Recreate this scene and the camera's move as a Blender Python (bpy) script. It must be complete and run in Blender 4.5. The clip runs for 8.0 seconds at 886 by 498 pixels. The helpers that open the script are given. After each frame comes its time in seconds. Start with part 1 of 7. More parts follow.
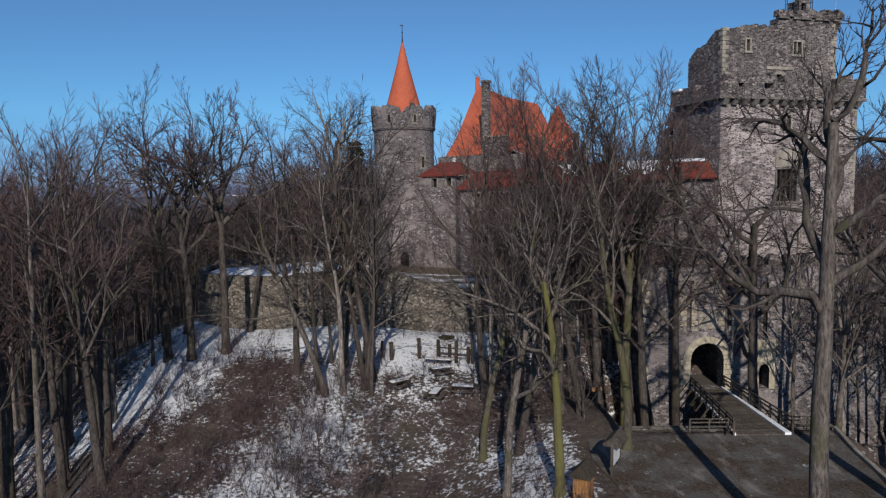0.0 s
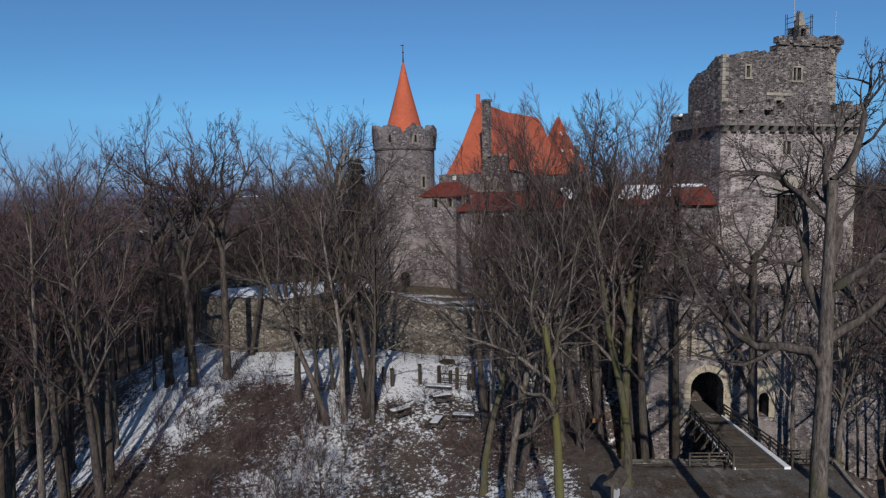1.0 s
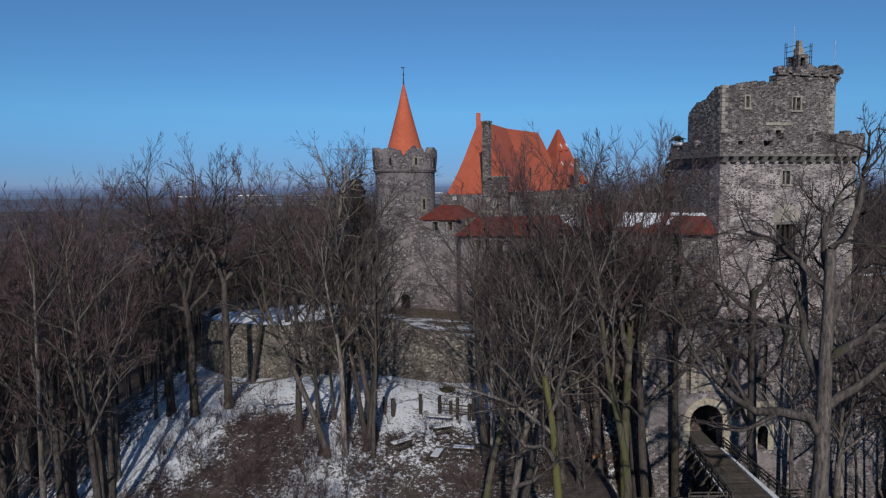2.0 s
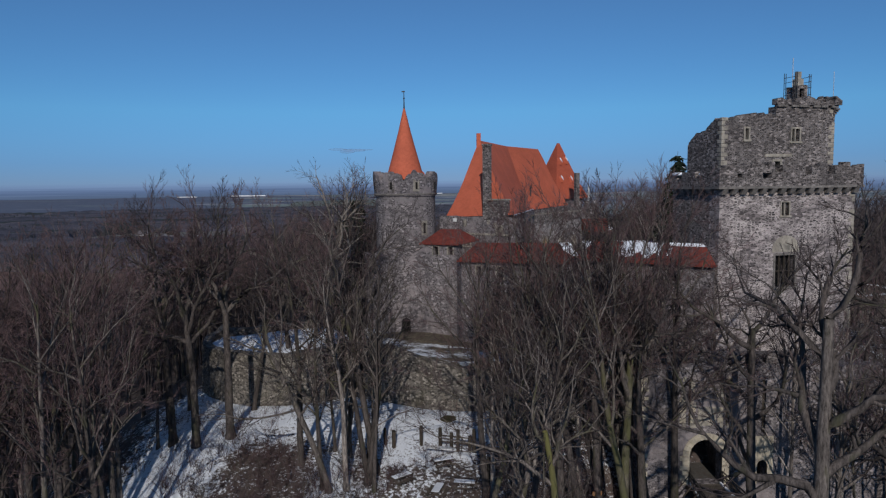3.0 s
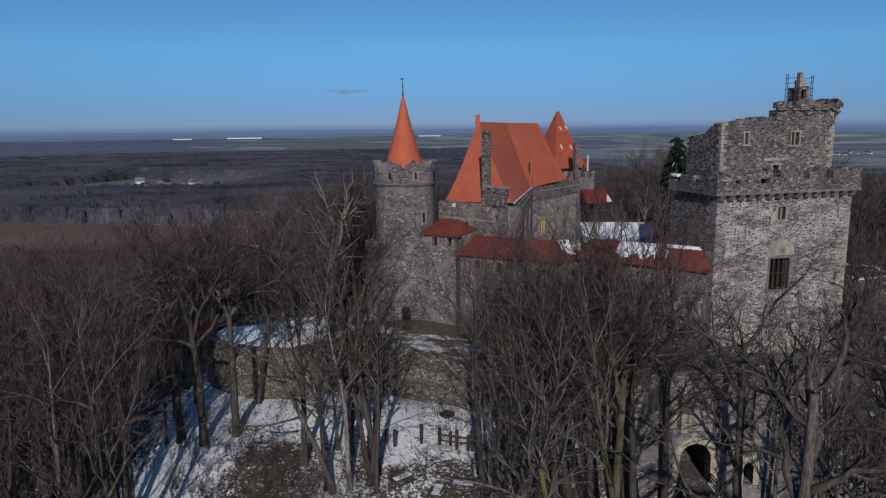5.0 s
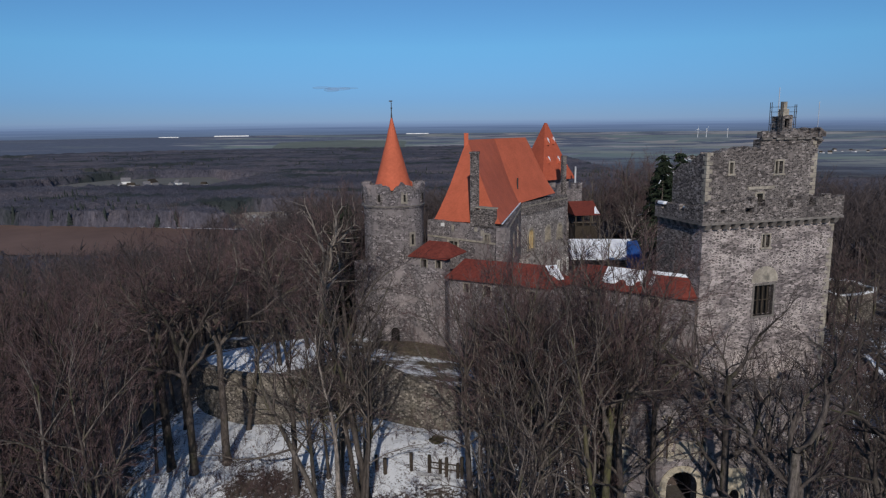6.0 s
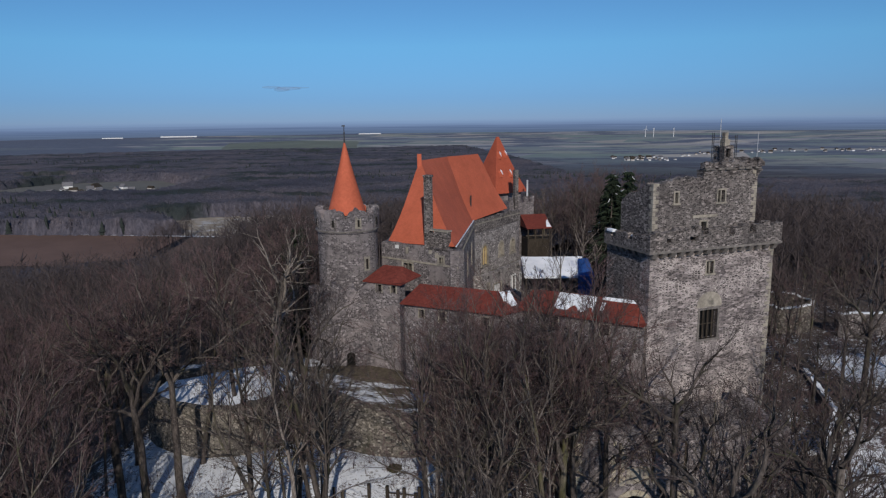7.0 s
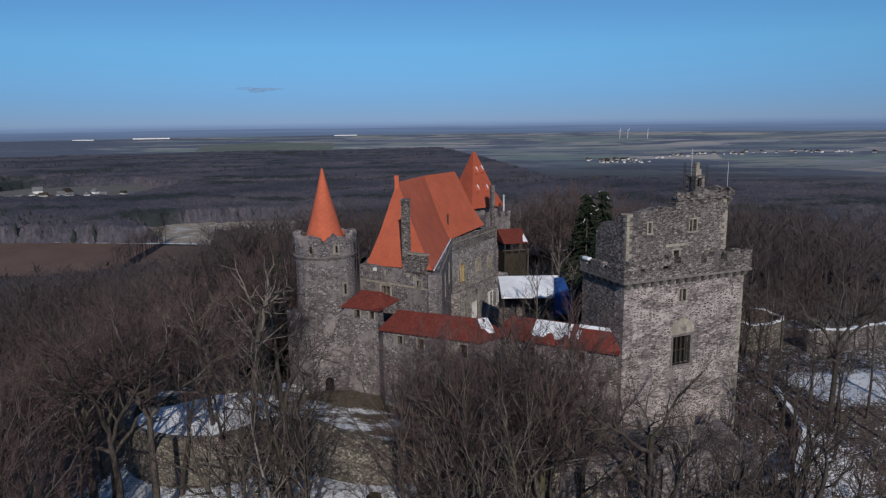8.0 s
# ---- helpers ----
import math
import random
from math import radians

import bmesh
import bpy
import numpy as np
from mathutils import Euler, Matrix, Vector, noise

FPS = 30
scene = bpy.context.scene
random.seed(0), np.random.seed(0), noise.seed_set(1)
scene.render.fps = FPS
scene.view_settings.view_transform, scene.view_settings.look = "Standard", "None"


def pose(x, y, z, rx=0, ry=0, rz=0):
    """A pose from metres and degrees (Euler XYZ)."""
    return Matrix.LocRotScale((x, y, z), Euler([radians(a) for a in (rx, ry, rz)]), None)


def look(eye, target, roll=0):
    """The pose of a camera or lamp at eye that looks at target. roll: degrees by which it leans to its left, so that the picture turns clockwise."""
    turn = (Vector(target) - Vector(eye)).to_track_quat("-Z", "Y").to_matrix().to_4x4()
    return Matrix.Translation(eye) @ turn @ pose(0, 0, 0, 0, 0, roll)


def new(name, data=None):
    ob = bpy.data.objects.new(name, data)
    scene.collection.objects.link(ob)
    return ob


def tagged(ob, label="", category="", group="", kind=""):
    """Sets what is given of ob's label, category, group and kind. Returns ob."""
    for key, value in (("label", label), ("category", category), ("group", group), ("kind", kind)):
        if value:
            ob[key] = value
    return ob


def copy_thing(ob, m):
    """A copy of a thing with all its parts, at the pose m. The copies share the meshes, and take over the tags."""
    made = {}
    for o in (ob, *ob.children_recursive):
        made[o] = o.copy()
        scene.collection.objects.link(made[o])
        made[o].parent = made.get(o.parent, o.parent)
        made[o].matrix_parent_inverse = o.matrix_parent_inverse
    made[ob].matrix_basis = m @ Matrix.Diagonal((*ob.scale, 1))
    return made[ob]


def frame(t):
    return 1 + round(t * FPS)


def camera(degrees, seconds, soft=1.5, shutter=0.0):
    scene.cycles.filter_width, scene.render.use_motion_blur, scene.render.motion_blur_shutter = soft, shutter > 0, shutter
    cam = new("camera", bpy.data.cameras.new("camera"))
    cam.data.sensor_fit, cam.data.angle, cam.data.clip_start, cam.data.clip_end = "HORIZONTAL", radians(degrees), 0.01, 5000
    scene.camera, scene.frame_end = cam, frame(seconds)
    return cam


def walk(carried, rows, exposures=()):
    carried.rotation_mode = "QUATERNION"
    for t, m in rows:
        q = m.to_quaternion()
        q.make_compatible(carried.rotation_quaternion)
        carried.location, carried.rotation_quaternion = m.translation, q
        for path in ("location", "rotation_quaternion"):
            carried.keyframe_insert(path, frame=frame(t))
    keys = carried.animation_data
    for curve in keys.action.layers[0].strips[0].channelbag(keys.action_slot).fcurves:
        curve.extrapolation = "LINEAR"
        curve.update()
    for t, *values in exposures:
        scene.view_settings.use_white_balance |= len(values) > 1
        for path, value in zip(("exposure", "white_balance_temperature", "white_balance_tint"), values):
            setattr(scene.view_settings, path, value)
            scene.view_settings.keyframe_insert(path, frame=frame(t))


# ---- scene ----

# ---------------------------------------------------------------- camera
cam = camera(65.0, 8.0, soft=1.25)
ROWS = [
    (0.0, 0.0, 0.03, 18.0, 0.0, -5.29, -0.72),
    (0.5, -0.01, 0.03, 19.14, 0.01, -5.28, -0.71),
    (1.0, -0.03, 0.05, 20.46, 0.01, -5.24, -0.69),
    (1.5, -0.05, 0.08, 21.95, 0.0, -5.30, -0.68),
    (3.0, -0.12, 0.08, 26.67, -0.03, -5.38, -0.67),
    (3.5, -0.15, 0.09, 28.15, -0.04, -5.35, -0.66),
    (4.0, -0.15, 0.12, 29.70, -0.02, -5.44, -0.66),
    (4.5, -0.16, 0.11, 31.28, -0.01, -8.55, -0.62),
    (4.7, -0.17, 0.11, 31.93, -0.02, -9.78, -0.62),
    (5.8, -0.2, 0.17, 35.47, -0.84, -10.40, -0.63),
    (6.0, -0.21, 0.2, 36.13, -1.10, -10.41, -0.64),
    (6.5, -0.21, 0.25, 37.72, -2.62, -10.49, -0.67),
    (7.0, -0.23, 0.22, 39.41, -4.95, -10.51, -0.69),
    (7.5, -0.26, 0.18, 40.88, -6.74, -10.56, -0.72),
    (8.0, -0.3, 0.1, 42.62, -6.88, -10.47, -0.71),
]
walk(cam, [(t, pose(x, y, z, 90 + pitch, 0, yaw) @ pose(0, 0, 0, 0, 0, roll)) for t, x, y, z, yaw, pitch, roll in ROWS],
     exposures=((0.0, 0.19, 6650, 10), (0.8, 0.11, 6600, 10), (1.5, 0.04, 6450, 10), (3.5, -0.27, 6250, 10), (4.0, -0.3, 6250, 10), (4.5, -0.25, 6300, 10), (6.0, -0.04, 6550, 10), (8.0, -0.05, 6550, 10)))

# ---------------------------------------------------------------- light
SUN_AZ, SUN_EL = radians(180.5), radians(28.0)      # clockwise from +y
sky = bpy.data.worlds.new("sky")
scene.world = sky
sky.use_nodes = True
_nt = sky.node_tree
_bg = _nt.nodes["Background"]
_tex = _nt.nodes.new("ShaderNodeTexSky")
_tex.sky_type = "NISHITA"
_tex.sun_disc = False
_tex.sun_elevation, _tex.sun_rotation = SUN_EL, SUN_AZ
_tex.altitude, _tex.air_density, _tex.dust_density, _tex.ozone_density = 1500, 1.0, 0.0, 3.0
_geo = _nt.nodes.new("ShaderNodeTexCoord")
_sep = _nt.nodes.new("ShaderNodeSeparateXYZ")
_nt.links.new(_geo.outputs["Generated"], _sep.inputs[0])
_tint = _nt.nodes.new("ShaderNodeValToRGB")
for _el, (_p, _c) in zip((_tint.color_ramp.elements[0], _tint.color_ramp.elements[1], _tint.color_ramp.elements.new(0.04), _tint.color_ramp.elements.new(0.1)),
                         ((0.0, (0.235, 0.365, 0.76)), (0.36, (0.46, 1.02, 1.5)), (0.03, (0.255, 0.44, 0.82)), (0.10, (0.39, 0.71, 0.95)))):
    _el.position, _el.color = _p, (*_c, 1)
_mul = _nt.nodes.new("ShaderNodeMix")
_mul.data_type, _mul.blend_type = "RGBA", "MULTIPLY"
_mul.inputs[0].default_value = 1.0
_nt.links.new(_sep.outputs[2], _tint.inputs[0])
_nt.links.new(_tex.outputs[0], _mul.inputs[6])
_nt.links.new(_tint.outputs[0], _mul.inputs[7])
_nt.links.new(_mul.outputs[2], _bg.inputs[0])
_bg.inputs[1].default_value = 0.085
sun = new("sun", bpy.data.lights.new("sun", "SUN"))
sun.data.energy, sun.data.angle, sun.data.color = 3.0, radians(0.6), (1.0, 0.93, 0.84)
SUN_DIR = Vector((math.sin(SUN_AZ) * math.cos(SUN_EL), math.cos(SUN_AZ) * math.cos(SUN_EL), math.sin(SUN_EL)))
sun.matrix_world = look(SUN_DIR * 200, (0, 0, 0))


# ---------------------------------------------------------------- materials
def material(name, rough=0.9):
    m = bpy.data.materials.new(name)
    m.use_nodes = True
    b = m.node_tree.nodes["Principled BSDF"]
    b.inputs["Roughness"].default_value = rough
    b.inputs["Specular IOR Level"].default_value = 0.25
    return m, m.node_tree, b


def node(nt, kind, **values):
    n = nt.nodes.new("ShaderNode" + kind)
    for k, v in values.items():
        if k in n.inputs:
            n.inputs[k].default_value = v
    return n


def ramp(nt, fac, stops):
    n = nt.nodes.new("ShaderNodeValToRGB")
    e = n.color_ramp.elements
    while len(e) < len(stops):
        e.new(0.5)
    for el, (p, c) in zip(e, stops):
        el.position = p
        el.color = (*c, 1) if len(c) == 3 else c
    nt.links.new(fac, n.inputs[0])
    return n.outputs[0]


def mix(nt, fac, a, b, mode="MIX"):
    n = nt.nodes.new("ShaderNodeMix")
    n.data_type, n.blend_type = "RGBA", mode
    for sock, v in ((n.inputs[0], fac), (n.inputs[6], a), (n.inputs[7], b)):
        if isinstance(v, bpy.types.NodeSocket):
            nt.links.new(v, sock)
        elif isinstance(v, (int, float)):
            sock.default_value = v
        else:
            sock.default_value = (*v, 1)
    return n.outputs[2]


def coords(nt, scale=(1, 1, 1), world=False):
    c = nt.nodes.new("ShaderNodeNewGeometry" if world else "ShaderNodeTexCoord")
    mp = nt.nodes.new("ShaderNodeMapping")
    mp.inputs["Scale"].default_value = scale
    nt.links.new(c.outputs["Position" if world else "Object"], mp.inputs[0])
    return mp.outputs[0]


def noise_fac(nt, vec, scale, detail=4.0, rough=0.55):
    n = node(nt, "TexNoise", Scale=scale, Detail=detail, Roughness=rough)
    nt.links.new(vec, n.inputs["Vector"])
    return n.outputs["Fac"]


def bump(nt, bsdf, height, strength, distance):
    n = node(nt, "Bump", Strength=strength, Distance=distance)
    nt.links.new(height, n.inputs["Height"])
    nt.links.new(n.outputs[0], bsdf.inputs["Normal"])


def masonry(name, dark, light, mortar, size=0.42, joint=0.09, patchy=0.5, flat=1.5, stain=(0.05, 0.045, 0.04), plaster=None, even=0.8):
    """Rubble masonry: irregular stones of about that size in metres, in lime mortar, with stains and patches."""
    m, nt, b = material(name, 0.93)
    v = coords(nt, (1, 1, flat), True)
    wob = node(nt, "TexNoise", Scale=1.3 / size, Detail=2.0)
    nt.links.new(v, wob.inputs["Vector"])
    wv = mix(nt, 0.22 * size, v, wob.outputs["Color"], "ADD")
    cell = node(nt, "TexVoronoi", Scale=1.0 / size, Randomness=0.9)
    edge = nt.nodes.new("ShaderNodeTexVoronoi")
    edge.feature = "DISTANCE_TO_EDGE"
    edge.inputs["Scale"].default_value, edge.inputs["Randomness"].default_value = 1.0 / size, 0.9
    for n in (cell, edge):
        nt.links.new(wv, n.inputs["Vector"])
    sep = nt.nodes.new("ShaderNodeSeparateColor")
    nt.links.new(cell.outputs["Color"], sep.inputs[0])
    mid = tuple((a + c) / 2 for a, c in zip(dark, light))
    stone = ramp(nt, sep.outputs[0], [(0.0, dark), (0.4, tuple(c * 0.75 for c in mid)), (0.75, light), (0.87, light), (0.93, tuple(min(1, c * 1.85) for c in light))])
    fine = noise_fac(nt, v, 6.0, 5.0, 0.65)
    stone = mix(nt, 0.55, stone, ramp(nt, fine, [(0.25, (0.45, 0.45, 0.45)), (0.75, (1.35, 1.35, 1.35))]), "MULTIPLY")
    big = noise_fac(nt, v, 0.22, 5.0, 0.6)
    jw = ramp(nt, edge.outputs["Distance"], [(joint * 0.45, (1, 1, 1)), (joint * 1.3, (0, 0, 0))])
    thick = ramp(nt, big, [(0.5 - 0.22 * patchy, (0.12, 0.12, 0.12)), (0.5 + 0.2 * patchy, (1, 1, 1))])
    fac = mix(nt, 1.0, jw, thick, "MULTIPLY")
    fac = mix(nt, even, fac, ramp(nt, noise_fac(nt, v, 2.6, 4.0, 0.7), [(0.36, (0.1, 0.1, 0.1)), (0.52, (1, 1, 1))]), "MULTIPLY")
    col = mix(nt, fac, stone, mortar)
    if plaster:
        pl = noise_fac(nt, v, 0.35, 6.0, 0.65)
        col = mix(nt, ramp(nt, pl, [(0.52, (0, 0, 0)), (0.6, (0.85, 0.85, 0.85))]), col, plaster)
    streak = noise_fac(nt, coords(nt, (0.5, 0.5, 0.09), True), 1.0, 6.0, 0.65)
    col = mix(nt, ramp(nt, streak, [(0.47, (0, 0, 0)), (0.72, (0.75, 0.75, 0.75))]), col, stain)
    nt.links.new(col, b.inputs["Base Color"])
    h = mix(nt, 0.35, ramp(nt, edge.outputs["Distance"], [(0.0, (0, 0, 0)), (joint * 2.2, (1, 1, 1))]), fine)
    bump(nt, b, h, 0.9, 0.045)
    return m


def speckled(name, a, c, scale=3.0, rough=0.85, relief=0.02, second=None):
    """A plain surface with variation at two scales."""
    m, nt, b = material(name, rough)
    v = coords(nt, (1, 1, 1), True)
    f1, f2 = noise_fac(nt, v, scale, 6.0, 0.65), noise_fac(nt, v, scale * 0.13, 4.0)
    col = ramp(nt, f1, [(0.3, a), (0.72, c)])
    col = mix(nt, 0.6, col, ramp(nt, f2, [(0.3, (0.7, 0.7, 0.7)), (0.7, (1.25, 1.25, 1.25))]), "MULTIPLY")
    if second:
        col = mix(nt, ramp(nt, noise_fac(nt, v, scale * 0.4, 6.0, 0.7), [(0.5, (0, 0, 0)), (0.68, (1, 1, 1))]), col, second)
    nt.links.new(col, b.inputs["Base Color"])
    if relief:
        bump(nt, b, f1, 0.6, relief)
    return m


def tiles(name, a, c, rows=0.2):
    """Clay tiles in fine courses, each course a little uneven."""
    m, nt, b = material(name, 0.8)
    v = coords(nt, (1, 1, 1), True)
    w = node(nt, "TexWave", Scale=1.0 / rows / 6.28 * 3.14, Distortion=0.6, Detail=1.0)
    w.bands_direction = "Z"
    nt.links.new(v, w.inputs["Vector"])
    cell = node(nt, "TexVoronoi", Scale=4.0)
    nt.links.new(v, cell.inputs["Vector"])
    sep = nt.nodes.new("ShaderNodeSeparateColor")
    nt.links.new(cell.outputs["Color"], sep.inputs[0])
    col = ramp(nt, sep.outputs[0], [(0.0, a), (1.0, c)])
    col = mix(nt, 0.5, col, ramp(nt, noise_fac(nt, v, 0.35, 6.0, 0.6), [(0.3, (0.72, 0.72, 0.72)), (0.7, (1.2, 1.2, 1.2))]), "MULTIPLY")
    col = mix(nt, 0.22, col, ramp(nt, w.outputs["Fac"], [(0.0, (0.35, 0.35, 0.35)), (0.5, (1, 1, 1))]), "MULTIPLY")
    nt.links.new(col, b.inputs["Base Color"])
    bump(nt, b, w.outputs["Fac"], 0.5, 0.03)
    return m


def bark(name, a, c, moss=None, amount=0.5, island=False):
    m, nt, b = material(name, 0.95)
    v = coords(nt, (1, 1, 0.25), True)
    f = noise_fac(nt, v, 9.0, 6.0, 0.7)
    col = ramp(nt, f, [(0.36, a), (0.64, c)])
    col = mix(nt, 0.6, col, ramp(nt, noise_fac(nt, v, 1.7, 4.0, 0.6), [(0.35, (0.5, 0.5, 0.5)), (0.65, (1.35, 1.35, 1.35))]), "MULTIPLY")
    info = nt.nodes.new("ShaderNodeNewGeometry" if island else "ShaderNodeObjectInfo")
    col = mix(nt, 0.7, col, ramp(nt, info.outputs["Random Per Island" if island else "Random"], [(0.0, (0.65, 0.62, 0.6)), (1.0, (1.25, 1.22, 1.2))]), "MULTIPLY")
    if moss:
        g = noise_fac(nt, coords(nt, (1, 1, 0.4), True), 0.9, 5.0)
        col = mix(nt, ramp(nt, g, [(0.62 - amount * 0.4, (0, 0, 0)), (0.72 - amount * 0.2, (0.9, 0.9, 0.9))]), col, moss)
    nt.links.new(col, b.inputs["Base Color"])
    bump(nt, b, f, 0.8, 0.04)
    return m


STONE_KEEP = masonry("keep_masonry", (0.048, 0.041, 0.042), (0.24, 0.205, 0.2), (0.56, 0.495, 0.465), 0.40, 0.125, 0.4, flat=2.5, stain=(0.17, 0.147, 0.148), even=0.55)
STONE_TOWER = masonry("tower_masonry", (0.07, 0.062, 0.065), (0.21, 0.187, 0.187), (0.30, 0.268, 0.262), 0.30, 0.09, 0.6, flat=1.7, stain=(0.085, 0.076, 0.079), plaster=(0.24, 0.212, 0.212))
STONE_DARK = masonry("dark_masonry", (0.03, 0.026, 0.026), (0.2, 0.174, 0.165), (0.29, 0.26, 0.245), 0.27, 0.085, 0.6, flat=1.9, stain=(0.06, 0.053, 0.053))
STONE_GREY = masonry("grey_masonry", (0.07, 0.062, 0.066), (0.21, 0.187, 0.19), (0.32, 0.29, 0.285), 0.27, 0.08, 0.6, flat=1.35, stain=(0.095, 0.083, 0.087), plaster=(0.275, 0.24, 0.238))
STONE_FACADE = masonry("facade_masonry", (0.10, 0.09, 0.09), (0.30, 0.272, 0.265), (0.37, 0.34, 0.328), 0.32, 0.1, 0.6, flat=1.5, stain=(0.13, 0.118, 0.118), plaster=(0.40, 0.37, 0.355))
STONE_OUTER = masonry("outer_masonry", (0.05, 0.045, 0.04), (0.195, 0.173, 0.149), (0.235, 0.21, 0.182), 0.27, 0.09, 0.5, flat=1.4, stain=(0.075, 0.07, 0.045))
ASHLAR = speckled("ashlar", (0.22, 0.195, 0.16), (0.42, 0.38, 0.32), 2.0, 0.9, 0.01, (0.13, 0.12, 0.105))
PLASTER = speckled("grey_plaster", (0.34, 0.32, 0.31), (0.54, 0.51, 0.49), 0.9, 0.95, 0.01, (0.22, 0.21, 0.205))
SANDSTONE = speckled("gate_sandstone", (0.32, 0.275, 0.205), (0.54, 0.48, 0.375), 2.2, 0.9, 0.015, (0.2, 0.175, 0.14))
TILE = tiles("clay_tiles", (0.51, 0.122, 0.064), (0.58, 0.142, 0.075))
TILE_DEEP = tiles("red_tiles", (0.36, 0.078, 0.042), (0.43, 0.098, 0.052))
TILE_OLD = tiles("dark_red_tiles", (0.135, 0.03, 0.022), (0.195, 0.045, 0.033))
SNOW = speckled("snow", (0.72, 0.76, 0.82), (0.86, 0.88, 0.92), 1.2, 0.6, 0.05)
BARK = bark("bark", (0.042, 0.036, 0.033), (0.215, 0.187, 0.168), (0.078, 0.074, 0.04), 0.2)
# dark bark, with the crowns' shade over the trunks put into its colour
BARK_DARK = bark("dark_bark", (0.03, 0.026, 0.024), (0.118, 0.1, 0.091), (0.06, 0.058, 0.035), 0.2)
BARK_PALE = bark("pale_bark", (0.1, 0.088, 0.079), (0.42, 0.37, 0.33))
# paler bark: sunlight on the limbs is put into the colour
BARK_SUN = bark("sunlit_bark", (0.16, 0.14, 0.122), (0.43, 0.385, 0.34))
BARK_MOSS = bark("mossy_bark", (0.05, 0.044, 0.034), (0.17, 0.15, 0.115), (0.088, 0.085, 0.036), 0.45)
BARK_LICHEN = bark("lichen_bark", (0.07, 0.064, 0.035), (0.2, 0.18, 0.11), (0.15, 0.143, 0.05), 0.75)
TWIG = bark("twigs", (0.026, 0.021, 0.021), (0.088, 0.069, 0.068))
TWIG_RED = bark("reddish_twigs", (0.062, 0.041, 0.042), (0.205, 0.138, 0.138))
TWIG_FAR = bark("far_woods_twigs", (0.037, 0.031, 0.032), (0.104, 0.085, 0.085))
SLATE = speckled("slate", (0.10, 0.10, 0.11), (0.22, 0.21, 0.22), 1.0, 0.8, 0)
TRIM = speckled("weathered_trim", (0.11, 0.1, 0.092), (0.26, 0.235, 0.215), 2.0, 0.9, 0.01, (0.09, 0.082, 0.078))


def canopy_material():
    """Bare woods from afar: brown and grey stands, with darker evergreen ones among them."""
    m, nt, b = material("hazed_canopy", 1.0)
    v = coords(nt, (1, 1, 0.12), True)
    fine = noise_fac(nt, v, 0.45, 6.0, 0.75)
    # twig colours with the blue of distance haze put in
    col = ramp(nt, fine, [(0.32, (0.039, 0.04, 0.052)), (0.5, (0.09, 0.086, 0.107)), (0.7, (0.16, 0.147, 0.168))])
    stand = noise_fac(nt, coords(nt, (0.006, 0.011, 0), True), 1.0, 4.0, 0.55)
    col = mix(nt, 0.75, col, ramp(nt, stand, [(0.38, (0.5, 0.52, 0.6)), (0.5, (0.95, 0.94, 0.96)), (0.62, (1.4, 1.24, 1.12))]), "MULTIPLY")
    green = noise_fac(nt, coords(nt, (0.009, 0.015, 0), True), 1.0, 5.0, 0.6)
    col = mix(nt, ramp(nt, green, [(0.52, (0, 0, 0)), (0.60, (0.85, 0.85, 0.85))]), col, (0.026, 0.036, 0.033))
    nt.links.new(col, b.inputs["Base Color"])
    bump(nt, b, fine, 1.0, 1.2)
    return m


CANOPY = canopy_material()
WOOD = bark("weathered_wood", (0.05, 0.042, 0.036), (0.14, 0.12, 0.10))
WOOD_DARK = bark("dark_wood", (0.03, 0.025, 0.02), (0.08, 0.065, 0.05))
WOOD_WARM = speckled("orange_wood", (0.24, 0.115, 0.045), (0.4, 0.2, 0.08), 3.0)
ASPHALT = speckled("asphalt", (0.06, 0.055, 0.052), (0.125, 0.115, 0.105), 5.0, 0.9, 0.01, (0.095, 0.072, 0.055))
IRON = speckled("dark_iron", (0.03, 0.03, 0.032), (0.07, 0.068, 0.066), 5.0, 0.6, 0)
ZINC = speckled("pale_metal", (0.45, 0.46, 0.48), (0.62, 0.63, 0.65), 4.0, 0.5, 0)
NEEDLES = bark("needles", (0.012, 0.02, 0.012), (0.03, 0.045, 0.025))
NEEDLES_FAR = bark("far_conifer_needles", (0.018, 0.024, 0.022), (0.045, 0.055, 0.05))
WHITE = speckled("white_paint", (0.6, 0.6, 0.6), (0.8, 0.8, 0.79), 1.0, 0.7, 0)
YELLOW_FRAME = speckled("ochre_stone", (0.45, 0.33, 0.16), (0.58, 0.46, 0.27), 2.0, 0.9, 0)
BLUE = speckled("blue_tarpaulin", (0.02, 0.07, 0.25), (0.03, 0.10, 0.33), 1.5, 0.6, 0)
# near-black that paints the shade of unlit rooms and openings
INTERIOR_SHADE = speckled("painted_interior_shade", (0.012, 0.011, 0.01), (0.025, 0.022, 0.02), 1.0, 1.0, 0)


# ---------------------------------------------------------------- mesh helpers
def thing(name, label, category, at=(0, 0, 0), turn=0.0, group="", kind=""):
    ob = new(name)
    ob.matrix_basis = pose(*at, 0, 0, turn)
    return tagged(ob, label, category, group, kind)


def part(name, bm, mat, parent=None, label=""):
    me = bpy.data.meshes.new(name)
    if isinstance(bm, bmesh.types.BMesh):
        bmesh.ops.recalc_face_normals(bm, faces=bm.faces)
        bm.to_mesh(me)
        bm.free()
    else:
        me.from_pydata(*bm)
    me.materials.append(mat)
    ob = new(name, me)
    ob.parent = parent
    if label:
        ob["label"] = label
    return ob


def whole(name, bm, mat, label, category, group="", kind=""):
    return tagged(part(name, bm, mat), label, category, group, kind)


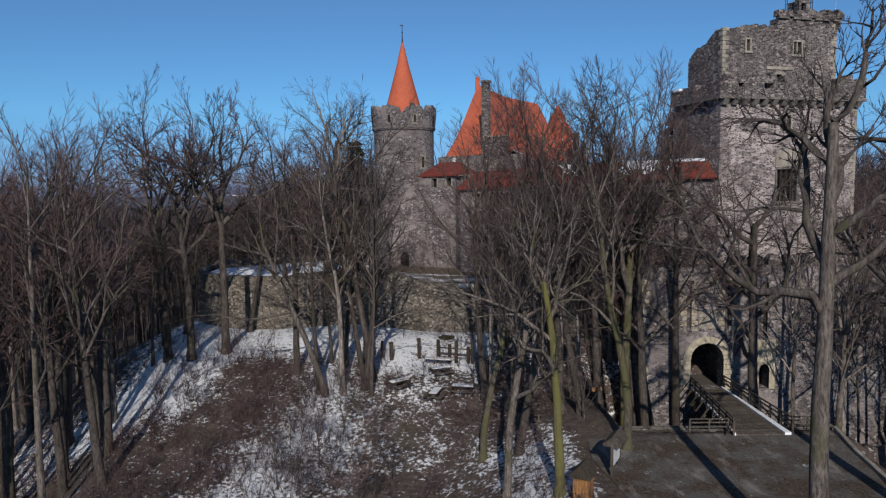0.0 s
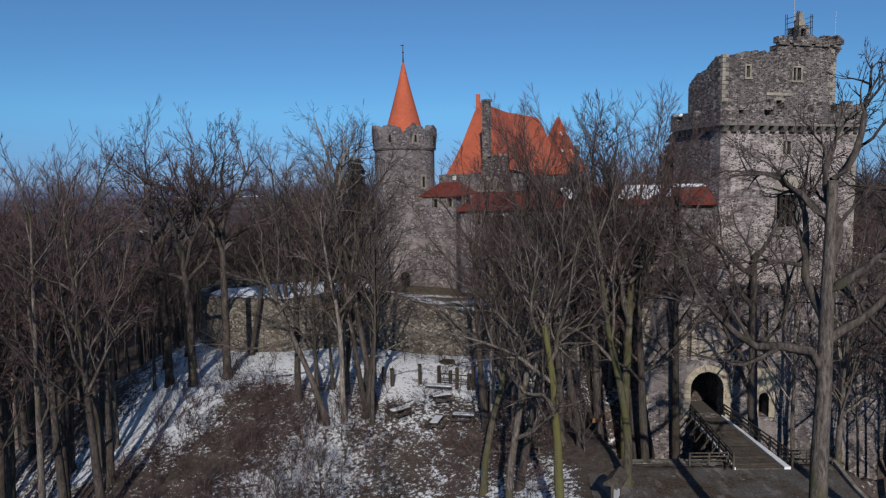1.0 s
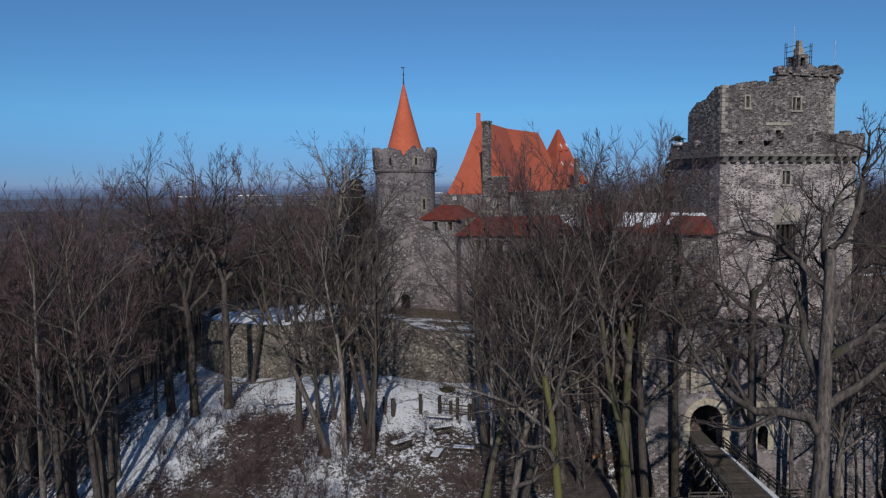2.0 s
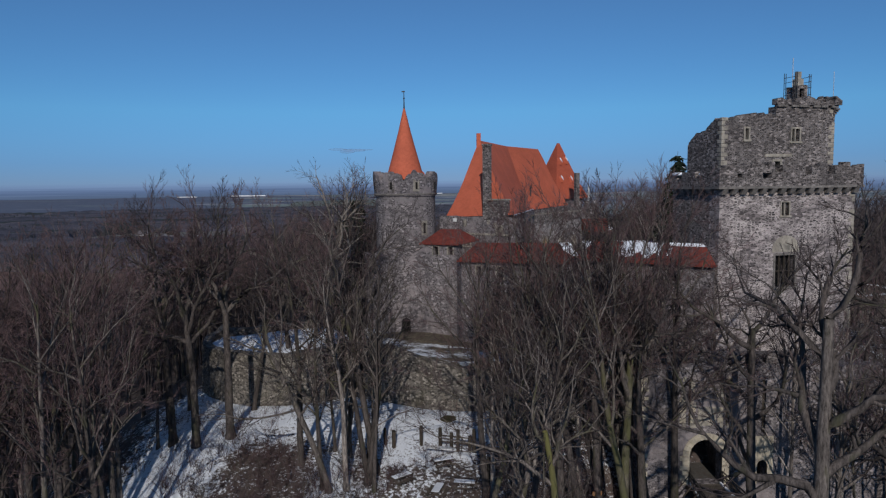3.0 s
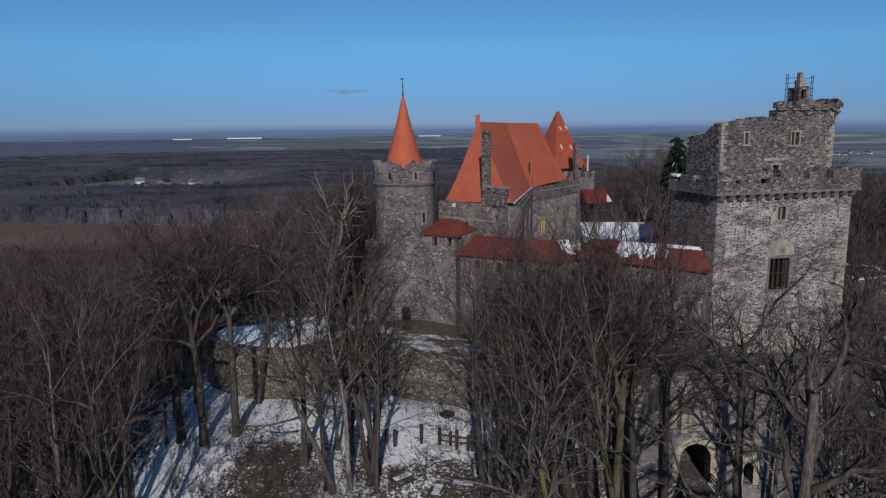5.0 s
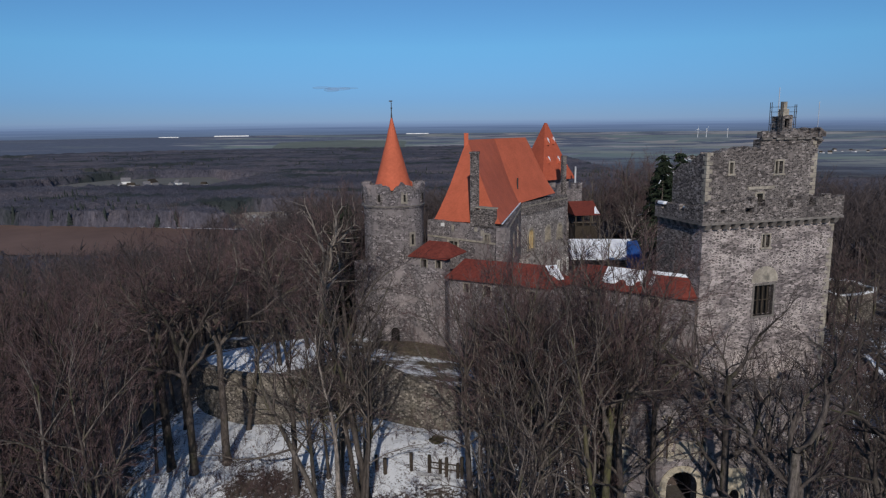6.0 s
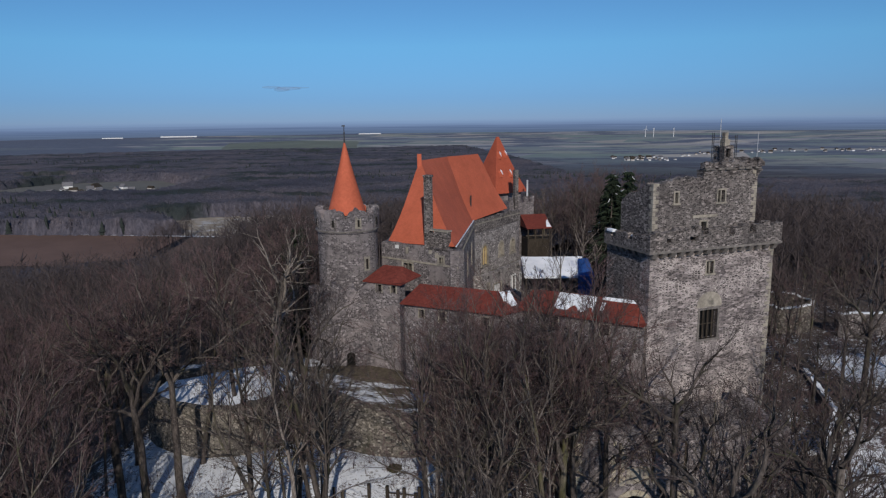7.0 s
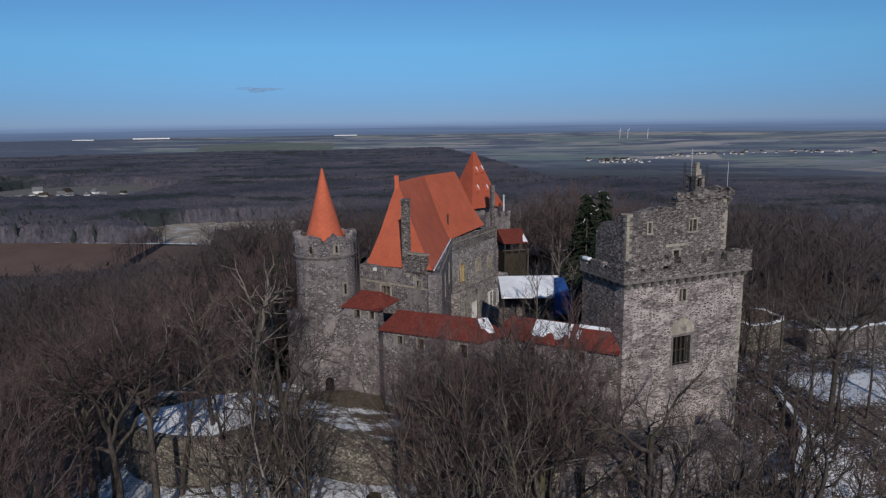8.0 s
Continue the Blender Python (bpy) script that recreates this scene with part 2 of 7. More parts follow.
def box(bm, x0, x1, y0, y1, z0, z1, m=None, bevel=0.0):
    v = [bm.verts.new((x, y, z)) for z in (z0, z1) for x, y in ((x0, y0), (x1, y0), (x1, y1), (x0, y1))]
    f = [bm.faces.new([v[i] for i in q]) for q in ((3, 2, 1, 0), (4, 5, 6, 7), (0, 1, 5, 4), (1, 2, 6, 5), (2, 3, 7, 6), (3, 0, 4, 7))]
    if bevel:
        bmesh.ops.bevel(bm, geom=list({e for q in f for e in q.edges}), offset=bevel, segments=1, affect="EDGES")
    elif m is not None:
        bmesh.ops.transform(bm, matrix=m, verts=v)
    return v


def prism(bm, poly, z0, z1, m=None):
    """A polygon of (x, y) between two heights; z1 may be a list of one height a corner."""
    n = len(poly)
    tops = z1 if isinstance(z1, (list, tuple)) else [z1] * n
    a = [bm.verts.new((x, y, z0)) for x, y in poly]
    b = [bm.verts.new((x, y, z)) for (x, y), z in zip(poly, tops)]
    bm.faces.new(a[::-1])
    bm.faces.new(b)
    for i in range(n):
        bm.faces.new((a[i], a[(i + 1) % n], b[(i + 1) % n], b[i]))
    if m is not None:
        bmesh.ops.transform(bm, matrix=m, verts=a + b)
    return a + b


def lathe(bm, rings, n=32, at=(0, 0), cap=True, wob=0.0):
    """A round body from (radius, z) rings."""
    rows = []
    for r, z in rings:
        rows.append([bm.verts.new((at[0] + (r + wob * random.uniform(-1, 1)) * math.cos(6.28318 * i / n),
                                   at[1] + (r + wob * random.uniform(-1, 1)) * math.sin(6.28318 * i / n), z)) for i in range(n)])
    for a, b in zip(rows, rows[1:]):
        for i in range(n):
            bm.faces.new((a[i], a[(i + 1) % n], b[(i + 1) % n], b[i]))
    if cap:
        bm.faces.new(rows[0][::-1])
        bm.faces.new(rows[-1])


def beam(bm, p, q, w=0.1, h=None):
    """A square timber or rod from p to q."""
    p, q = Vector(p), Vector(q)
    h = h or w
    d = q - p
    m = Matrix.Translation(p) @ d.to_track_quat("Z", "Y").to_matrix().to_4x4()
    box(bm, -w / 2, w / 2, -h / 2, h / 2, 0, d.length, m)


def pierced(bm, u0, u1, z0, z1, v0, v1, holes, m=None, top=None, step=0.0):
    """A wall slab in u and z, from v0 to v1 deep, with rectangular holes (u0, u1, z0, z1); top(u) roughens its upper edge."""
    us, zs = {u0, u1}, {z0, z1}
    for a, b, c, d in holes:
        us |= {a, b}
        zs |= {c, d}
    if step:
        k = u0 + step
        while k < u1 - step * 0.4:
            if all(abs(k - e) > step * 0.35 for e in us):
                us.add(k)
            k += step
    us, zs = sorted(us), sorted(z for z in zs if z0 <= z <= z1)
    nu, nz = len(us) - 1, len(zs) - 1

    def solid(i, j):
        if not (0 <= i < nu and 0 <= j < nz):
            return False
        cu, cz = (us[i] + us[i + 1]) / 2, (zs[j] + zs[j + 1]) / 2
        return not any(a < cu < b and c < cz < d for a, b, c, d in holes)

    grid = {}

    def vert(i, j, k):
        if (i, j, k) not in grid:
            z = zs[j] + (top(us[i]) if top and j == nz else 0.0)
            grid[i, j, k] = bm.verts.new((us[i], (v0, v1)[k], z))
        return grid[i, j, k]

    for i in range(nu):
        for j in range(nz):
            if not solid(i, j):
                continue
            for k in (0, 1):
                bm.faces.new([vert(i, j, k), vert(i + 1, j, k), vert(i + 1, j + 1, k), vert(i, j + 1, k)])
            for di, dj, a, b in ((-1, 0, (0, 0), (0, 1)), (1, 0, (1, 0), (1, 1)), (0, -1, (0, 0), (1, 0)), (0, 1, (0, 1), (1, 1))):
                if not solid(i + di, j + dj):
                    bm.faces.new([vert(i + a[0], j + a[1], 0), vert(i + b[0], j + b[1], 0), vert(i + b[0], j + b[1], 1), vert(i + a[0], j + a[1], 1)])
    if m is not None:
        bmesh.ops.transform(bm, matrix=m, verts=list(grid.values()))


def arch_fill(bm, u0, u1, zs, zt, v0, v1, m=None, point=1.0, n=10):
    """The masonry left over an arch within a rectangular hole: springing at zs, hole's top at zt."""
    c, r, h = (u0 + u1) / 2, (u1 - u0) / 2, (zt - zs) * 0.96
    for s in (-1, 1):
        arc = [(c + s * r * math.cos(a), zs + h * math.sin(a) ** point) for a in (1.5708 * i / n for i in range(n + 1))]
        poly = arc + [(c, zt), (c + s * r, zt)]
        fr = [bm.verts.new((x, v0, z)) for x, z in poly]
        bk = [bm.verts.new((x, v1, z)) for x, z in poly]
        bm.faces.new(fr)
        bm.faces.new(bk[::-1])
        for i in range(len(poly)):
            j = (i + 1) % len(poly)
            bm.faces.new((fr[i], fr[j], bk[j], bk[i]))
        if m is not None:
            bmesh.ops.transform(bm, matrix=m, verts=fr + bk)


def ragged(seed, amount, scale=0.7):
    """Heights of a worn wall top."""
    return lambda u: amount * noise.noise((u * scale, seed * 7.3, 0.5)) + amount * 0.6 * noise.noise((u * scale * 3.1, seed * 3.1, 4.5))


def ribbon_wall(bm, pts, thick, z0, z1, seed=1, rough=0.25, step=0.8, batter=0.0):
    """A wall along a line of (x, y[, top]) with a worn top; outer face to the right of the line."""
    line = []
    for a, b in zip(pts, pts[1:]):
        n = max(1, round(math.dist(a[:2], b[:2]) / step))
        for i in range(n):
            f = i / n
            line.append(tuple(a[k] + (b[k] - a[k]) * f for k in range(len(a))))
    line.append(pts[-1])
    rows = []
    s = 0.0
    for i, p in enumerate(line):
        a, b = line[max(0, i - 1)], line[min(len(line) - 1, i + 1)]
        t = Vector((b[0] - a[0], b[1] - a[1])).normalized()
        o = Vector((t.y, -t.x))
        s += step
        zt = (p[2] if len(p) > 2 else z1) + rough * noise.noise((s * 0.45, seed * 5.7, 0.3)) + rough * 0.5 * noise.noise((s * 1.6, seed * 2.7, 3.3))
        w = 0.05 * noise.noise((s * 0.6, seed, 9.0))
        rows.append([bm.verts.new(c) for c in ((p[0] + o.x * (w + batter), p[1] + o.y * (w + batter), z0), (p[0] + o.x * w, p[1] + o.y * w, zt),
                                               (p[0] - o.x * thick, p[1] - o.y * thick, zt + 0.05), (p[0] - o.x * thick, p[1] - o.y * thick, z0))])
    for a, b in zip(rows, rows[1:]):
        for k in range(4):
            bm.faces.new((a[k], b[k], b[(k + 1) % 4], a[(k + 1) % 4]))
    bm.faces.new(rows[0][::-1])
    bm.faces.new(rows[-1])


def smooth(a, b, x):
    t = max(0.0, min(1.0, (x - a) / (b - a)))
    return t * t * (3 - 2 * t)


# ---------------------------------------------------------------- the ground
def height(x, y):
    """Height of the ground: the castle's spur, its left flank, the ditch and the plain beyond."""
    d = math.hypot(x - 8, y - 85)
    z = -2.5 + 5.0 * smooth(46, 72, y)
    z += 2.4 * smooth(-2, 10, x) * (1 - smooth(50, 62, y))                  # forecourt
    z -= 3.2 * (1 - smooth(26, 52, y)) * (1 - smooth(-4, 8, x))
    z -= 17.0 * smooth(-27, -62, x) + 4.0 * smooth(-24, -32, x) * (1 - smooth(58, 80, y))
    z -= 6.5 * smooth(12.5, 15.5, x) * (1 - smooth(44, 52, x)) * smooth(48.7, 50.3, y) * (1 - smooth(60, 66, y))   # ditch
    z -= 3.0 * smooth(27.5, 31, x) * (1 - smooth(36, 46, x)) * (1 - smooth(47, 50, y))
    z += 3.0 * smooth(40, 60, x) * smooth(45, 80, y)
    far = smooth(70, 330, d)
    z = z * (1 - far) + (-34.0 - 9 * smooth(700, 2200, d) + 42 * smooth(1500, 4700, d)) * far
    z += 0.35 * noise.noise((x * 0.11, y * 0.11, 1.7)) * (1 - far) * (0.35 if 9 < x < 28 and y < 49 else 1.0)
    z += 4 * far * noise.noise((x * 0.0022, y * 0.0022, 5.1)) * (1 - smooth(2500, 4300, d))
    return z


def snow_cover(x, y):
    """Where snow lies, 0 to 1."""
    s = 0.20 + 0.2 * noise.noise((x * 0.09, y * 0.09, 8.0))
    s += 0.2 * smooth(-31, -26, x) * (1 - smooth(8, 10, x)) * smooth(34, 42, y)
    s += 0.21 * smooth(-18, -22, x) * (1 - smooth(-30, -35, x)) * smooth(50, 62, y) * (1 - smooth(76, 84, y))
    s += 0.08 * smooth(-28, -34, x) * (1 - smooth(-42, -50, x)) * (1 - smooth(62, 70, y))
    s += 0.27 * smooth(-8, -4, x) * (1 - smooth(2, 7, x)) * smooth(60, 65, y)
    s += 0.2 * smooth(-8, -13, x) * (1 - smooth(-24, -27, x)) * smooth(64, 69, y)
    s -= 0.08 * smooth(-24, -18, x) * (1 - smooth(-14, -10, x)) * smooth(46, 52, y) * (1 - smooth(61, 66, y))
    s -= 0.03 * smooth(-27, -23, x) * (1 - smooth(57, 61, y))
    s -= 0.17 * smooth(-8, -5, x) * (1 - smooth(54, 59, y))
    s += 0.09 * smooth(-17, -15, x) * (1 - smooth(-11, -8.5, x)) * (1 - smooth(62, 66, y))
    s -= 0.02 * smooth(-25.5, -22, x) * (1 - smooth(-17, -14.5, x)) * (1 - smooth(61, 65, y))
    s -= 0.2 * smooth(-15, -19, x) * (1 - smooth(50, 60, y))
    s -= 0.14 * smooth(-23, -19.5, x) * (1 - smooth(-14.5, -11, x)) * smooth(50, 55, y) * (1 - smooth(63, 66.5, y))
    s += 0.15 * smooth(-31, -29, x) * (1 - smooth(-23.5, -21.5, x)) * smooth(56, 60, y)
    s += 0.1 * smooth(-13, -11.5, x) * (1 - smooth(-9.5, -8, x)) * smooth(50, 54, y)
    s += 0.13 * smooth(3, 5, x) * (1 - smooth(9, 11, x)) * smooth(36, 39, y) * (1 - smooth(48, 52, y))
    s -= 0.9 * smooth(9.5, 11.5, x) * (1 - smooth(27, 29, x)) * (1 - smooth(48, 50, y))
    s += 0.16 * smooth(28, 32, x) * (1 - smooth(44, 50, x)) * (1 - smooth(54, 60, y))
    s += 0.5 * smooth(57, 62, x) * (1 - smooth(78, 84, x)) * smooth(76, 82, y) * (1 - smooth(87, 92, y))
    s += 0.26 * smooth(42, 45, x) * (1 - smooth(52, 56, x)) * smooth(60, 63, y) * (1 - smooth(69, 73, y))
    s *= 1 - smooth(84, 88, y) * (1 - smooth(0, 10, x))
    d = math.hypot(x - 8, y - 85)
    return max(0.0, min(0.56, s * (1 - smooth(75, 110, d))))


def ground_material():
    m, nt, b = material("ground", 0.95)
    v = coords(nt, (1, 1, 1), True)
    at = nt.nodes.new("ShaderNodeAttribute")
    at.attribute_name = "cover"
    sep = nt.nodes.new("ShaderNodeSeparateColor")
    nt.links.new(at.outputs["Color"], sep.inputs[0])
    leaf = ramp(nt, noise_fac(nt, v, 2.3, 8.0, 0.7), [(0.3, (0.036, 0.028, 0.026)), (0.55, (0.097, 0.075, 0.066)), (0.75, (0.185, 0.15, 0.133))])
    leaf = mix(nt, ramp(nt, noise_fac(nt, v, 0.25, 4.0), [(0.5, (0, 0, 0)), (0.75, (0.3, 0.3, 0.3))]), leaf, (0.085, 0.08, 0.045))
    coarse = ramp(nt, noise_fac(nt, v, 0.55, 5.0, 0.6), [(0.3, (0, 0, 0)), (0.7, (1, 1, 1))])
    fine = ramp(nt, noise_fac(nt, v, 3.2, 8.0, 0.72), [(0.32, (0, 0, 0)), (0.68, (1, 1, 1))])
    grain = mix(nt, 0.68, coarse, fine)
    n = nt.nodes.new("ShaderNodeMath")
    n.operation = "ADD"
    nt.links.new(grain, n.inputs[0])
    nt.links.new(sep.outputs[0], n.inputs[1])
    snow = ramp(nt, n.outputs[0], [(0.82, (0, 0, 0)), (0.98, (1, 1, 1))])
    near = mix(nt, snow, leaf, (0.80, 0.83, 0.88))
    # the plain: woods and fields, with distance haze put into their colours
    warp = node(nt, "TexNoise", Scale=0.004, Detail=2.0)
    nt.links.new(v, warp.inputs["Vector"])
    parcel = node(nt, "TexVoronoi", Scale=1.0, Randomness=0.95)
    lie = nt.nodes.new("ShaderNodeMapping")
    lie.inputs["Scale"].default_value, lie.inputs["Rotation"].default_value = (0.0042, 0.0075, 0.0), (0, 0, radians(12))
    nt.links.new(mix(nt, 90.0, v, warp.outputs["Color"], "ADD"), lie.inputs[0])
    nt.links.new(lie.outputs[0], parcel.inputs["Vector"])
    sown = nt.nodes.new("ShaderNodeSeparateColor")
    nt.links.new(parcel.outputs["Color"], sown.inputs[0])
    # the blue in these parcels is painted haze
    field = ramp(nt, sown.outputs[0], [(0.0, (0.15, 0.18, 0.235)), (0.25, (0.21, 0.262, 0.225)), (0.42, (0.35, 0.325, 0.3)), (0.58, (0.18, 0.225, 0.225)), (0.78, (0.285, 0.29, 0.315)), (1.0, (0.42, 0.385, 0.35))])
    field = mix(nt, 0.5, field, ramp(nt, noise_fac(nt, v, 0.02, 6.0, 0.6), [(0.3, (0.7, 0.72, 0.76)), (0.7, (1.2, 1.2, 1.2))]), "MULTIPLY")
    bumpy = noise_fac(nt, v, 0.05, 8.0, 0.75)
    # farther woods turn bluer and paler: haze put into the colour
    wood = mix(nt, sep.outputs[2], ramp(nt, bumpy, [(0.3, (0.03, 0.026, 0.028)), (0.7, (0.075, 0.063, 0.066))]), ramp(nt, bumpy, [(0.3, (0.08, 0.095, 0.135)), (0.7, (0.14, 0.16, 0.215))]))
    wmask = ramp(nt, noise_fac(nt, coords(nt, (0.0028, 0.006, 0), True), 1.0, 9.0, 0.68), [(0.45, (1, 1, 1)), (0.49, (0, 0, 0))])
    wmask = mix(nt, sep.outputs[2], (1, 1, 1), wmask)
    # the west of the plain is mostly forest
    xyz, west = nt.nodes.new("ShaderNodeSeparateXYZ"), nt.nodes.new("ShaderNodeMapRange")
    nt.links.new(v, xyz.inputs[0])
    nt.links.new(xyz.outputs[0], west.inputs[0])
    west.inputs["From Min"].default_value, west.inputs["From Max"].default_value = -900.0, -150.0
    forest = mix(nt, 0.5, ramp(nt, west.outputs[0], [(0.0, (1, 1, 1)), (1.0, (0, 0, 0))]), ramp(nt, noise_fac(nt, coords(nt, (0.0016, 0.0042, 0), True), 1.0, 6.0, 0.6), [(0.38, (1, 1, 1)), (0.56, (0, 0, 0))]))
    wmask = mix(nt, ramp(nt, forest, [(0.42, (0, 0, 0)), (0.52, (1, 1, 1))]), wmask, (1, 1, 1))
    hazed_far = mix(nt, wmask, field, wood)
    col = mix(nt, sep.outputs[1], near, hazed_far)
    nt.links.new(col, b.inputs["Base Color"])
    bump(nt, b, grain, 0.7, 0.12)
    return m


def build_ground():
    cx, cy, n = 5.0, 58.0, 400
    radii, r = [0.0], 0.0
    while r < 4700:
        r += 0.75 if r < 52 else max(0.75, (r - 52) * 0.034 + 0.75)
        radii.append(min(r, 4720))
    verts, faces, cover = [], [], []
    for r in radii:
        for i in range(n):
            a = 6.2831853 * i / n
            x, y = cx + r * math.sin(a), cy + r * math.cos(a)
            verts.append((x, y, height(x, y)))
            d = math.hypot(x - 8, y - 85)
            # third channel: distance, which also brings in the haze-blue wood colour
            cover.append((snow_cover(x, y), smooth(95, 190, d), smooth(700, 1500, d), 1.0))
    for k in range(len(radii) - 1):
        for i in range(n):
            j = (i + 1) % n
            faces.append((k * n + i, k * n + j, (k + 1) * n + j, (k + 1) * n + i))
    faces = [f[::-1] for f in faces]
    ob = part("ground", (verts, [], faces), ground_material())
    col = ob.data.color_attributes.new("cover", "FLOAT_COLOR", "POINT")
    col.data.foreach_set("color", np.array(cover, dtype=np.float32).ravel())
    for p in ob.data.polygons:
        p.use_smooth = True
    return tagged(ob, "winter ground with leaf litter, melting snow and far fields blued by painted haze", "ground", kind="structure")


build_ground()

# paved forecourt before the ditch
bm = bmesh.new()
prism(bm, [(10.2, 49.2), (9.6, 44), (10.5, 38), (13, 30), (15, 18), (24, 18), (25.3, 30), (25.6, 38), (27.6, 46), (27.8, 49.2)], -1.2, 0.02)
def forecourt_material():
    m, nt, b = material("forecourt", 0.9)
    v = coords(nt, (1, 1, 1), True)
    base = ramp(nt, noise_fac(nt, v, 6.0, 8.0, 0.75), [(0.35, (0.05, 0.046, 0.043)), (0.65, (0.16, 0.147, 0.135))])
    litter = ramp(nt, noise_fac(nt, v, 5.0, 9.0, 0.8), [(0.38, (0.022, 0.017, 0.014)), (0.62, (0.12, 0.09, 0.066))])
    col = mix(nt, ramp(nt, noise_fac(nt, v, 0.32, 8.0, 0.68), [(0.46, (0, 0, 0)), (0.56, (1, 1, 1))]), base, litter)
    col = mix(nt, ramp(nt, noise_fac(nt, coords(nt, (1.0, 0.35, 1), True), 0.6, 8.0, 0.7), [(0.53, (0, 0, 0)), (0.64, (0.8, 0.8, 0.8))]), col, (0.25, 0.232, 0.215))
    col = mix(nt, ramp(nt, noise_fac(nt, v, 0.9, 9.0, 0.75), [(0.63, (0, 0, 0)), (0.67, (0.7, 0.7, 0.7))]), col, (0.6, 0.62, 0.65))
    nt.links.new(col, b.inputs["Base Color"])
    bump(nt, b, noise_fac(nt, v, 9.0, 6.0, 0.7), 0.7, 0.03)
    return m


whole("pavement", bm, forecourt_material(), "dark patched forecourt strewn with leaf litter", "pavement", kind="structure")


# ---------------------------------------------------------------- fields on the plain
FIELDS = [
    ("ploughed_field", (0.15, 0.094, 0.076), [(-345, 498), (-139, 463), (-129, 459), (-133, 366), (-290, 385)], "brown ploughed field between the woods"),
    ("meadow", (0.30, 0.255, 0.2), [(-170, 528), (-136, 549), (-30, 560), (-16, 488), (-84, 452), (-128, 458)], "pale meadow streaked with old snow"),
    ("ploughed_field", (0.13, 0.088, 0.074), [(-124, 452), (-88, 444), (-80, 370), (-124, 368)], "narrow brown field beyond the hedge"),
    ("stubble_field", (0.15, 0.145, 0.13), [(-440, 815), (-415, 917), (-294, 945), (-225, 835), (-228, 775), (-330, 765)], "pale grassy field behind the hamlet"),
    ("stubble_field", (0.20, 0.175, 0.14), [(-450, 928), (-520, 1052), (-448, 1057), (-403, 957)], "tan stubble field by the hamlet"),
]
FIELDS += [
    ("green_field", (0.15, 0.17, 0.14), [(-460, 2037), (-524, 2495), (-332, 2632), (-83, 2510), (-63, 1880)], "yellow-green winter crop far out on the plain"),
]


def inside(poly, x, y):
    c = False
    for (x0, y0), (x1, y1) in zip(poly, poly[1:] + poly[:1]):
        if (y0 > y) != (y1 > y) and x < (x1 - x0) * (y - y0) / (y1 - y0) + x0:
            c = not c
    return c


def build_field(name, colour, poly, label):
    """A sheet that lies on the ground's surface, with an uneven edge."""
    cx, cy = sum(p[0] for p in poly) / len(poly), sum(p[1] for p in poly) / len(poly)
    ring = []
    for a, b in zip(poly, poly[1:] + poly[:1]):
        for i in range(8):
            x, y = a[0] + (b[0] - a[0]) * i / 8, a[1] + (b[1] - a[1]) * i / 8
            k = 1 + 0.05 * noise.noise((x * 0.02, y * 0.02, 7.0))
            ring.append((cx + (x - cx) * k, cy + (y - cy) * k))
    lift = 0.4 + math.hypot(cx, cy) * 0.0004
    verts, faces, n = [], [], len(ring)
    for k in range(1, 13):
        for x, y in ring:
            px, py = cx + (x - cx) * k / 12, cy + (y - cy) * k / 12
            verts.append((px, py, height(px, py) + lift))
    verts.append((cx, cy, height(cx, cy) + lift))
    faces = [(k * n + i, k * n + (i + 1) % n, (k + 1) * n + (i + 1) % n, (k + 1) * n + i) for k in range(11) for i in range(n)]
    faces += [(len(verts) - 1, (i + 1) % n, i) for i in range(n)]
    mat = speckled(name, tuple(c * 0.85 for c in colour), tuple(c * 1.15 for c in colour), 0.22 if name == "meadow" else 0.05, 0.95, 0, (0.55, 0.57, 0.6) if name == "meadow" else None)
    whole(name, (verts, [], faces), mat, label, "field", kind="structure")


for row in FIELDS:
    build_field(*row)


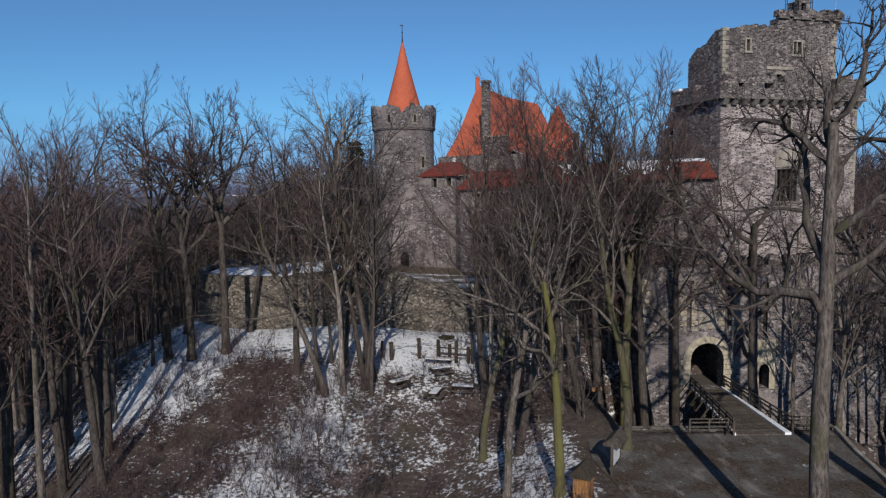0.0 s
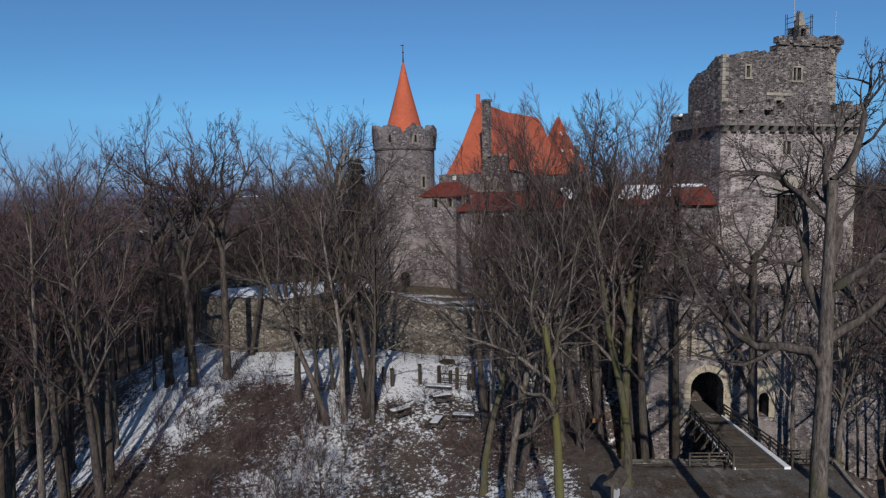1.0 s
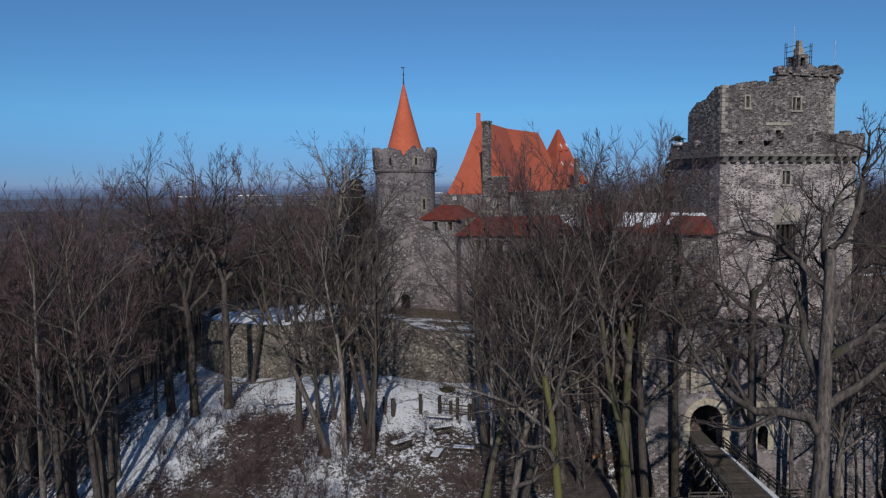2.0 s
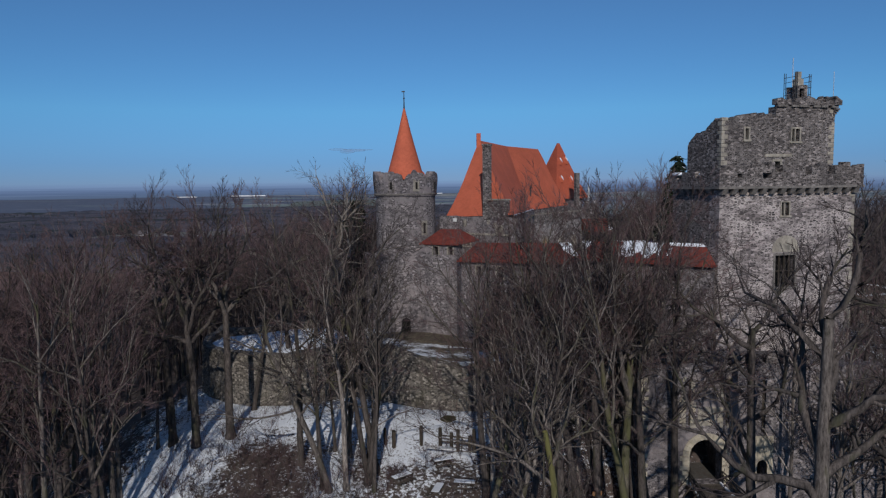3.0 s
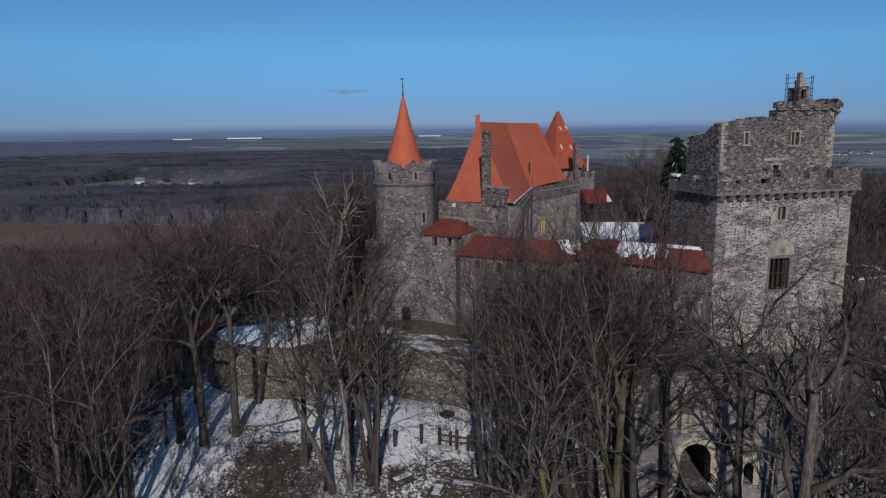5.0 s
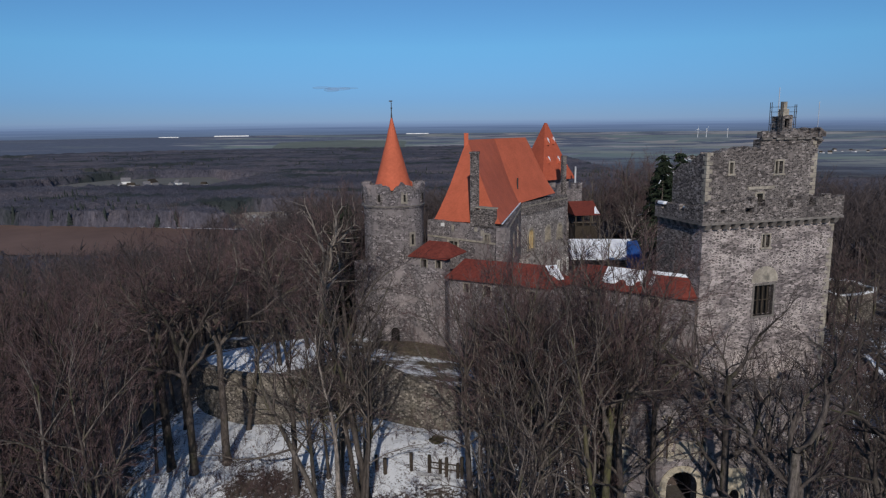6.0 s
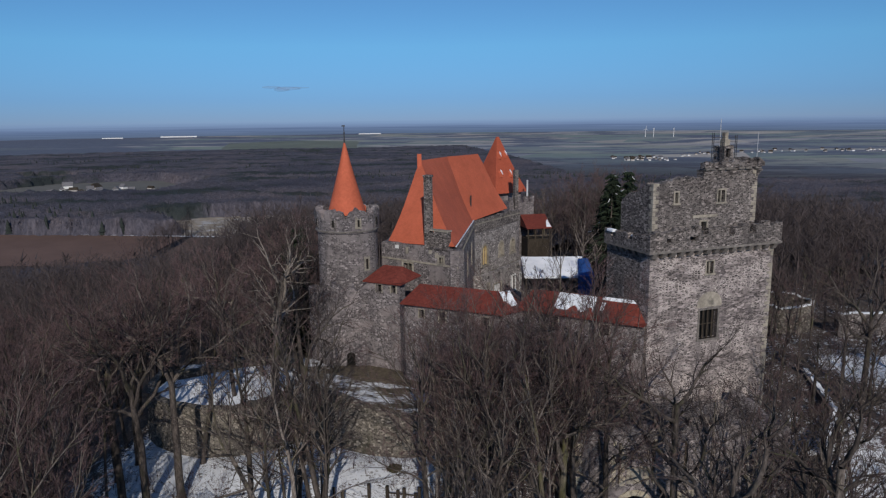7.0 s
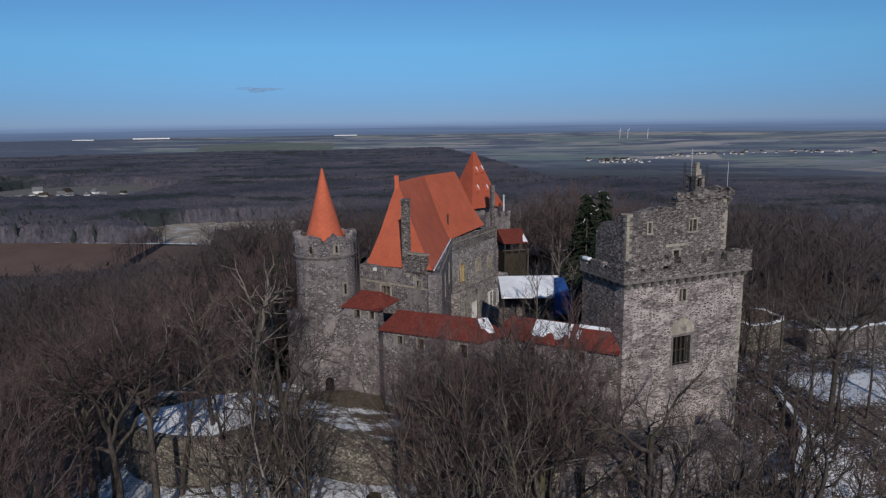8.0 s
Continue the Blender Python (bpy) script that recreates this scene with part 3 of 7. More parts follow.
def build_backdrop():
    """The last blue line of the plain, all round: a glowing ring that stands in for haze."""
    m = bpy.data.materials.new("glowing_horizon_haze")
    m.use_nodes = True
    nt = m.node_tree
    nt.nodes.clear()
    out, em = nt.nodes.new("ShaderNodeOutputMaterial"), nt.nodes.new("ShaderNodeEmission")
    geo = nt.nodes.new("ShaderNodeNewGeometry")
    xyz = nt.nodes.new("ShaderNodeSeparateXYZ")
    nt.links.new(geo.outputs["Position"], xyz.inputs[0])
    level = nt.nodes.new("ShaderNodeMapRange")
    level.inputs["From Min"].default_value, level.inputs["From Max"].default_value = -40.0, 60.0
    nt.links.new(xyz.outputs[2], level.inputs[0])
    # emission painted as haze, paler upwards
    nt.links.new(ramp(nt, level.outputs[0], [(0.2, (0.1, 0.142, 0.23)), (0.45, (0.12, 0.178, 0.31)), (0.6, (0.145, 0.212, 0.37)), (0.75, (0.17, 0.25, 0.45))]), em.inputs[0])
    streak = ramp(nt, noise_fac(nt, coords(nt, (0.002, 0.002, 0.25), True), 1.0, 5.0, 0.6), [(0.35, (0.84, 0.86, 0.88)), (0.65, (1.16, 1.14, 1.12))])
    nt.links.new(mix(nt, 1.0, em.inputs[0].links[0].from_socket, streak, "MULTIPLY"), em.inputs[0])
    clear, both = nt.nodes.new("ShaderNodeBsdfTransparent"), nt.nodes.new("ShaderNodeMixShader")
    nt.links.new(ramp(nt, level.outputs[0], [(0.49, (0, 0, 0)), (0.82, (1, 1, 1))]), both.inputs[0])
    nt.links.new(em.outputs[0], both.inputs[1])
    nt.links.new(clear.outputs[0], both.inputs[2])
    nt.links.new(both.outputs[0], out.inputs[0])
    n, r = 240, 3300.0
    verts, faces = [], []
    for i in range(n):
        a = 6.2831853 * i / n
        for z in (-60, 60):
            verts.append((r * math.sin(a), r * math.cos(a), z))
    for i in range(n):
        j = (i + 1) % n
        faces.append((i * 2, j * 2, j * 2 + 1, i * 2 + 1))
    whole("backdrop", (verts, [], faces), m, "glowing ring painted as blue haze over the far edge of the plain", "distance", kind="structure")


build_backdrop()


def build_cloud(at, size, seed):
    """A thin fair-weather cloud: many flattened lumps in one skin."""
    r = random.Random(seed)
    bm = bmesh.new()
    for u in (-0.62, -0.15, 0.2, 0.66):
        m = Matrix.Translation((u * size[0], r.uniform(-1, 1) * size[1], r.uniform(-0.5, 0.5) * size[2] * (1 - u * u))) @ Matrix.Diagonal((size[0] * r.uniform(0.4, 0.6), size[1] * 0.5, size[2] * r.uniform(0.25, 0.6) * (1.1 - u * u), 1))
        bmesh.ops.create_icosphere(bm, subdivisions=2, radius=1.0, matrix=m)
    mat, nt, b = material("cloud", 1.0)
    b.inputs["Base Color"].default_value = (0.3, 0.3, 0.4, 1)
    b.inputs["Alpha"].default_value = 0.13
    ob = whole("cloud", bm, mat, "small thin grey cloud low in the sky", "cloud", kind="structure")
    ob.matrix_basis = pose(*at, 0, 0, 6)
    for p in ob.data.polygons:
        p.use_smooth = True


build_cloud((-567, 4363, 243), (125, 40, 24), 3)


# ---------------------------------------------------------------- the keep
def quoins(parent, x, y, z0, z1, sx, sy, mat=None):
    """Alternating corner stones, each a block of its own, at a corner whose faces run towards sx and sy."""
    z, k = z0, 0
    meshes = {}
    while z < z1:
        h = (0.42, 0.5, 0.36)[k % 3]
        lx, ly = ((0.72, 0.4), (0.38, 0.68))[k % 2]
        if (h, lx) not in meshes:
            q = bmesh.new()
            box(q, min(0, sx * lx), max(0, sx * lx), min(0, sy * ly), max(0, sy * ly), 0.02, h - 0.02, bevel=0.03)
            me = bpy.data.meshes.new("quoin")
            q.to_mesh(me)
            q.free()
            me.materials.append(mat or ASHLAR)
            meshes[h, lx] = me
        if random.random() > 0.22:
            o = new("quoin", meshes[h, lx])
            o.parent = parent
            o.location = (x - sx * 0.035, y - sy * 0.035, z)
        z += h
        k += 1


def stone_window(parent, u0, u1, z0, z1, v, mullion=False, frame_mat=None, sill=True, bars=False, name="window", w=0.28, m=None):
    """A framed window opening in a wall at depth v: jambs, lintel, sill, and a mullion or bars."""
    mat = frame_mat or ASHLAR
    wq = bmesh.new()
    for a in ((u0 - w, u0, z0, z1), (u1, u1 + w, z0, z1), (u0 - w, u1 + w, z1, z1 + w)):
        box(wq, a[0], a[1], v - 0.05, v + 0.35, a[2], a[3])
    if m is not None:
        bmesh.ops.transform(wq, matrix=m, verts=wq.verts[:])
    win = part(name, wq, mat, parent, "pale dressed-stone window surround")
    if sill:
        q = bmesh.new()
        box(q, u0 - w - 0.1, u1 + w + 0.1, v - 0.14, v + 0.3, z0 - 0.2, z0)
        if m is not None:
            bmesh.ops.transform(q, matrix=m, verts=q.verts[:])
        part("window_sill", q, mat, win)
    if mullion:
        q = bmesh.new()
        c = (u0 + u1) / 2
        box(q, c - 0.07, c + 0.07, v + 0.05, v + 0.25, z0, z1)
        if m is not None:
            bmesh.ops.transform(q, matrix=m, verts=q.verts[:])
        part("mullion", q, mat, win)
    if bars:
        n = 4
        for i in range(1, n):
            q = bmesh.new()
            c = u0 + (u1 - u0) * i / n
            box(q, c - 0.07, c + 0.07, v + 0.12, v + 0.2, z0, z1)
            if m is not None:
                bmesh.ops.transform(q, matrix=m, verts=q.verts[:])
            part("window_bar", q, WOOD_DARK, win)
        for f in (0.5,):
            q = bmesh.new()
            c = z0 + (z1 - z0) * f
            box(q, u0, u1, v + 0.15, v + 0.24, c - 0.05, c + 0.05)
            if m is not None:
                bmesh.ops.transform(q, matrix=m, verts=q.verts[:])
            part("window_rail", q, WOOD_DARK, win)
    return win


def build_keep():
    keep = thing("keep", "massive ruined rubble-stone keep with a battlemented parapet", "castle tower", (26.57, 66.97, 0), 15.37)
    q = bmesh.new()
    pierced(q, 0.3, 16.5, -3, 25.7, 0.45, 2.0, [(7.5, 8.4, 23.1, 24.4), (6.95, 9.35, 15.9, 19.1)])
    part("front_wall", q, STONE_KEEP, keep, "rubble wall in pale thick mortar")
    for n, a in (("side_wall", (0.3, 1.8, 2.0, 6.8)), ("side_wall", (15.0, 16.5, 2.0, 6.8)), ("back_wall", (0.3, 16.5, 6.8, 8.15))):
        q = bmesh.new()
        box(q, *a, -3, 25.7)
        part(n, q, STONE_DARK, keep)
    # the inner floor is coloured near-black, as if unlit
    for n, z0, z1 in (("platform", 25.72, 26.0), ("floor_slab", 13.6, 14.0)):
        q = bmesh.new()
        box(q, 1.82, 14.98, 2.02, 6.78, z0, z1)
        part(n, q, STONE_DARK if n == "platform" else INTERIOR_SHADE, keep)
    stone_window(keep, 7.5, 8.4, 23.1, 24.4, 0.45, mullion=True, w=0.13)
    stone_window(keep, 6.95, 9.35, 15.9, 19.1, 0.45, frame_mat=TRIM, bars=True, w=0.22, sill=True)
    q = bmesh.new()
    arch = [(6.5, 19.42), (9.8, 19.42)] + [(8.15 + 1.65 * math.cos(a * 0.3142), 19.5 + 1.6 * math.sin(a * 0.3142) ** 0.9) for a in range(1, 10)]
    f, k = [[q.verts.new((u, v, z)) for u, z in arch] for v in (0.4, 0.5)]
    q.faces.new(f)
    q.faces.new(k[::-1])
    for j in range(len(arch)):
        q.faces.new((f[j], k[j], k[(j + 1) % len(arch)], f[(j + 1) % len(arch)]))
    part("relieving_arch", q, ASHLAR, keep, "pale pointed relieving arch over the window")
    # dark sheets set in the windows in place of the shade indoors
    for a in ((7.5, 8.4, 1.0, 23.1, 24.4), (6.95, 9.35, 1.0, 15.9, 19.1), (3.85, 4.25, 2.0, 30.65, 31.75), (9.4, 10.3, 2.0, 30.5, 31.75), (7.33, 8.07, 2.0, 27.65, 28.5)):
        q = bmesh.new()
        box(q, a[0], a[1], a[2], a[2] + 0.06, a[3], a[4])
        part("window_void", q, INTERIOR_SHADE, keep, "dark sheet standing for the shade in an unglazed opening")
    # corbel table and parapet
    q = bmesh.new()
    box(q, -0.35, 16.95, -0.28, 0.44, 25.82, 26.05)
    part("string_course", q, TRIM, keep)
    cm = bmesh.new()
    prism(cm, [(0, 0), (0.55, 0), (0.55, 0.75), (0, 0.75)], 0, 0.55)
    me = bpy.data.meshes.new("corbel")
    for vv in cm.verts:
        if vv.co.y < 0.1 and vv.co.z < 0.1:
            vv.co.y = 0.35
    cm.to_mesh(me)
    cm.free()
    me.materials.append(TRIM)
    for i in range(15):
        o = new("corbel", me)
        o.parent, o.location = keep, (0.25 + i * 1.12, -0.25, 25.27)
    for i in range(6):
        o = new("corbel", me)
        o.parent, o.location, o.rotation_euler = keep, (-0.3, 1.9 + i * 1.12, 25.27), (0, 0, radians(-90))
    q = bmesh.new()
    notches = [(1.7, 2.3, 26.9, 27.3), (4.6, 5.7, 26.85, 27.35), (6.1, 6.9, 27.45, 28.0), (9.6, 10.4, 27.2, 28.0), (12.3, 13.2, 27.2, 28.0)]
    pierced(q, -0.3, 16.8, 26.05, 28.0, -0.25, 0.55, notches, top=ragged(3, 0.28), step=0.55)
    part("parapet", q, STONE_DARK, keep)
    for i, u in enumerate((0.3, 2.6, 5.2, 7.8, 11.3, 14.2, 15.9)):
        q = bmesh.new()
        w = (0.7, 1.1, 0.8, 1.3, 1.0, 0.9, 0.6)[i]
        box(q, u, u + w, -0.28, 0.5, 27.6, 28.1 + 0.14 * (i % 3), bevel=0.06)
        part("merlon", q, STONE_DARK, keep)
    q = bmesh.new()
    pierced(q, 0.0, 7.3, 26.05, 27.5, 0, 0.7, [(2.2, 3.0, 26.9, 27.5), (5.2, 6.1, 26.8, 27.5)], pose(-0.3, 0.56, 0, 0, 0, 90) @ pose(0, -0.7, 0), ragged(5, 0.3), 0.6)
    part("parapet", q, STONE_DARK, keep)
    q = bmesh.new()
    box(q, -0.28, 0.4, 0.56, 7.9, 25.82, 26.05)
    part("string_course", q, TRIM, keep)
    for u, v, s, z in ((-0.15, 6.7, 0.6, 27.52), (-0.05, 2.9, 0.3, 27.42)):
        q = bmesh.new()
        box(q, u - s / 2, u + s / 2, v - s, v + s, 27.2, z, bevel=0.08)
        part("snow_cap", q, SNOW, keep)
    # upper storey
    q = bmesh.new()
    holes = [(3.85, 4.25, 30.65, 31.75), (9.4, 10.3, 30.5, 31.75), (7.42, 8.07, 27.65, 28.5)]
    pierced(q, 1.15, 7.4, 26.0, 32.7, 1.5, 2.6, holes[:1], top=lambda u: ragged(7, 0.28, 2.3)(u) + ragged(8, 0.22, 0.9)(u) + 0.5 * smooth(1.6, 4.6, u) - 0.3 * smooth(6.5, 7.2, u), step=0.3)
    pierced(q, 7.4, 14.6, 26.0, 33.92, 1.5, 2.6, holes[1:], top=ragged(9, 0.12), step=0.6)
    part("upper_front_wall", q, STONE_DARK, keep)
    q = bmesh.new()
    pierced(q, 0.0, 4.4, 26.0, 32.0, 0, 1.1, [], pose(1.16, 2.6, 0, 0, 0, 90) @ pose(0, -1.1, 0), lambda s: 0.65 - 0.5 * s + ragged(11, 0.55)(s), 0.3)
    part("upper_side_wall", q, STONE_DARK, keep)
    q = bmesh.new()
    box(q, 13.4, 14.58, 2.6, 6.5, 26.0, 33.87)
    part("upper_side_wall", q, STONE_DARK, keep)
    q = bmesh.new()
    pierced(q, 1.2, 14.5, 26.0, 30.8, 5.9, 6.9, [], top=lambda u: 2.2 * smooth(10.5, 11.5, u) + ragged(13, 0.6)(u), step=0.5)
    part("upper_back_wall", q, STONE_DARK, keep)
    q = bmesh.new()
    prism(q, [(8.0, 2.62), (13.38, 2.62), (13.38, 5.88), (10.6, 5.88)], 33.57, 33.87)
    part("platform", q, STONE_DARK, keep)
    for k in range(17):                              # broken course under the top parapet
        u = 7.4 + k * 0.44
        if k not in (3, 9, 14):
            q = bmesh.new()
            box(q, u, u + 0.41, 1.2 + 0.06 * (k % 3), 1.75, 33.9, 34.1 + 0.05 * (k % 2), bevel=0.02)
            part("cornice_stone", q, TRIM, keep)
    q = bmesh.new()
    box(q, 14.3, 14.95, 1.76, 6.5, 33.9, 34.14)
    part("cornice", q, TRIM, keep)
    q = bmesh.new()
    pierced(q, 7.3, 14.9, 34.12, 34.8, 1.3, 2.0, [(9.0, 9.5, 34.4, 34.8), (12.9, 13.3, 34.45, 34.8)], top=ragged(15, 0.42, 1.3), step=0.3)
    pierced(q, 0.0, 4.5, 34.12, 34.75, 0, 0.6, [], pose(14.3, 2.0, 0, 0, 0, 90) @ pose(0, -0.6, 0), ragged(17, 0.4), 0.4)
    part("top_parapet", q, STONE_DARK, keep)
    q = bmesh.new()
    pierced(q, 14.2, 15.05, 34.16, 35.05, 1.05, 1.9, [], top=ragged(23, 0.5, 1.4), step=0.2)
    for s in range(4):
        box(q, 14.35, 14.6 + 0.1 * s, 1.45 - 0.1 * s, 1.9, 33.05 + s * 0.2, 33.25 + s * 0.2)
    part("corner_turret", q, STONE_DARK, keep, "broken corbelled corner turret")
    stone_window(keep, 3.85, 4.25, 30.65, 31.75, 1.5, w=0.16)
    stone_window(keep, 9.4, 10.3, 30.5, 31.75, 1.5, mullion=True, w=0.17)
    stone_window(keep, 7.33, 8.07, 27.65, 28.5, 1.5, w=0.2)
    q = bmesh.new()
    box(q, 6.2, 9.4, 1.38, 1.6, 28.95, 29.25)
    part("lintel_band", q, ASHLAR, keep, "pale stone band over the little window")
    quoins(keep, 1.15, 1.5, 26.4, 32.5, 1, 1)
    quoins(keep, 14.6, 1.5, 28.2, 33.8, -1, 1)
    quoins(keep, 16.5, 0.45, 6.0, 25.0, -1, 1)
    rr = random.Random(77)
    for i in range(26):
        u = rr.uniform(1.3, 14.4)
        z = 32.65 + 0.5 * smooth(1.6, 4.6, u) + 0.4 * noise.noise((u * 0.7, 3, 1)) if u < 7.3 else 34.95 + rr.uniform(0, 0.2)
        q = bmesh.new()
        a, h = rr.uniform(0.18, 0.4), rr.uniform(0.2, 0.5)
        box(q, -a, a, -0.3, 0.3, -0.3, h, pose(u, rr.uniform(1.65, 2.0), z, rr.uniform(-8, 8), rr.uniform(-10, 10), rr.uniform(-20, 20)), bevel=0.05)
        part("loose_stone", q, STONE_DARK, keep)
    # lookout on top
    q = bmesh.new()
    pierced(q, 11.1, 12.5, 33.87, 36.35, 3.0, 3.4, [(11.5, 12.1, 35.1, 36.0)], top=ragged(19, 0.25), step=0.3)
    box(q, 11.1, 11.4, 3.4, 4.1, 33.87, 36.2)
    box(q, 12.2, 12.5, 3.4, 4.1, 33.87, 36.2)
    box(q, 11.1, 12.5, 4.1, 4.4, 33.87, 36.25)
    part("lookout", q, STONE_DARK, keep)
    q = bmesh.new()
    prism(q, [(11.35, 3.15), (12.1, 3.15), (12.1, 3.9), (11.35, 3.9)], 36.1, 37.0)
    prism(q, [(11.5, 3.3), (11.95, 3.3), (11.95, 3.75), (11.5, 3.75)], 37.0, 37.75)
    part("pinnacle", q, ASHLAR, keep)
    for u in (10.88, 11.1, 12.56, 12.78):
        for v in (2.9, 4.5):
            q = bmesh.new()
            beam(q, (u, v, 34.0), (u, v, 37.7 - 0.25 * (u > 12)), 0.05)
            part("scaffold_pole", q, IRON, keep)
    for z in (35.4, 36.1, 36.7, 37.2):
        for a, b in (((10.8, 2.9), (11.2, 2.9)), ((12.46, 2.9), (12.86, 2.9)), ((10.88, 2.9), (10.88, 4.5)), ((12.78, 2.9), (12.78, 4.5))):
            q = bmesh.new()
            beam(q, (*a, z), (*b, z), 0.045)
            part("scaffold_rail", q, IRON, keep)
    q = bmesh.new()
    beam(q, (11.25, 3.75, 36.15), (11.25, 3.75, 39.2), 0.05)
    part("flagpole", q, ZINC, keep, "slim pale flagpole")
    q = bmesh.new()
    beam(q, (15.0, 2.2, 34.9), (15.0, 2.2, 37.7), 0.04)
    part("lightning_rod", q, ZINC, keep, "slim pale lightning rod")
    return keep


build_keep()


# ---------------------------------------------------------------- gatehouse and bridge
def build_gatehouse():
    g = thing("gatehouse", "rubble-stone gatehouse with a sandstone arch and drawbridge slots", "gatehouse", (0, 59.2, 0))
    gate, side = (21.36, 24.21, -0.05, 4.12), (27.3, 28.2, -0.05, 2.15)
    slots = [(21.2, 21.55, 5.3, 9.5), (24.45, 24.8, 5.3, 9.5), (27.6, 27.95, 4.6, 9.3)]
    q = bmesh.new()
    pierced(q, 17.0, 38.0, -8.0, 10.6, 0, 1.3, [gate, side] + slots, top=ragged(21, 0.5, 0.5), step=0.6)
    part("front_wall", q, STONE_GREY, g)
    for a in ((21.36, 24.21, 2.6, 4.12), (27.3, 28.2, 1.6, 2.15)):
        q = bmesh.new()
        arch_fill(q, *a, 0.02, 1.28)
        part("arch_spandrel", q, STONE_GREY, g)
    for a in ((17.0, 18.3, 1.3, 13), (36.7, 38.0, 1.3, 9.5)):
        q = bmesh.new()
        pierced(q, a[2], a[3], -8, 10.0, 0, 1.3, [], pose(a[0], 0, 0, 0, 0, 90) @ pose(0, -1.3, 0), ragged(a[0], 0.5), 0.7)
        part("side_wall", q, STONE_GREY, g)
    q = bmesh.new()
    box(q, 18.3, 36.7, 1.3, 7.3, 9.2, 10.1)
    part("upper_floor", q, STONE_DARK, g)
    q = bmesh.new()
    box(q, 18.3, 36.7, 1.3, 14, -1.0, -0.08)
    part("passage_floor", q, ASPHALT, g)
    for a in ((25.0, 25.9, 1.3, 7.5), (19.4, 20.3, 1.3, 9.5)):
        q = bmesh.new()
        box(q, *a, -0.08, 9.2)
        part("passage_wall", q, STONE_DARK, g)
    # arch of cut voussoirs and jambs
    c, r = (21.36 + 24.21) / 2, (24.21 - 21.36) / 2
    for i in range(13):
        a0, a1 = 3.14159 * i / 13 + 0.007, 3.14159 * (i + 1) / 13 - 0.007
        q = bmesh.new()
        pts = [(c + rr * math.cos(a), 2.6 + (1.46 / r if rr == r else 1.0) * rr * math.sin(a)) for rr, a in ((r, a0), (r, a1), (r + 0.62, a1), (r + 0.62, a0))]
        f = [q.verts.new((x, -0.09, z)) for x, z in pts]
        k = [q.verts.new((x, 0.3, z)) for x, z in pts]
        q.faces.new(f)
        q.faces.new(k[::-1])
        for j in range(4):
            q.faces.new((f[j], f[(j + 1) % 4], k[(j + 1) % 4], k[j]))
        part("voussoir", q, SANDSTONE, g)
    for s in (-1, 1):
        z = -0.05
        for i in range(6):
            q = bmesh.new()
            w = (0.62, 0.85)[i % 2]
            x0 = c + s * r
            box(q, min(x0, x0 + s * w), max(x0, x0 + s * w), -0.09, 0.3, z + 0.02, z + 0.43, bevel=0.02)
            part("jamb_stone", q, SANDSTONE, g)
            z += 0.44
        for k, (sx, z0, z1) in enumerate(((c + s * 1.63, 5.1, 9.6),)):
            z = z0
            i = 0
            while z < z1:
                for e in (-1, 1):
                    if random.random() > 0.3:
                        q = bmesh.new()
                        w = random.uniform(0.25, 0.6)
                        xa = sx + e * 0.2
                        box(q, min(xa, xa + e * w), max(xa, xa + e * w), -0.05, 0.25, z + 0.02, z + 0.44, bevel=0.02)
                        part("slot_stone", q, (ASHLAR, SANDSTONE)[i % 2], g)
                z += 0.46
                i += 1
    q = bmesh.new()
    box(q, 22.0, 23.6, -0.1, 0.2, 5.3, 7.0, bevel=0.05)
    arms = part("coat_of_arms", q, ASHLAR, g, "weathered blank stone panel")
    q = bmesh.new()
    prism(q, [(22.4, 0), (23.2, 0), (23.2, 0.08), (22.4, 0.08)], 5.6, 6.6, pose(0, -0.17, 0))
    part("shield", q, ASHLAR, arms)
    for x in (21.37, 24.62, 27.77):
        q = bmesh.new()
        beam(q, (x, 0.25, 5.2), (x, 0.25, 9.5), 0.2)
        part("drawbridge_beam", q, WOOD_DARK, g)
    # side gate surround
    q = bmesh.new()
    pierced(q, 26.9, 28.7, -0.05, 4.3, -0.06, 0.25, [(27.3, 28.2, -0.05, 2.15)])
    arch_fill(q, 27.3, 28.2, 1.6, 2.15, -0.05, 0.24)
    part("side_gate_surround", q, SANDSTONE, g)
    # corner of dressed stone
    quoins(g, 17.0, 0.0, -1, 9.5, 1, 1, SANDSTONE)
    # round-headed merlons
    for i, x in enumerate((24.9, 26.4, 27.9, 29.3, 30.6)):
        q = bmesh.new()
        poly = [(x, 0), (x + 1.15, 0)] + [(x + 0.575 + 0.575 * math.cos(a * 0.3927), 0.9 + 0.6 * math.sin(a * 0.3927)) for a in range(0, 9)]
        f = [q.verts.new((u, 0.1, 10.2 + z)) for u, z in poly]
        k = [q.verts.new((u, 1.0, 10.2 + z)) for u, z in poly]
        q.faces.new(f)
        q.faces.new(k[::-1])
        for j in range(len(poly)):
            q.faces.new((f[j], f[(j + 1) % len(poly)], k[(j + 1) % len(poly)], k[j]))
        part("merlon", q, STONE_DARK, g)
    # open door leaf in the arch
    q = bmesh.new()
    for i in range(5):
        box(q, 21.5 + 0.02, 21.62, 1.35 + i * 0.27, 1.6 + i * 0.27, 0, 3.0)
    part("door_leaf", q, WOOD_DARK, g, "dark plank door leaf standing open")


build_gatehouse()


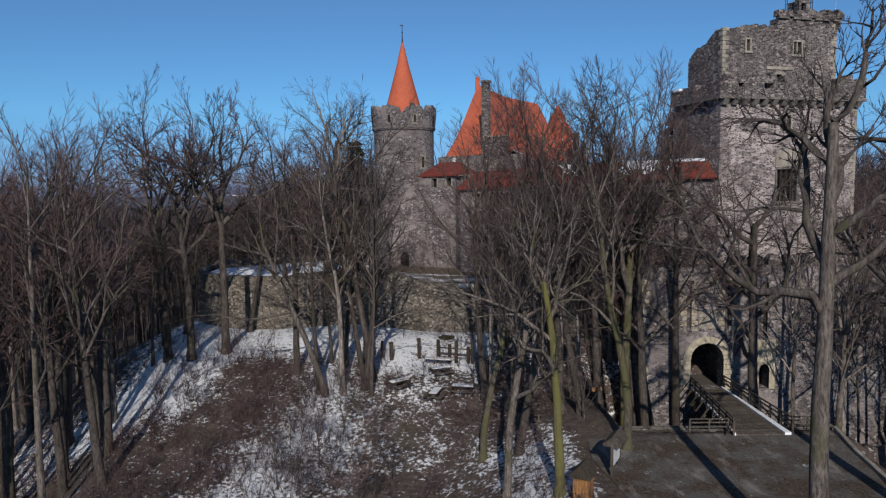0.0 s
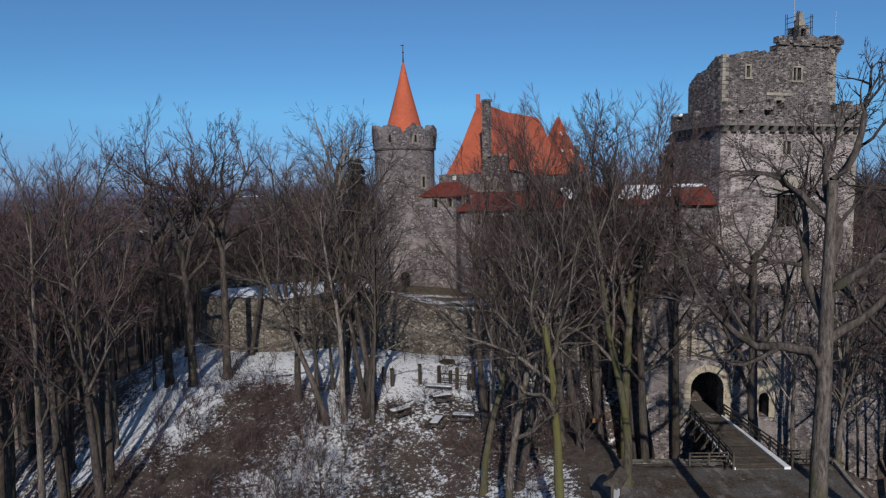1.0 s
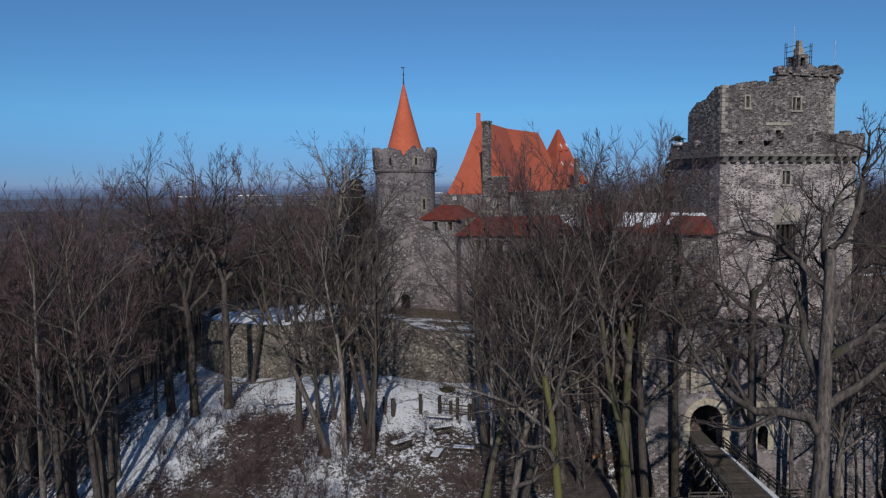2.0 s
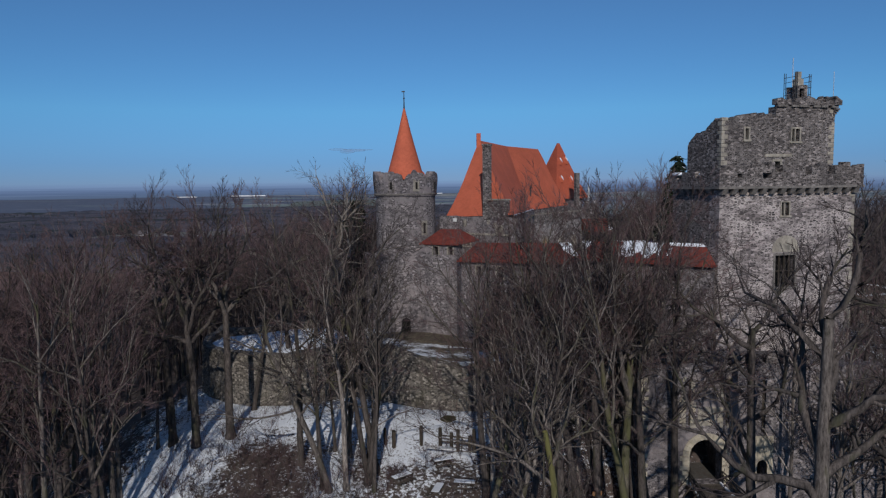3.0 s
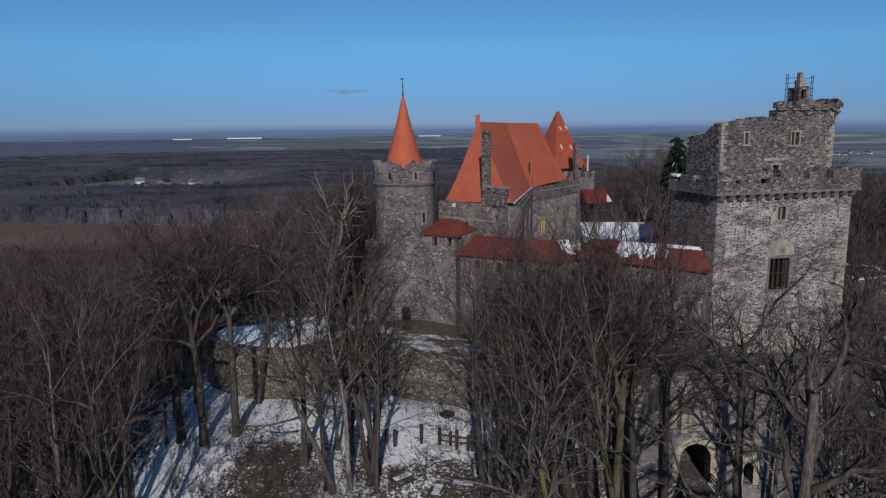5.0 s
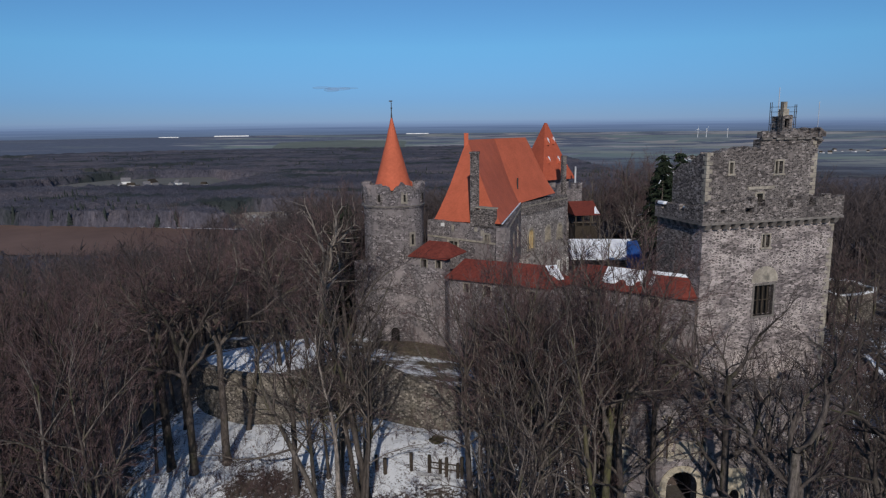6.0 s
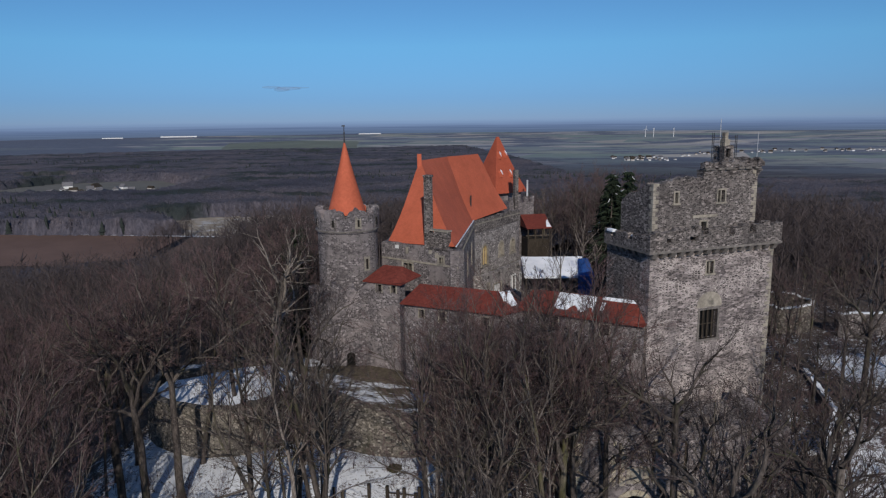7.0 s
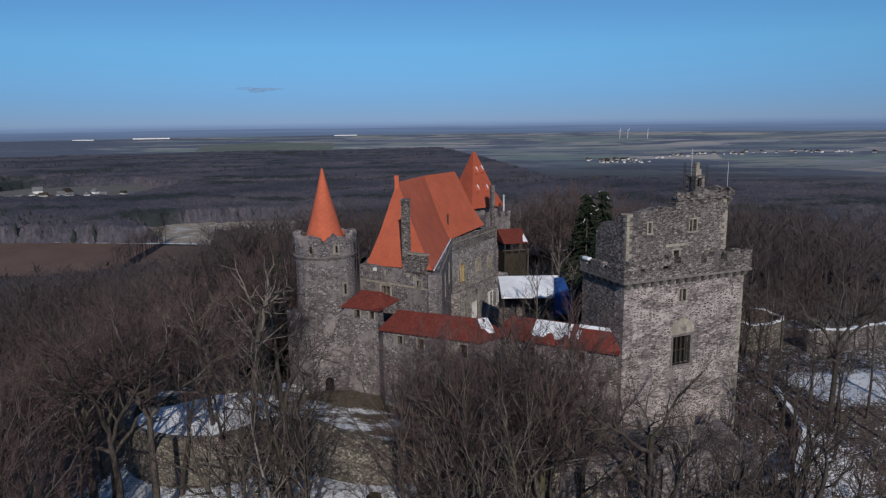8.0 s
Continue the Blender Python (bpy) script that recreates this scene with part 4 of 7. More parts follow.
def build_bridge():
    b = thing("footbridge", "timber bridge with plank deck and braced railings over the ditch", "bridge")
    y0, y1, n = 47.9, 59.15, 44
    left = lambda y: 20.5 + (y - y0) / (y1 - y0) * 0.9
    right = lambda y: 24.55 - (y - y0) / (y1 - y0) * 0.35
    deckz = lambda y: 0.12 - 0.1 * (y - y0) / (y1 - y0)
    d = (y1 - y0) / n
    pm = bmesh.new()
    box(pm, -2.0, 2.0, 0.012, d - 0.012, -0.09, 0.0)
    me = bpy.data.meshes.new("plank")
    bmesh.ops.recalc_face_normals(pm, faces=pm.faces)
    pm.to_mesh(me)
    pm.free()
    me.materials.append(WOOD)
    for i in range(n):
        y = y0 + i * d
        o = new("plank", me)
        o.parent, o.location = b, ((left(y) + right(y)) / 2, y, deckz(y) + random.uniform(-0.012, 0.012))
        o.scale = ((right(y) - left(y)) / 4.0, 1, 1)
    for x in (21.2, 22.5, 23.8):
        q = bmesh.new()
        beam(q, (x, y0, -0.2), (x, y1, -0.25), 0.28)
        part("girder", q, WOOD_DARK, b)
    for y in (50.6, 53.6, 56.6):
        for x in (20.9, 24.0):
            q = bmesh.new()
            beam(q, (x, y, -7.5), (x, y, -0.3), 0.3)
            part("pier_post", q, WOOD_DARK, b)
        for z in (-0.5, -2.4):
            q = bmesh.new()
            beam(q, (20.4, y, z), (24.6, y, z), 0.22)
            part("cross_beam", q, WOOD, b)
        q = bmesh.new()
        beam(q, (20.9, y, -2.4), (24.0, y, -0.5), 0.16)
        part("brace", q, WOOD, b)
    for side, s in ((left, -1), (right, 1)):
        ys = [y0 + i * (y1 - y0) / 7 for i in range(8)]
        for i, y in enumerate(ys):
            q = bmesh.new()
            beam(q, (side(y) + s * 0.06, y, -0.25), (side(y) + s * 0.06, y, 1.18), 0.13)
            part("rail_post", q, WOOD, b)
            q = bmesh.new()
            beam(q, (side(y) + s * 0.06, y, 0.85), (side(y) + s * 0.95, y, -0.35), 0.09)
            part("outrigger_brace", q, WOOD_DARK, b)
        for z in (0.5, 0.85, 1.15):
            q = bmesh.new()
            beam(q, (side(y0) + s * 0.05, y0, deckz(y0) + z), (side(y1) + s * 0.05, y1, deckz(y1) + z), 0.09)
            part("hand_rail" if z > 1 else "mid_rail", q, WOOD, b)
        q = bmesh.new()
        w = 0.42 if s > 0 else 0.12
        prism(q, [(side(y0) - s * w - (0.04 if s > 0 else 0), y0), (side(y0), y0), (side(y1), y1), (side(y1) - s * w * 0.4, y1)], 0.0, 0.2)
        part("snow_strip", q, SNOW, b, "thin strip of snow along the kerb")
    return b


build_bridge()

# rail and retaining edge on the forecourt's ditch side
fence = thing("fence", "low weathered timber rail fence beside the ditch", "fence")
for x0, x1, y in ((17.6, 20.4, 48.7), (24.8, 27.6, 48.9)):
    for i in range(3):
        bm = bmesh.new()
        x = x0 + (x1 - x0) * i / 2
        beam(bm, (x, y, -0.9), (x, y, 1.0), 0.12)
        part("post", bm, WOOD, fence)
    for z in (0.4, 0.72, 0.98):
        bm = bmesh.new()
        beam(bm, (x0, y, z), (x1, y, z), 0.08)
        part("rail", bm, WOOD, fence)
bm = bmesh.new()
ribbon_wall(bm, [(10.0, 49.25, 0.1), (17.5, 49.35, 0.0), (28.5, 49.4, 0.0)], 0.6, -8, 0.0, 31, 0.06)
whole("wall_ditch", bm, STONE_OUTER, "low rubble retaining wall at the edge of the ditch", "wall", kind="structure")
bm = bmesh.new()
ribbon_wall(bm, [(28.1, 49.0), (27.0, 44.5), (26.0, 38), (25.8, 30)], 0.22, -2.5, 0.22, 32, 0.05)
whole("kerb", bm, ASHLAR, "pale stone kerb with a thin rim of snow", "kerb", kind="structure")


# ---------------------------------------------------------------- curtain wall with its roofed walk
def seg(p, q):
    """The pose of a straight wall from p to q, and its length; its inner side lies to the left."""
    a = math.degrees(math.atan2(q[1] - p[1], q[0] - p[0]))
    return pose(p[0], p[1], 0, 0, 0, a), math.dist(p, q)


def walk_roof(parent, p, q, z0, z1, depth=2.5, rise=1.9, over=0.35, hip0=0.6, hip1=0.6):
    """A tiled roof over the wall walk: eaves from p to q, ridge behind, hipped a little at each end."""
    m, n = seg(p, q)
    bm = bmesh.new()
    zz = lambda u: z0 + (z1 - z0) * u / n
    k = max(2, round(n / 1.2))
    rows = []
    for i in range(k + 1):
        u = -over + (n + 2 * over) * i / k
        h = min(1.0, (u + over) / max(hip0, 0.01) + 0.001, (n + over - u) / max(hip1, 0.01) + 0.001)
        sag = 0.06 * noise.noise((u * 0.4, z0, p[0]))
        rows.append([bm.verts.new(c) for c in ((u, -over, zz(u)), (u, depth * (0.5 + 0.5 * h) * 1.0 if h < 1 else depth, zz(u) + rise * h + sag), (u, depth * 2 - 0.3, zz(u) + 0.25),
                                               (u, depth * 2 - 0.3, zz(u) + 0.13), (u, -over, zz(u) - 0.14))])
    for a, b in zip(rows, rows[1:]):
        for j in range(5):
            bm.faces.new((a[j], b[j], b[(j + 1) % 5], a[(j + 1) % 5]))
    bm.faces.new(rows[0][::-1])
    bm.faces.new(rows[-1])
    bmesh.ops.transform(bm, matrix=m, verts=bm.verts[:])
    return part("roof", bm, TILE_OLD, parent, "dark red tiled walkway roof")


def build_curtain():
    c = thing("curtain_wall", "tall rubble curtain wall with a red-roofed wall walk", "castle wall")
    runs = [
        ((-10.5, 93.0), (-7.2, 88.6), 4, 17.5, []),
        ((-7.2, 88.6), (-2.6, 88.4), 4, 18.3, [(1.75, 2.85, 7.55, 9.5)]),
        ((-2.6, 88.4), (1.6, 85.8), 4, 19.1, [(1.5, 2.3, 17.7, 18.8), (3.7, 4.4, 17.8, 18.8)]),
        ((1.6, 85.8), (2.1, 83.0), 4, 17.4, []),
        ((2.1, 83.0), (12.8, 74.6), 4, 17.5, [(2.2, 2.9, 15.8, 16.9), (5.1, 6.0, 15.6, 17.0), (10.9, 11.9, 15.6, 17.2)]),
        ((12.8, 74.6), (15.0, 75.6), 4, 17.9, []),
        ((15.0, 75.6), (26.2, 67.3), 2, 18.2, [(3.4, 4.6, 16.3, 17.9), (9.5, 10.4, 16.5, 17.8)]),
    ]
    for i, (p, q, z0, z1, holes) in enumerate(runs):
        m, n = seg(p, q)
        bm = bmesh.new()
        pierced(bm, 0, n, z0, z1, 0, 1.4, holes, m, ragged(i + 40, 0.12 if i > 1 else 0.8), 0.8)
        if i == 1:
            arch_fill(bm, 1.75, 2.85, 8.95, 9.5, 0.02, 1.38, m)
        part("wall", bm, STONE_GREY, c)
        for h in holes:
            if h[2] > 10:
                stone_window(c, *h, 0.0, w=0.16, sill=False, m=m, name="loophole")
                # not a real shutter: an added dark sheet for the loophole's shade
                bm = bmesh.new()
                box(bm, h[0], h[1], 0.5, 0.56, h[2], h[3], m)
                part("shutter", bm, INTERIOR_SHADE, c, "dark sheet standing for the shade inside the loophole")
            else:
                bm = bmesh.new()
                pierced(bm, h[0] - 0.35, h[1] + 0.35, h[2], h[3] + 0.35, -0.05, 0.2, [h], m)
                part("door_surround", bm, STONE_GREY, c)
                # open doorway without planks; its shade is an added near-black sheet
                bm = bmesh.new()
                box(bm, h[0], h[1], 0.28, 0.34, h[2], h[3], m)
                part("door", bm, INTERIOR_SHADE, c, "dark sheet standing for the shade in the open postern")
    walk_roof(c, (-2.6, 88.6), (1.7, 85.6), 19.1, 19.2, 2.4, 1.7)
    walk_roof(c, (2.0, 82.9), (12.9, 74.4), 17.45, 18.0, 2.3, 2.0)
    walk_roof(c, (12.7, 74.5), (15.2, 75.4), 18.0, 18.3, 2.2, 1.9, hip0=0.1, hip1=0.1)
    walk_roof(c, (14.8, 75.6), (26.0, 67.2), 18.3, 18.4, 2.2, 1.9, hip1=0.9)
    # snow left on the roofs
    for p, q, z, u0, u1, v0, v1 in (((14.8, 75.6), (26.0, 67.2), 18.35, 4.2, 8.6, 0.25, 2.05), ((14.8, 75.6), (26.0, 67.2), 18.35, 9.2, 13.2, 1.85, 2.15),
                                    ((12.7, 74.5), (15.2, 75.4), 18.15, 0.8, 2.2, 0.3, 2.0), ((14.8, 75.6), (26.0, 67.2), 18.35, 9.3, 9.7, 0.5, 1.5)):
        m, n = seg(p, q)
        bm = bmesh.new()
        k = 14
        rows = []
        for i in range(k + 1):
            u = u0 + (u1 - u0) * i / k
            lo = v0 + (v1 - v0) * 0.5 * max(0, noise.noise((u * 1.3, u0, 2.0)) + 0.5 * math.cos(3.1 * (u - u0)))
            rows.append([bm.verts.new((u, v, z + (v + 0.35) * 1.9 / 2.6 + e)) for v, e in ((lo, 0.02), (lo + 0.05, 0.13), (v1, 0.14), (v1, 0.02))])
        for a, b in zip(rows, rows[1:]):
            for j in range(3):
                bm.faces.new((a[j], b[j], b[j + 1], a[j + 1]))
        bmesh.ops.transform(bm, matrix=m, verts=bm.verts[:])
        part("snow_patch", bm, SNOW, c, "remnant of snow on the tiles")


build_curtain()


# ---------------------------------------------------------------- round tower
def build_round_tower():
    cx, cy = -5.0, 93.4
    t = thing("round_tower", "round rubble tower with battlements and a tall red conical roof", "castle tower", (cx, cy, 0))
    bm = bmesh.new()
    lathe(bm, [(4.5, 2), (4.25, 8), (4.05, 14), (3.95, 20), (3.95, 25.3)], 48, wob=0.03)
    part("shaft", bm, STONE_TOWER, t)
    bm = bmesh.new()
    lathe(bm, [(4.0, 25.15), (4.22, 25.25), (4.22, 25.4), (4.05, 25.5)], 48, wob=0.05)
    part("string_course", bm, TRIM, t)
    bm = bmesh.new()
    n = 72
    ring = []
    for i in range(n):
        a = 6.28318 * i / n
        f = (i % 9) / 9.0
        z = 27.1 + 1.05 * (abs(math.sin(f * 3.14159)) ** 0.5) + 0.6 * noise.noise((i * 0.75, 3, 1))
        ring.append([bm.verts.new((r * math.cos(a), r * math.sin(a), zz)) for r, zz in ((4.12, 25.1), (4.32, z), (3.3, z), (3.3, 25.1))])
    for i in range(n):
        a, b = ring[i], ring[(i + 1) % n]
        for j in range(4):
            bm.faces.new((a[j], b[j], b[(j + 1) % 4], a[(j + 1) % 4]))
    part("battlement", bm, STONE_GREY, t)
    for i in range(8):
        a = 6.28318 * (i * 9 + 4.5) / n
        m = pose(0, 0, 0, 0, 0, math.degrees(a)) @ pose(4.12, 0, 0)
        bm = bmesh.new()
        prism(bm, [(-0.1, -0.55), (0.12, -0.4), (0.12, 0.4), (-0.1, 0.55)], 25.7, 27.5, m)
        part("merlon_panel", bm, (STONE_DARK, ASHLAR)[i % 3 == 0], t)
        # a near-black block painted as the shaded slit
        bm = bmesh.new()
        box(bm, 0.1, 0.2, -0.13, 0.13, 26.0, 26.9, m)
        part("loophole", bm, INTERIOR_SHADE, t)
    bm = bmesh.new()
    lathe(bm, [(3.3, 25.2), (2.3, 25.3), (2.3, 27.6)], 36)
    part("drum", bm, STONE_DARK, t)
    bm = bmesh.new()
    lathe(bm, [(2.3, 27.35), (2.62, 27.3), (2.45, 27.7), (1.55, 30.9), (0.8, 33.7), (0.12, 36.6), (0.02, 36.7)], 40)
    cone = part("cone_roof", bm, TILE, t, "tall orange-red tiled cone")
    bm = bmesh.new()
    m = pose(0, 0, 0, 0, 0, 15) @ pose(1.9, 0, 0)
    prism(bm, [(-0.6, -0.55), (0.75, 0), (-0.6, 0.55)], 27.6, [29.2, 28.1, 29.2], m)
    part("roof_hatch", bm, TILE, cone)
    bm = bmesh.new()
    lathe(bm, [(0.12, 36.5), (0.07, 37.3), (0.04, 38.9)], 8)
    lathe(bm, [(0.02, 37.75), (0.14, 37.9), (0.02, 38.05)], 8)
    fin = part("finial", bm, IRON, t)
    bm = bmesh.new()
    box(bm, -0.3, 0.15, -0.015, 0.015, 38.72, 38.88)
    part("vane", bm, IRON, fin)
    m = pose(0, 0, 0, 0, 0, -50) @ pose(3.95, 0, 0)
    bm = bmesh.new()
    pierced(bm, -0.45, 0.45, 20.0, 21.9, -0.06, 0.12, [(-0.2, 0.2, 20.25, 21.6)], m @ pose(0, 0, 0, 0, 0, 90))
    win = part("window", bm, ASHLAR, t)
    # near-black sheet for the unlit inside of the tower
    bm = bmesh.new()
    box(bm, -0.2, 0.2, -0.02, 0.06, 20.25, 21.6, m @ pose(0, 0, 0, 0, 0, 90))
    part("pane", bm, INTERIOR_SHADE, win)


build_round_tower()


# ---------------------------------------------------------------- the hall and the stair tower behind it
def loft_roof(bm, eaves, ridge, z_eave, z_ridge, flare=0.3):
    """A steep roof from an eaves line to a ridge line of as many points, flared a little near the eaves."""
    n = len(eaves)
    rows = [[], [], []]
    for (ex, ey, ez), (rx, ry, rz) in zip(eaves, ridge):
        rows[0].append(bm.verts.new((ex, ey, ez)))
        f = flare
        rows[1].append(bm.verts.new((ex + (rx - ex) * f, ey + (ry - ey) * f, ez + (rz - ez) * f * 0.86)))
        rows[2].append(bm.verts.new((rx, ry, rz)))
    for a, b in zip(rows, rows[1:]):
        for i in range(n):
            j = (i + 1) % n
            bm.faces.new((a[i], a[j], b[j], b[i]))
    bm.faces.new(rows[0][::-1])
    bmesh.ops.remove_doubles(bm, verts=bm.verts[:], dist=0.01)


MOSSY_FLOOR = speckled("mossy_ledge", (0.09, 0.08, 0.068), (0.2, 0.18, 0.15), 1.5, 0.95, 0.03, (0.07, 0.068, 0.045))


def gothic_window(parent, u0, u1, z0, z1, m, inner):
    """A tall pointed window: pale outer surround, inner frame, mullion and sill."""
    def ring(w0, w1, v0, v1, mat, name, owner, label=""):
        q = bmesh.new()
        rows = []
        c, r, spring = (u0 + u1) / 2, (u1 - u0) / 2, z1 - (u1 - u0) * 0.8
        for w in (w0, w1):
            path = [(u0 - w, z0)]
            for i in range(7):
                t = i / 6
                path.append((u0 - w + (r + w) * (1 - math.cos(t * 1.5708)) ** 1.0, spring + (z1 - spring + w) * math.sin(t * 1.5708) ** 0.85))
            path += [(2 * c - x, z) for x, z in path[-2::-1]]
            rows.append(path)
        vs = [[q.verts.new(m @ Vector((x, v, z))) for x, z in row] for row in rows for v in (v0, v1)]
        for a, b in ((0, 2), (2, 3), (3, 1), (1, 0)):
            for i in range(len(vs[0]) - 1):
                q.faces.new((vs[a][i], vs[a][i + 1], vs[b][i + 1], vs[b][i]))
        bmesh.ops.recalc_face_normals(q, faces=q.faces[:])
        return part(name, q, mat, owner, label)

    win = ring(0.0, 0.38, -0.1, 0.3, ASHLAR, "window", parent, "pale pointed stone window surround")
    ring(-0.22, 0.0, 0.1, 0.4, inner, "window_frame", win)
    for n, a in (("mullion", ((u0 + u1) / 2 - 0.08, (u0 + u1) / 2 + 0.08, 0.12, 0.35, z0, z1 - 0.4)), ("window_sill", (u0 - 0.5, u1 + 0.5, -0.2, 0.25, z0 - 0.28, z0))):
        q = bmesh.new()
        box(q, *a, m)
        part(n, q, inner if n == "mullion" else ASHLAR, win)


def build_hall():
    h = thing("great_hall", "grey stone great hall with a huge steep orange tiled roof", "castle hall")
    BL, C, BEND, BR = (-0.5, 101.6), (9.9, 92.2), (15.9, 121.0), (26.8, 135.4)
    LB, BK = (5.6, 128.0), (15.6, 143.6)
    gothic = [(2.7, 4.7, 13.2, 16.8), (9.4, 11.0, 13.9, 16.5), (14.2, 15.9, 13.7, 16.3)]
    walls = [
        (BL, C, [(4.1, 5.7, 17.9, 19.2), (10.6, 11.3, 19.9, 20.7)], 22.0),
        (C, BEND, [(5.5, 6.6, 15.6, 18.6), (13.5, 14.6, 15.6, 18.8), (21.5, 22.6, 15.8, 19.0)], 21.9),
        (BEND, BR, gothic, 21.7),
        (BR, BK, [], 21.4), (BK, LB, [], 21.4), (LB, BL, [], 21.6),
    ]
    for i, (p, q, holes, z) in enumerate(walls):
        m, n = seg(p, q)
        bm = bmesh.new()
        pierced(bm, 0, n, 3, z, 0, 1.2, holes, m, ragged(i + 60, 0.14), 0.9)
        for a in holes:
            if i in (1, 2):
                arch_fill(bm, a[0], a[1], a[3] - 1.0, a[3], 0.02, 1.15, m, point=0.8)
        part("wall", bm, (STONE_GREY, STONE_GREY, STONE_FACADE, STONE_GREY, STONE_GREY, STONE_GREY)[i], h)
        for k, a in enumerate(holes):
            if i == 2:
                gothic_window(h, *a, m, YELLOW_FRAME if k == 0 else ASHLAR)
            else:
                stone_window(h, *a, 0.0, mullion=True, w=0.3, m=m)
            # wood in two windows; elsewhere a near-black sheet painted as indoor shade
            bm = bmesh.new()
            box(bm, a[0], a[1], 0.6, 0.66, a[2], a[3], m)
            part("pane", bm, WOOD if i == 0 and k == 0 else WOOD_WARM if (i, k) == (2, 0) else INTERIOR_SHADE, h)
        if i < 3:
            bm = bmesh.new()
            box(bm, 0.1, n - 0.1, -0.14, 0.0, 19.5 if i == 0 else 21.0, 19.75 if i == 0 else 21.25, m)
            part("string_course", bm, ASHLAR, h)
    m, n = seg(BL, C)
    # patches of pale stone in the parapet
    for u0, u1, z0, z1, mat in ((2.6, 3.3, 21.2, 21.7, WHITE), (4.6, 5.1, 20.6, 21.6, ASHLAR), (9.9, 10.5, 20.5, 21.3, ASHLAR), (8.8, 9.3, 21.0, 21.6, ASHLAR)):
        bm = bmesh.new()
        box(bm, u0, u1, -0.04, 0.1, z0, z1, m)
        part("stone_patch", bm, mat, h)
    # rough parapet band above the plastered facade
    m2, n2 = seg(BEND, BR)
    bm = bmesh.new()
    pierced(bm, 0.1, n2 - 0.1, 19.6, 21.9, -0.12, 0.0, [], m2, ragged(66, 0.12), 0.8)
    part("parapet_band", bm, STONE_DARK, h)
    # the roof: hipped front wing, bend, back wing; each slope a smooth sheet
    eave = [(0.4, 101.6, 21.8), (9.4, 92.9, 22.4), (15.4, 119.8, 22.0), (24.1, 133.7, 22.3), (15.0, 141.8, 21.8), (6.2, 127.4, 21.7)]
    rid = [(5.8, 109.0, 33.25), (5.8, 109.0, 33.25), (11.3, 123.2, 33.05), (18.2, 133.2, 32.95), (18.2, 133.2, 32.95), (11.3, 123.2, 33.05)]
    for i in range(6):
        j = (i + 1) % 6
        bm = bmesh.new()
        rows = []
        for c in range(13):
            f = c / 12
            e = Vector(eave[i]).lerp(Vector(eave[j]), f)
            t = Vector(rid[i]).lerp(Vector(rid[j]), f)
            rows.append([bm.verts.new((e.x + (t.x - e.x) * k, e.y + (t.y - e.y) * k, e.z + (t.z - e.z) * (k - 0.055 * math.sin(3.14159 * min(1, k * 1.25))))) for k in (0, 0.1, 0.2, 0.35, 0.5, 0.7, 0.85, 1.0)])
        for p, q in zip(rows, rows[1:]):
            for k in range(7):
                bm.faces.new((p[k], q[k], q[k + 1], p[k + 1]))
        ob = part("roof_slope", bm, TILE, h, "steep orange-red tiled roof slope")
        for p in ob.data.polygons:
            p.use_smooth = True
    bm = bmesh.new()
    bm.faces.new([bm.verts.new((x, y, z - 0.05)) for x, y, z in eave[::-1]])
    part("roof_base", bm, WOOD_DARK, h)
    m, n = seg(BL, C)
    bm = bmesh.new()
    box(bm, 5.3, 5.95, 108.2, 109.0, 30.5, 34.3)
    part("chimney", bm, TILE, h, "orange brick ridge chimney")
    # chimney stack and gabled wall piece on the front wall
    bm = bmesh.new()
    u = 8.0
    box(bm, u + 0.1, u + 0.98, -0.05, 0.85, 21.6, 31.7, m)
    box(bm, u + 0.02, u + 1.06, -0.12, 0.93, 31.7, 32.0, m)
    part("stone_chimney", bm, STONE_DARK, h, "tall weathered stone chimney stack")
    bm = bmesh.new()
    pierced(bm, u + 0.98, u + 4.1, 21.6, 24.4, 0.0, 0.8, [], m, lambda s: 0.0 if s > u + 1.6 else -0.4, 0.5)
    part("wall_dormer", bm, STONE_DARK, h)
    bm = bmesh.new()
    box(bm, u + 1.0, u + 4.2, -0.1, 0.9, 24.3, 24.5, m)
    part("coping", bm, ASHLAR, h)
    # verge with snow and small details on the big roof
    for p, q in (((9.6, 92.9, 22.4), (15.6, 119.8, 22.1)),):
        bm = bmesh.new()
        beam(bm, p, q, 0.16, 0.12)
        part("verge_snow", bm, SNOW, h)
    bm = bmesh.new()
    lathe(bm, [(0.14, 24.2), (0.14, 26.2)], 8, (15.4, 122.3))
    part("vent_pipe", bm, IRON, h)
    # lower range in front of the back wing
    lo = thing("palace_range", "roofless lower grey plastered range along the hall", "castle range")
    d = Vector((BR[0] - BEND[0], BR[1] - BEND[1])).normalized()
    o = Vector((d.y, -d.x)) * 2.6
    pts = [(BEND[0] - d.x * 3.5, BEND[1] - d.y * 3.5), (BEND[0] - d.x * 2 + o.x, BEND[1] - d.y * 2 + o.y), (BR[0] + o.x, BR[1] + o.y), (BR[0] + d.x * 0.4, BR[1] + d.y * 0.4)]
    hs = [[], [(2.0, 2.7, 4.6, 10.6), (4.4, 7.2, 4.6, 10.0), (11.4, 13.0, 7.4, 10.2), (15.2, 17.0, 7.3, 10.1)], []]
    for i in range(3):
        mm, n = seg(pts[i], pts[i + 1])
        bm = bmesh.new()
        pierced(bm, 0, n, 2, 12.4, 0, 0.9, hs[i], mm, ragged(80 + i, 0.22), 0.6)
        part("wall", bm, STONE_FACADE, lo)
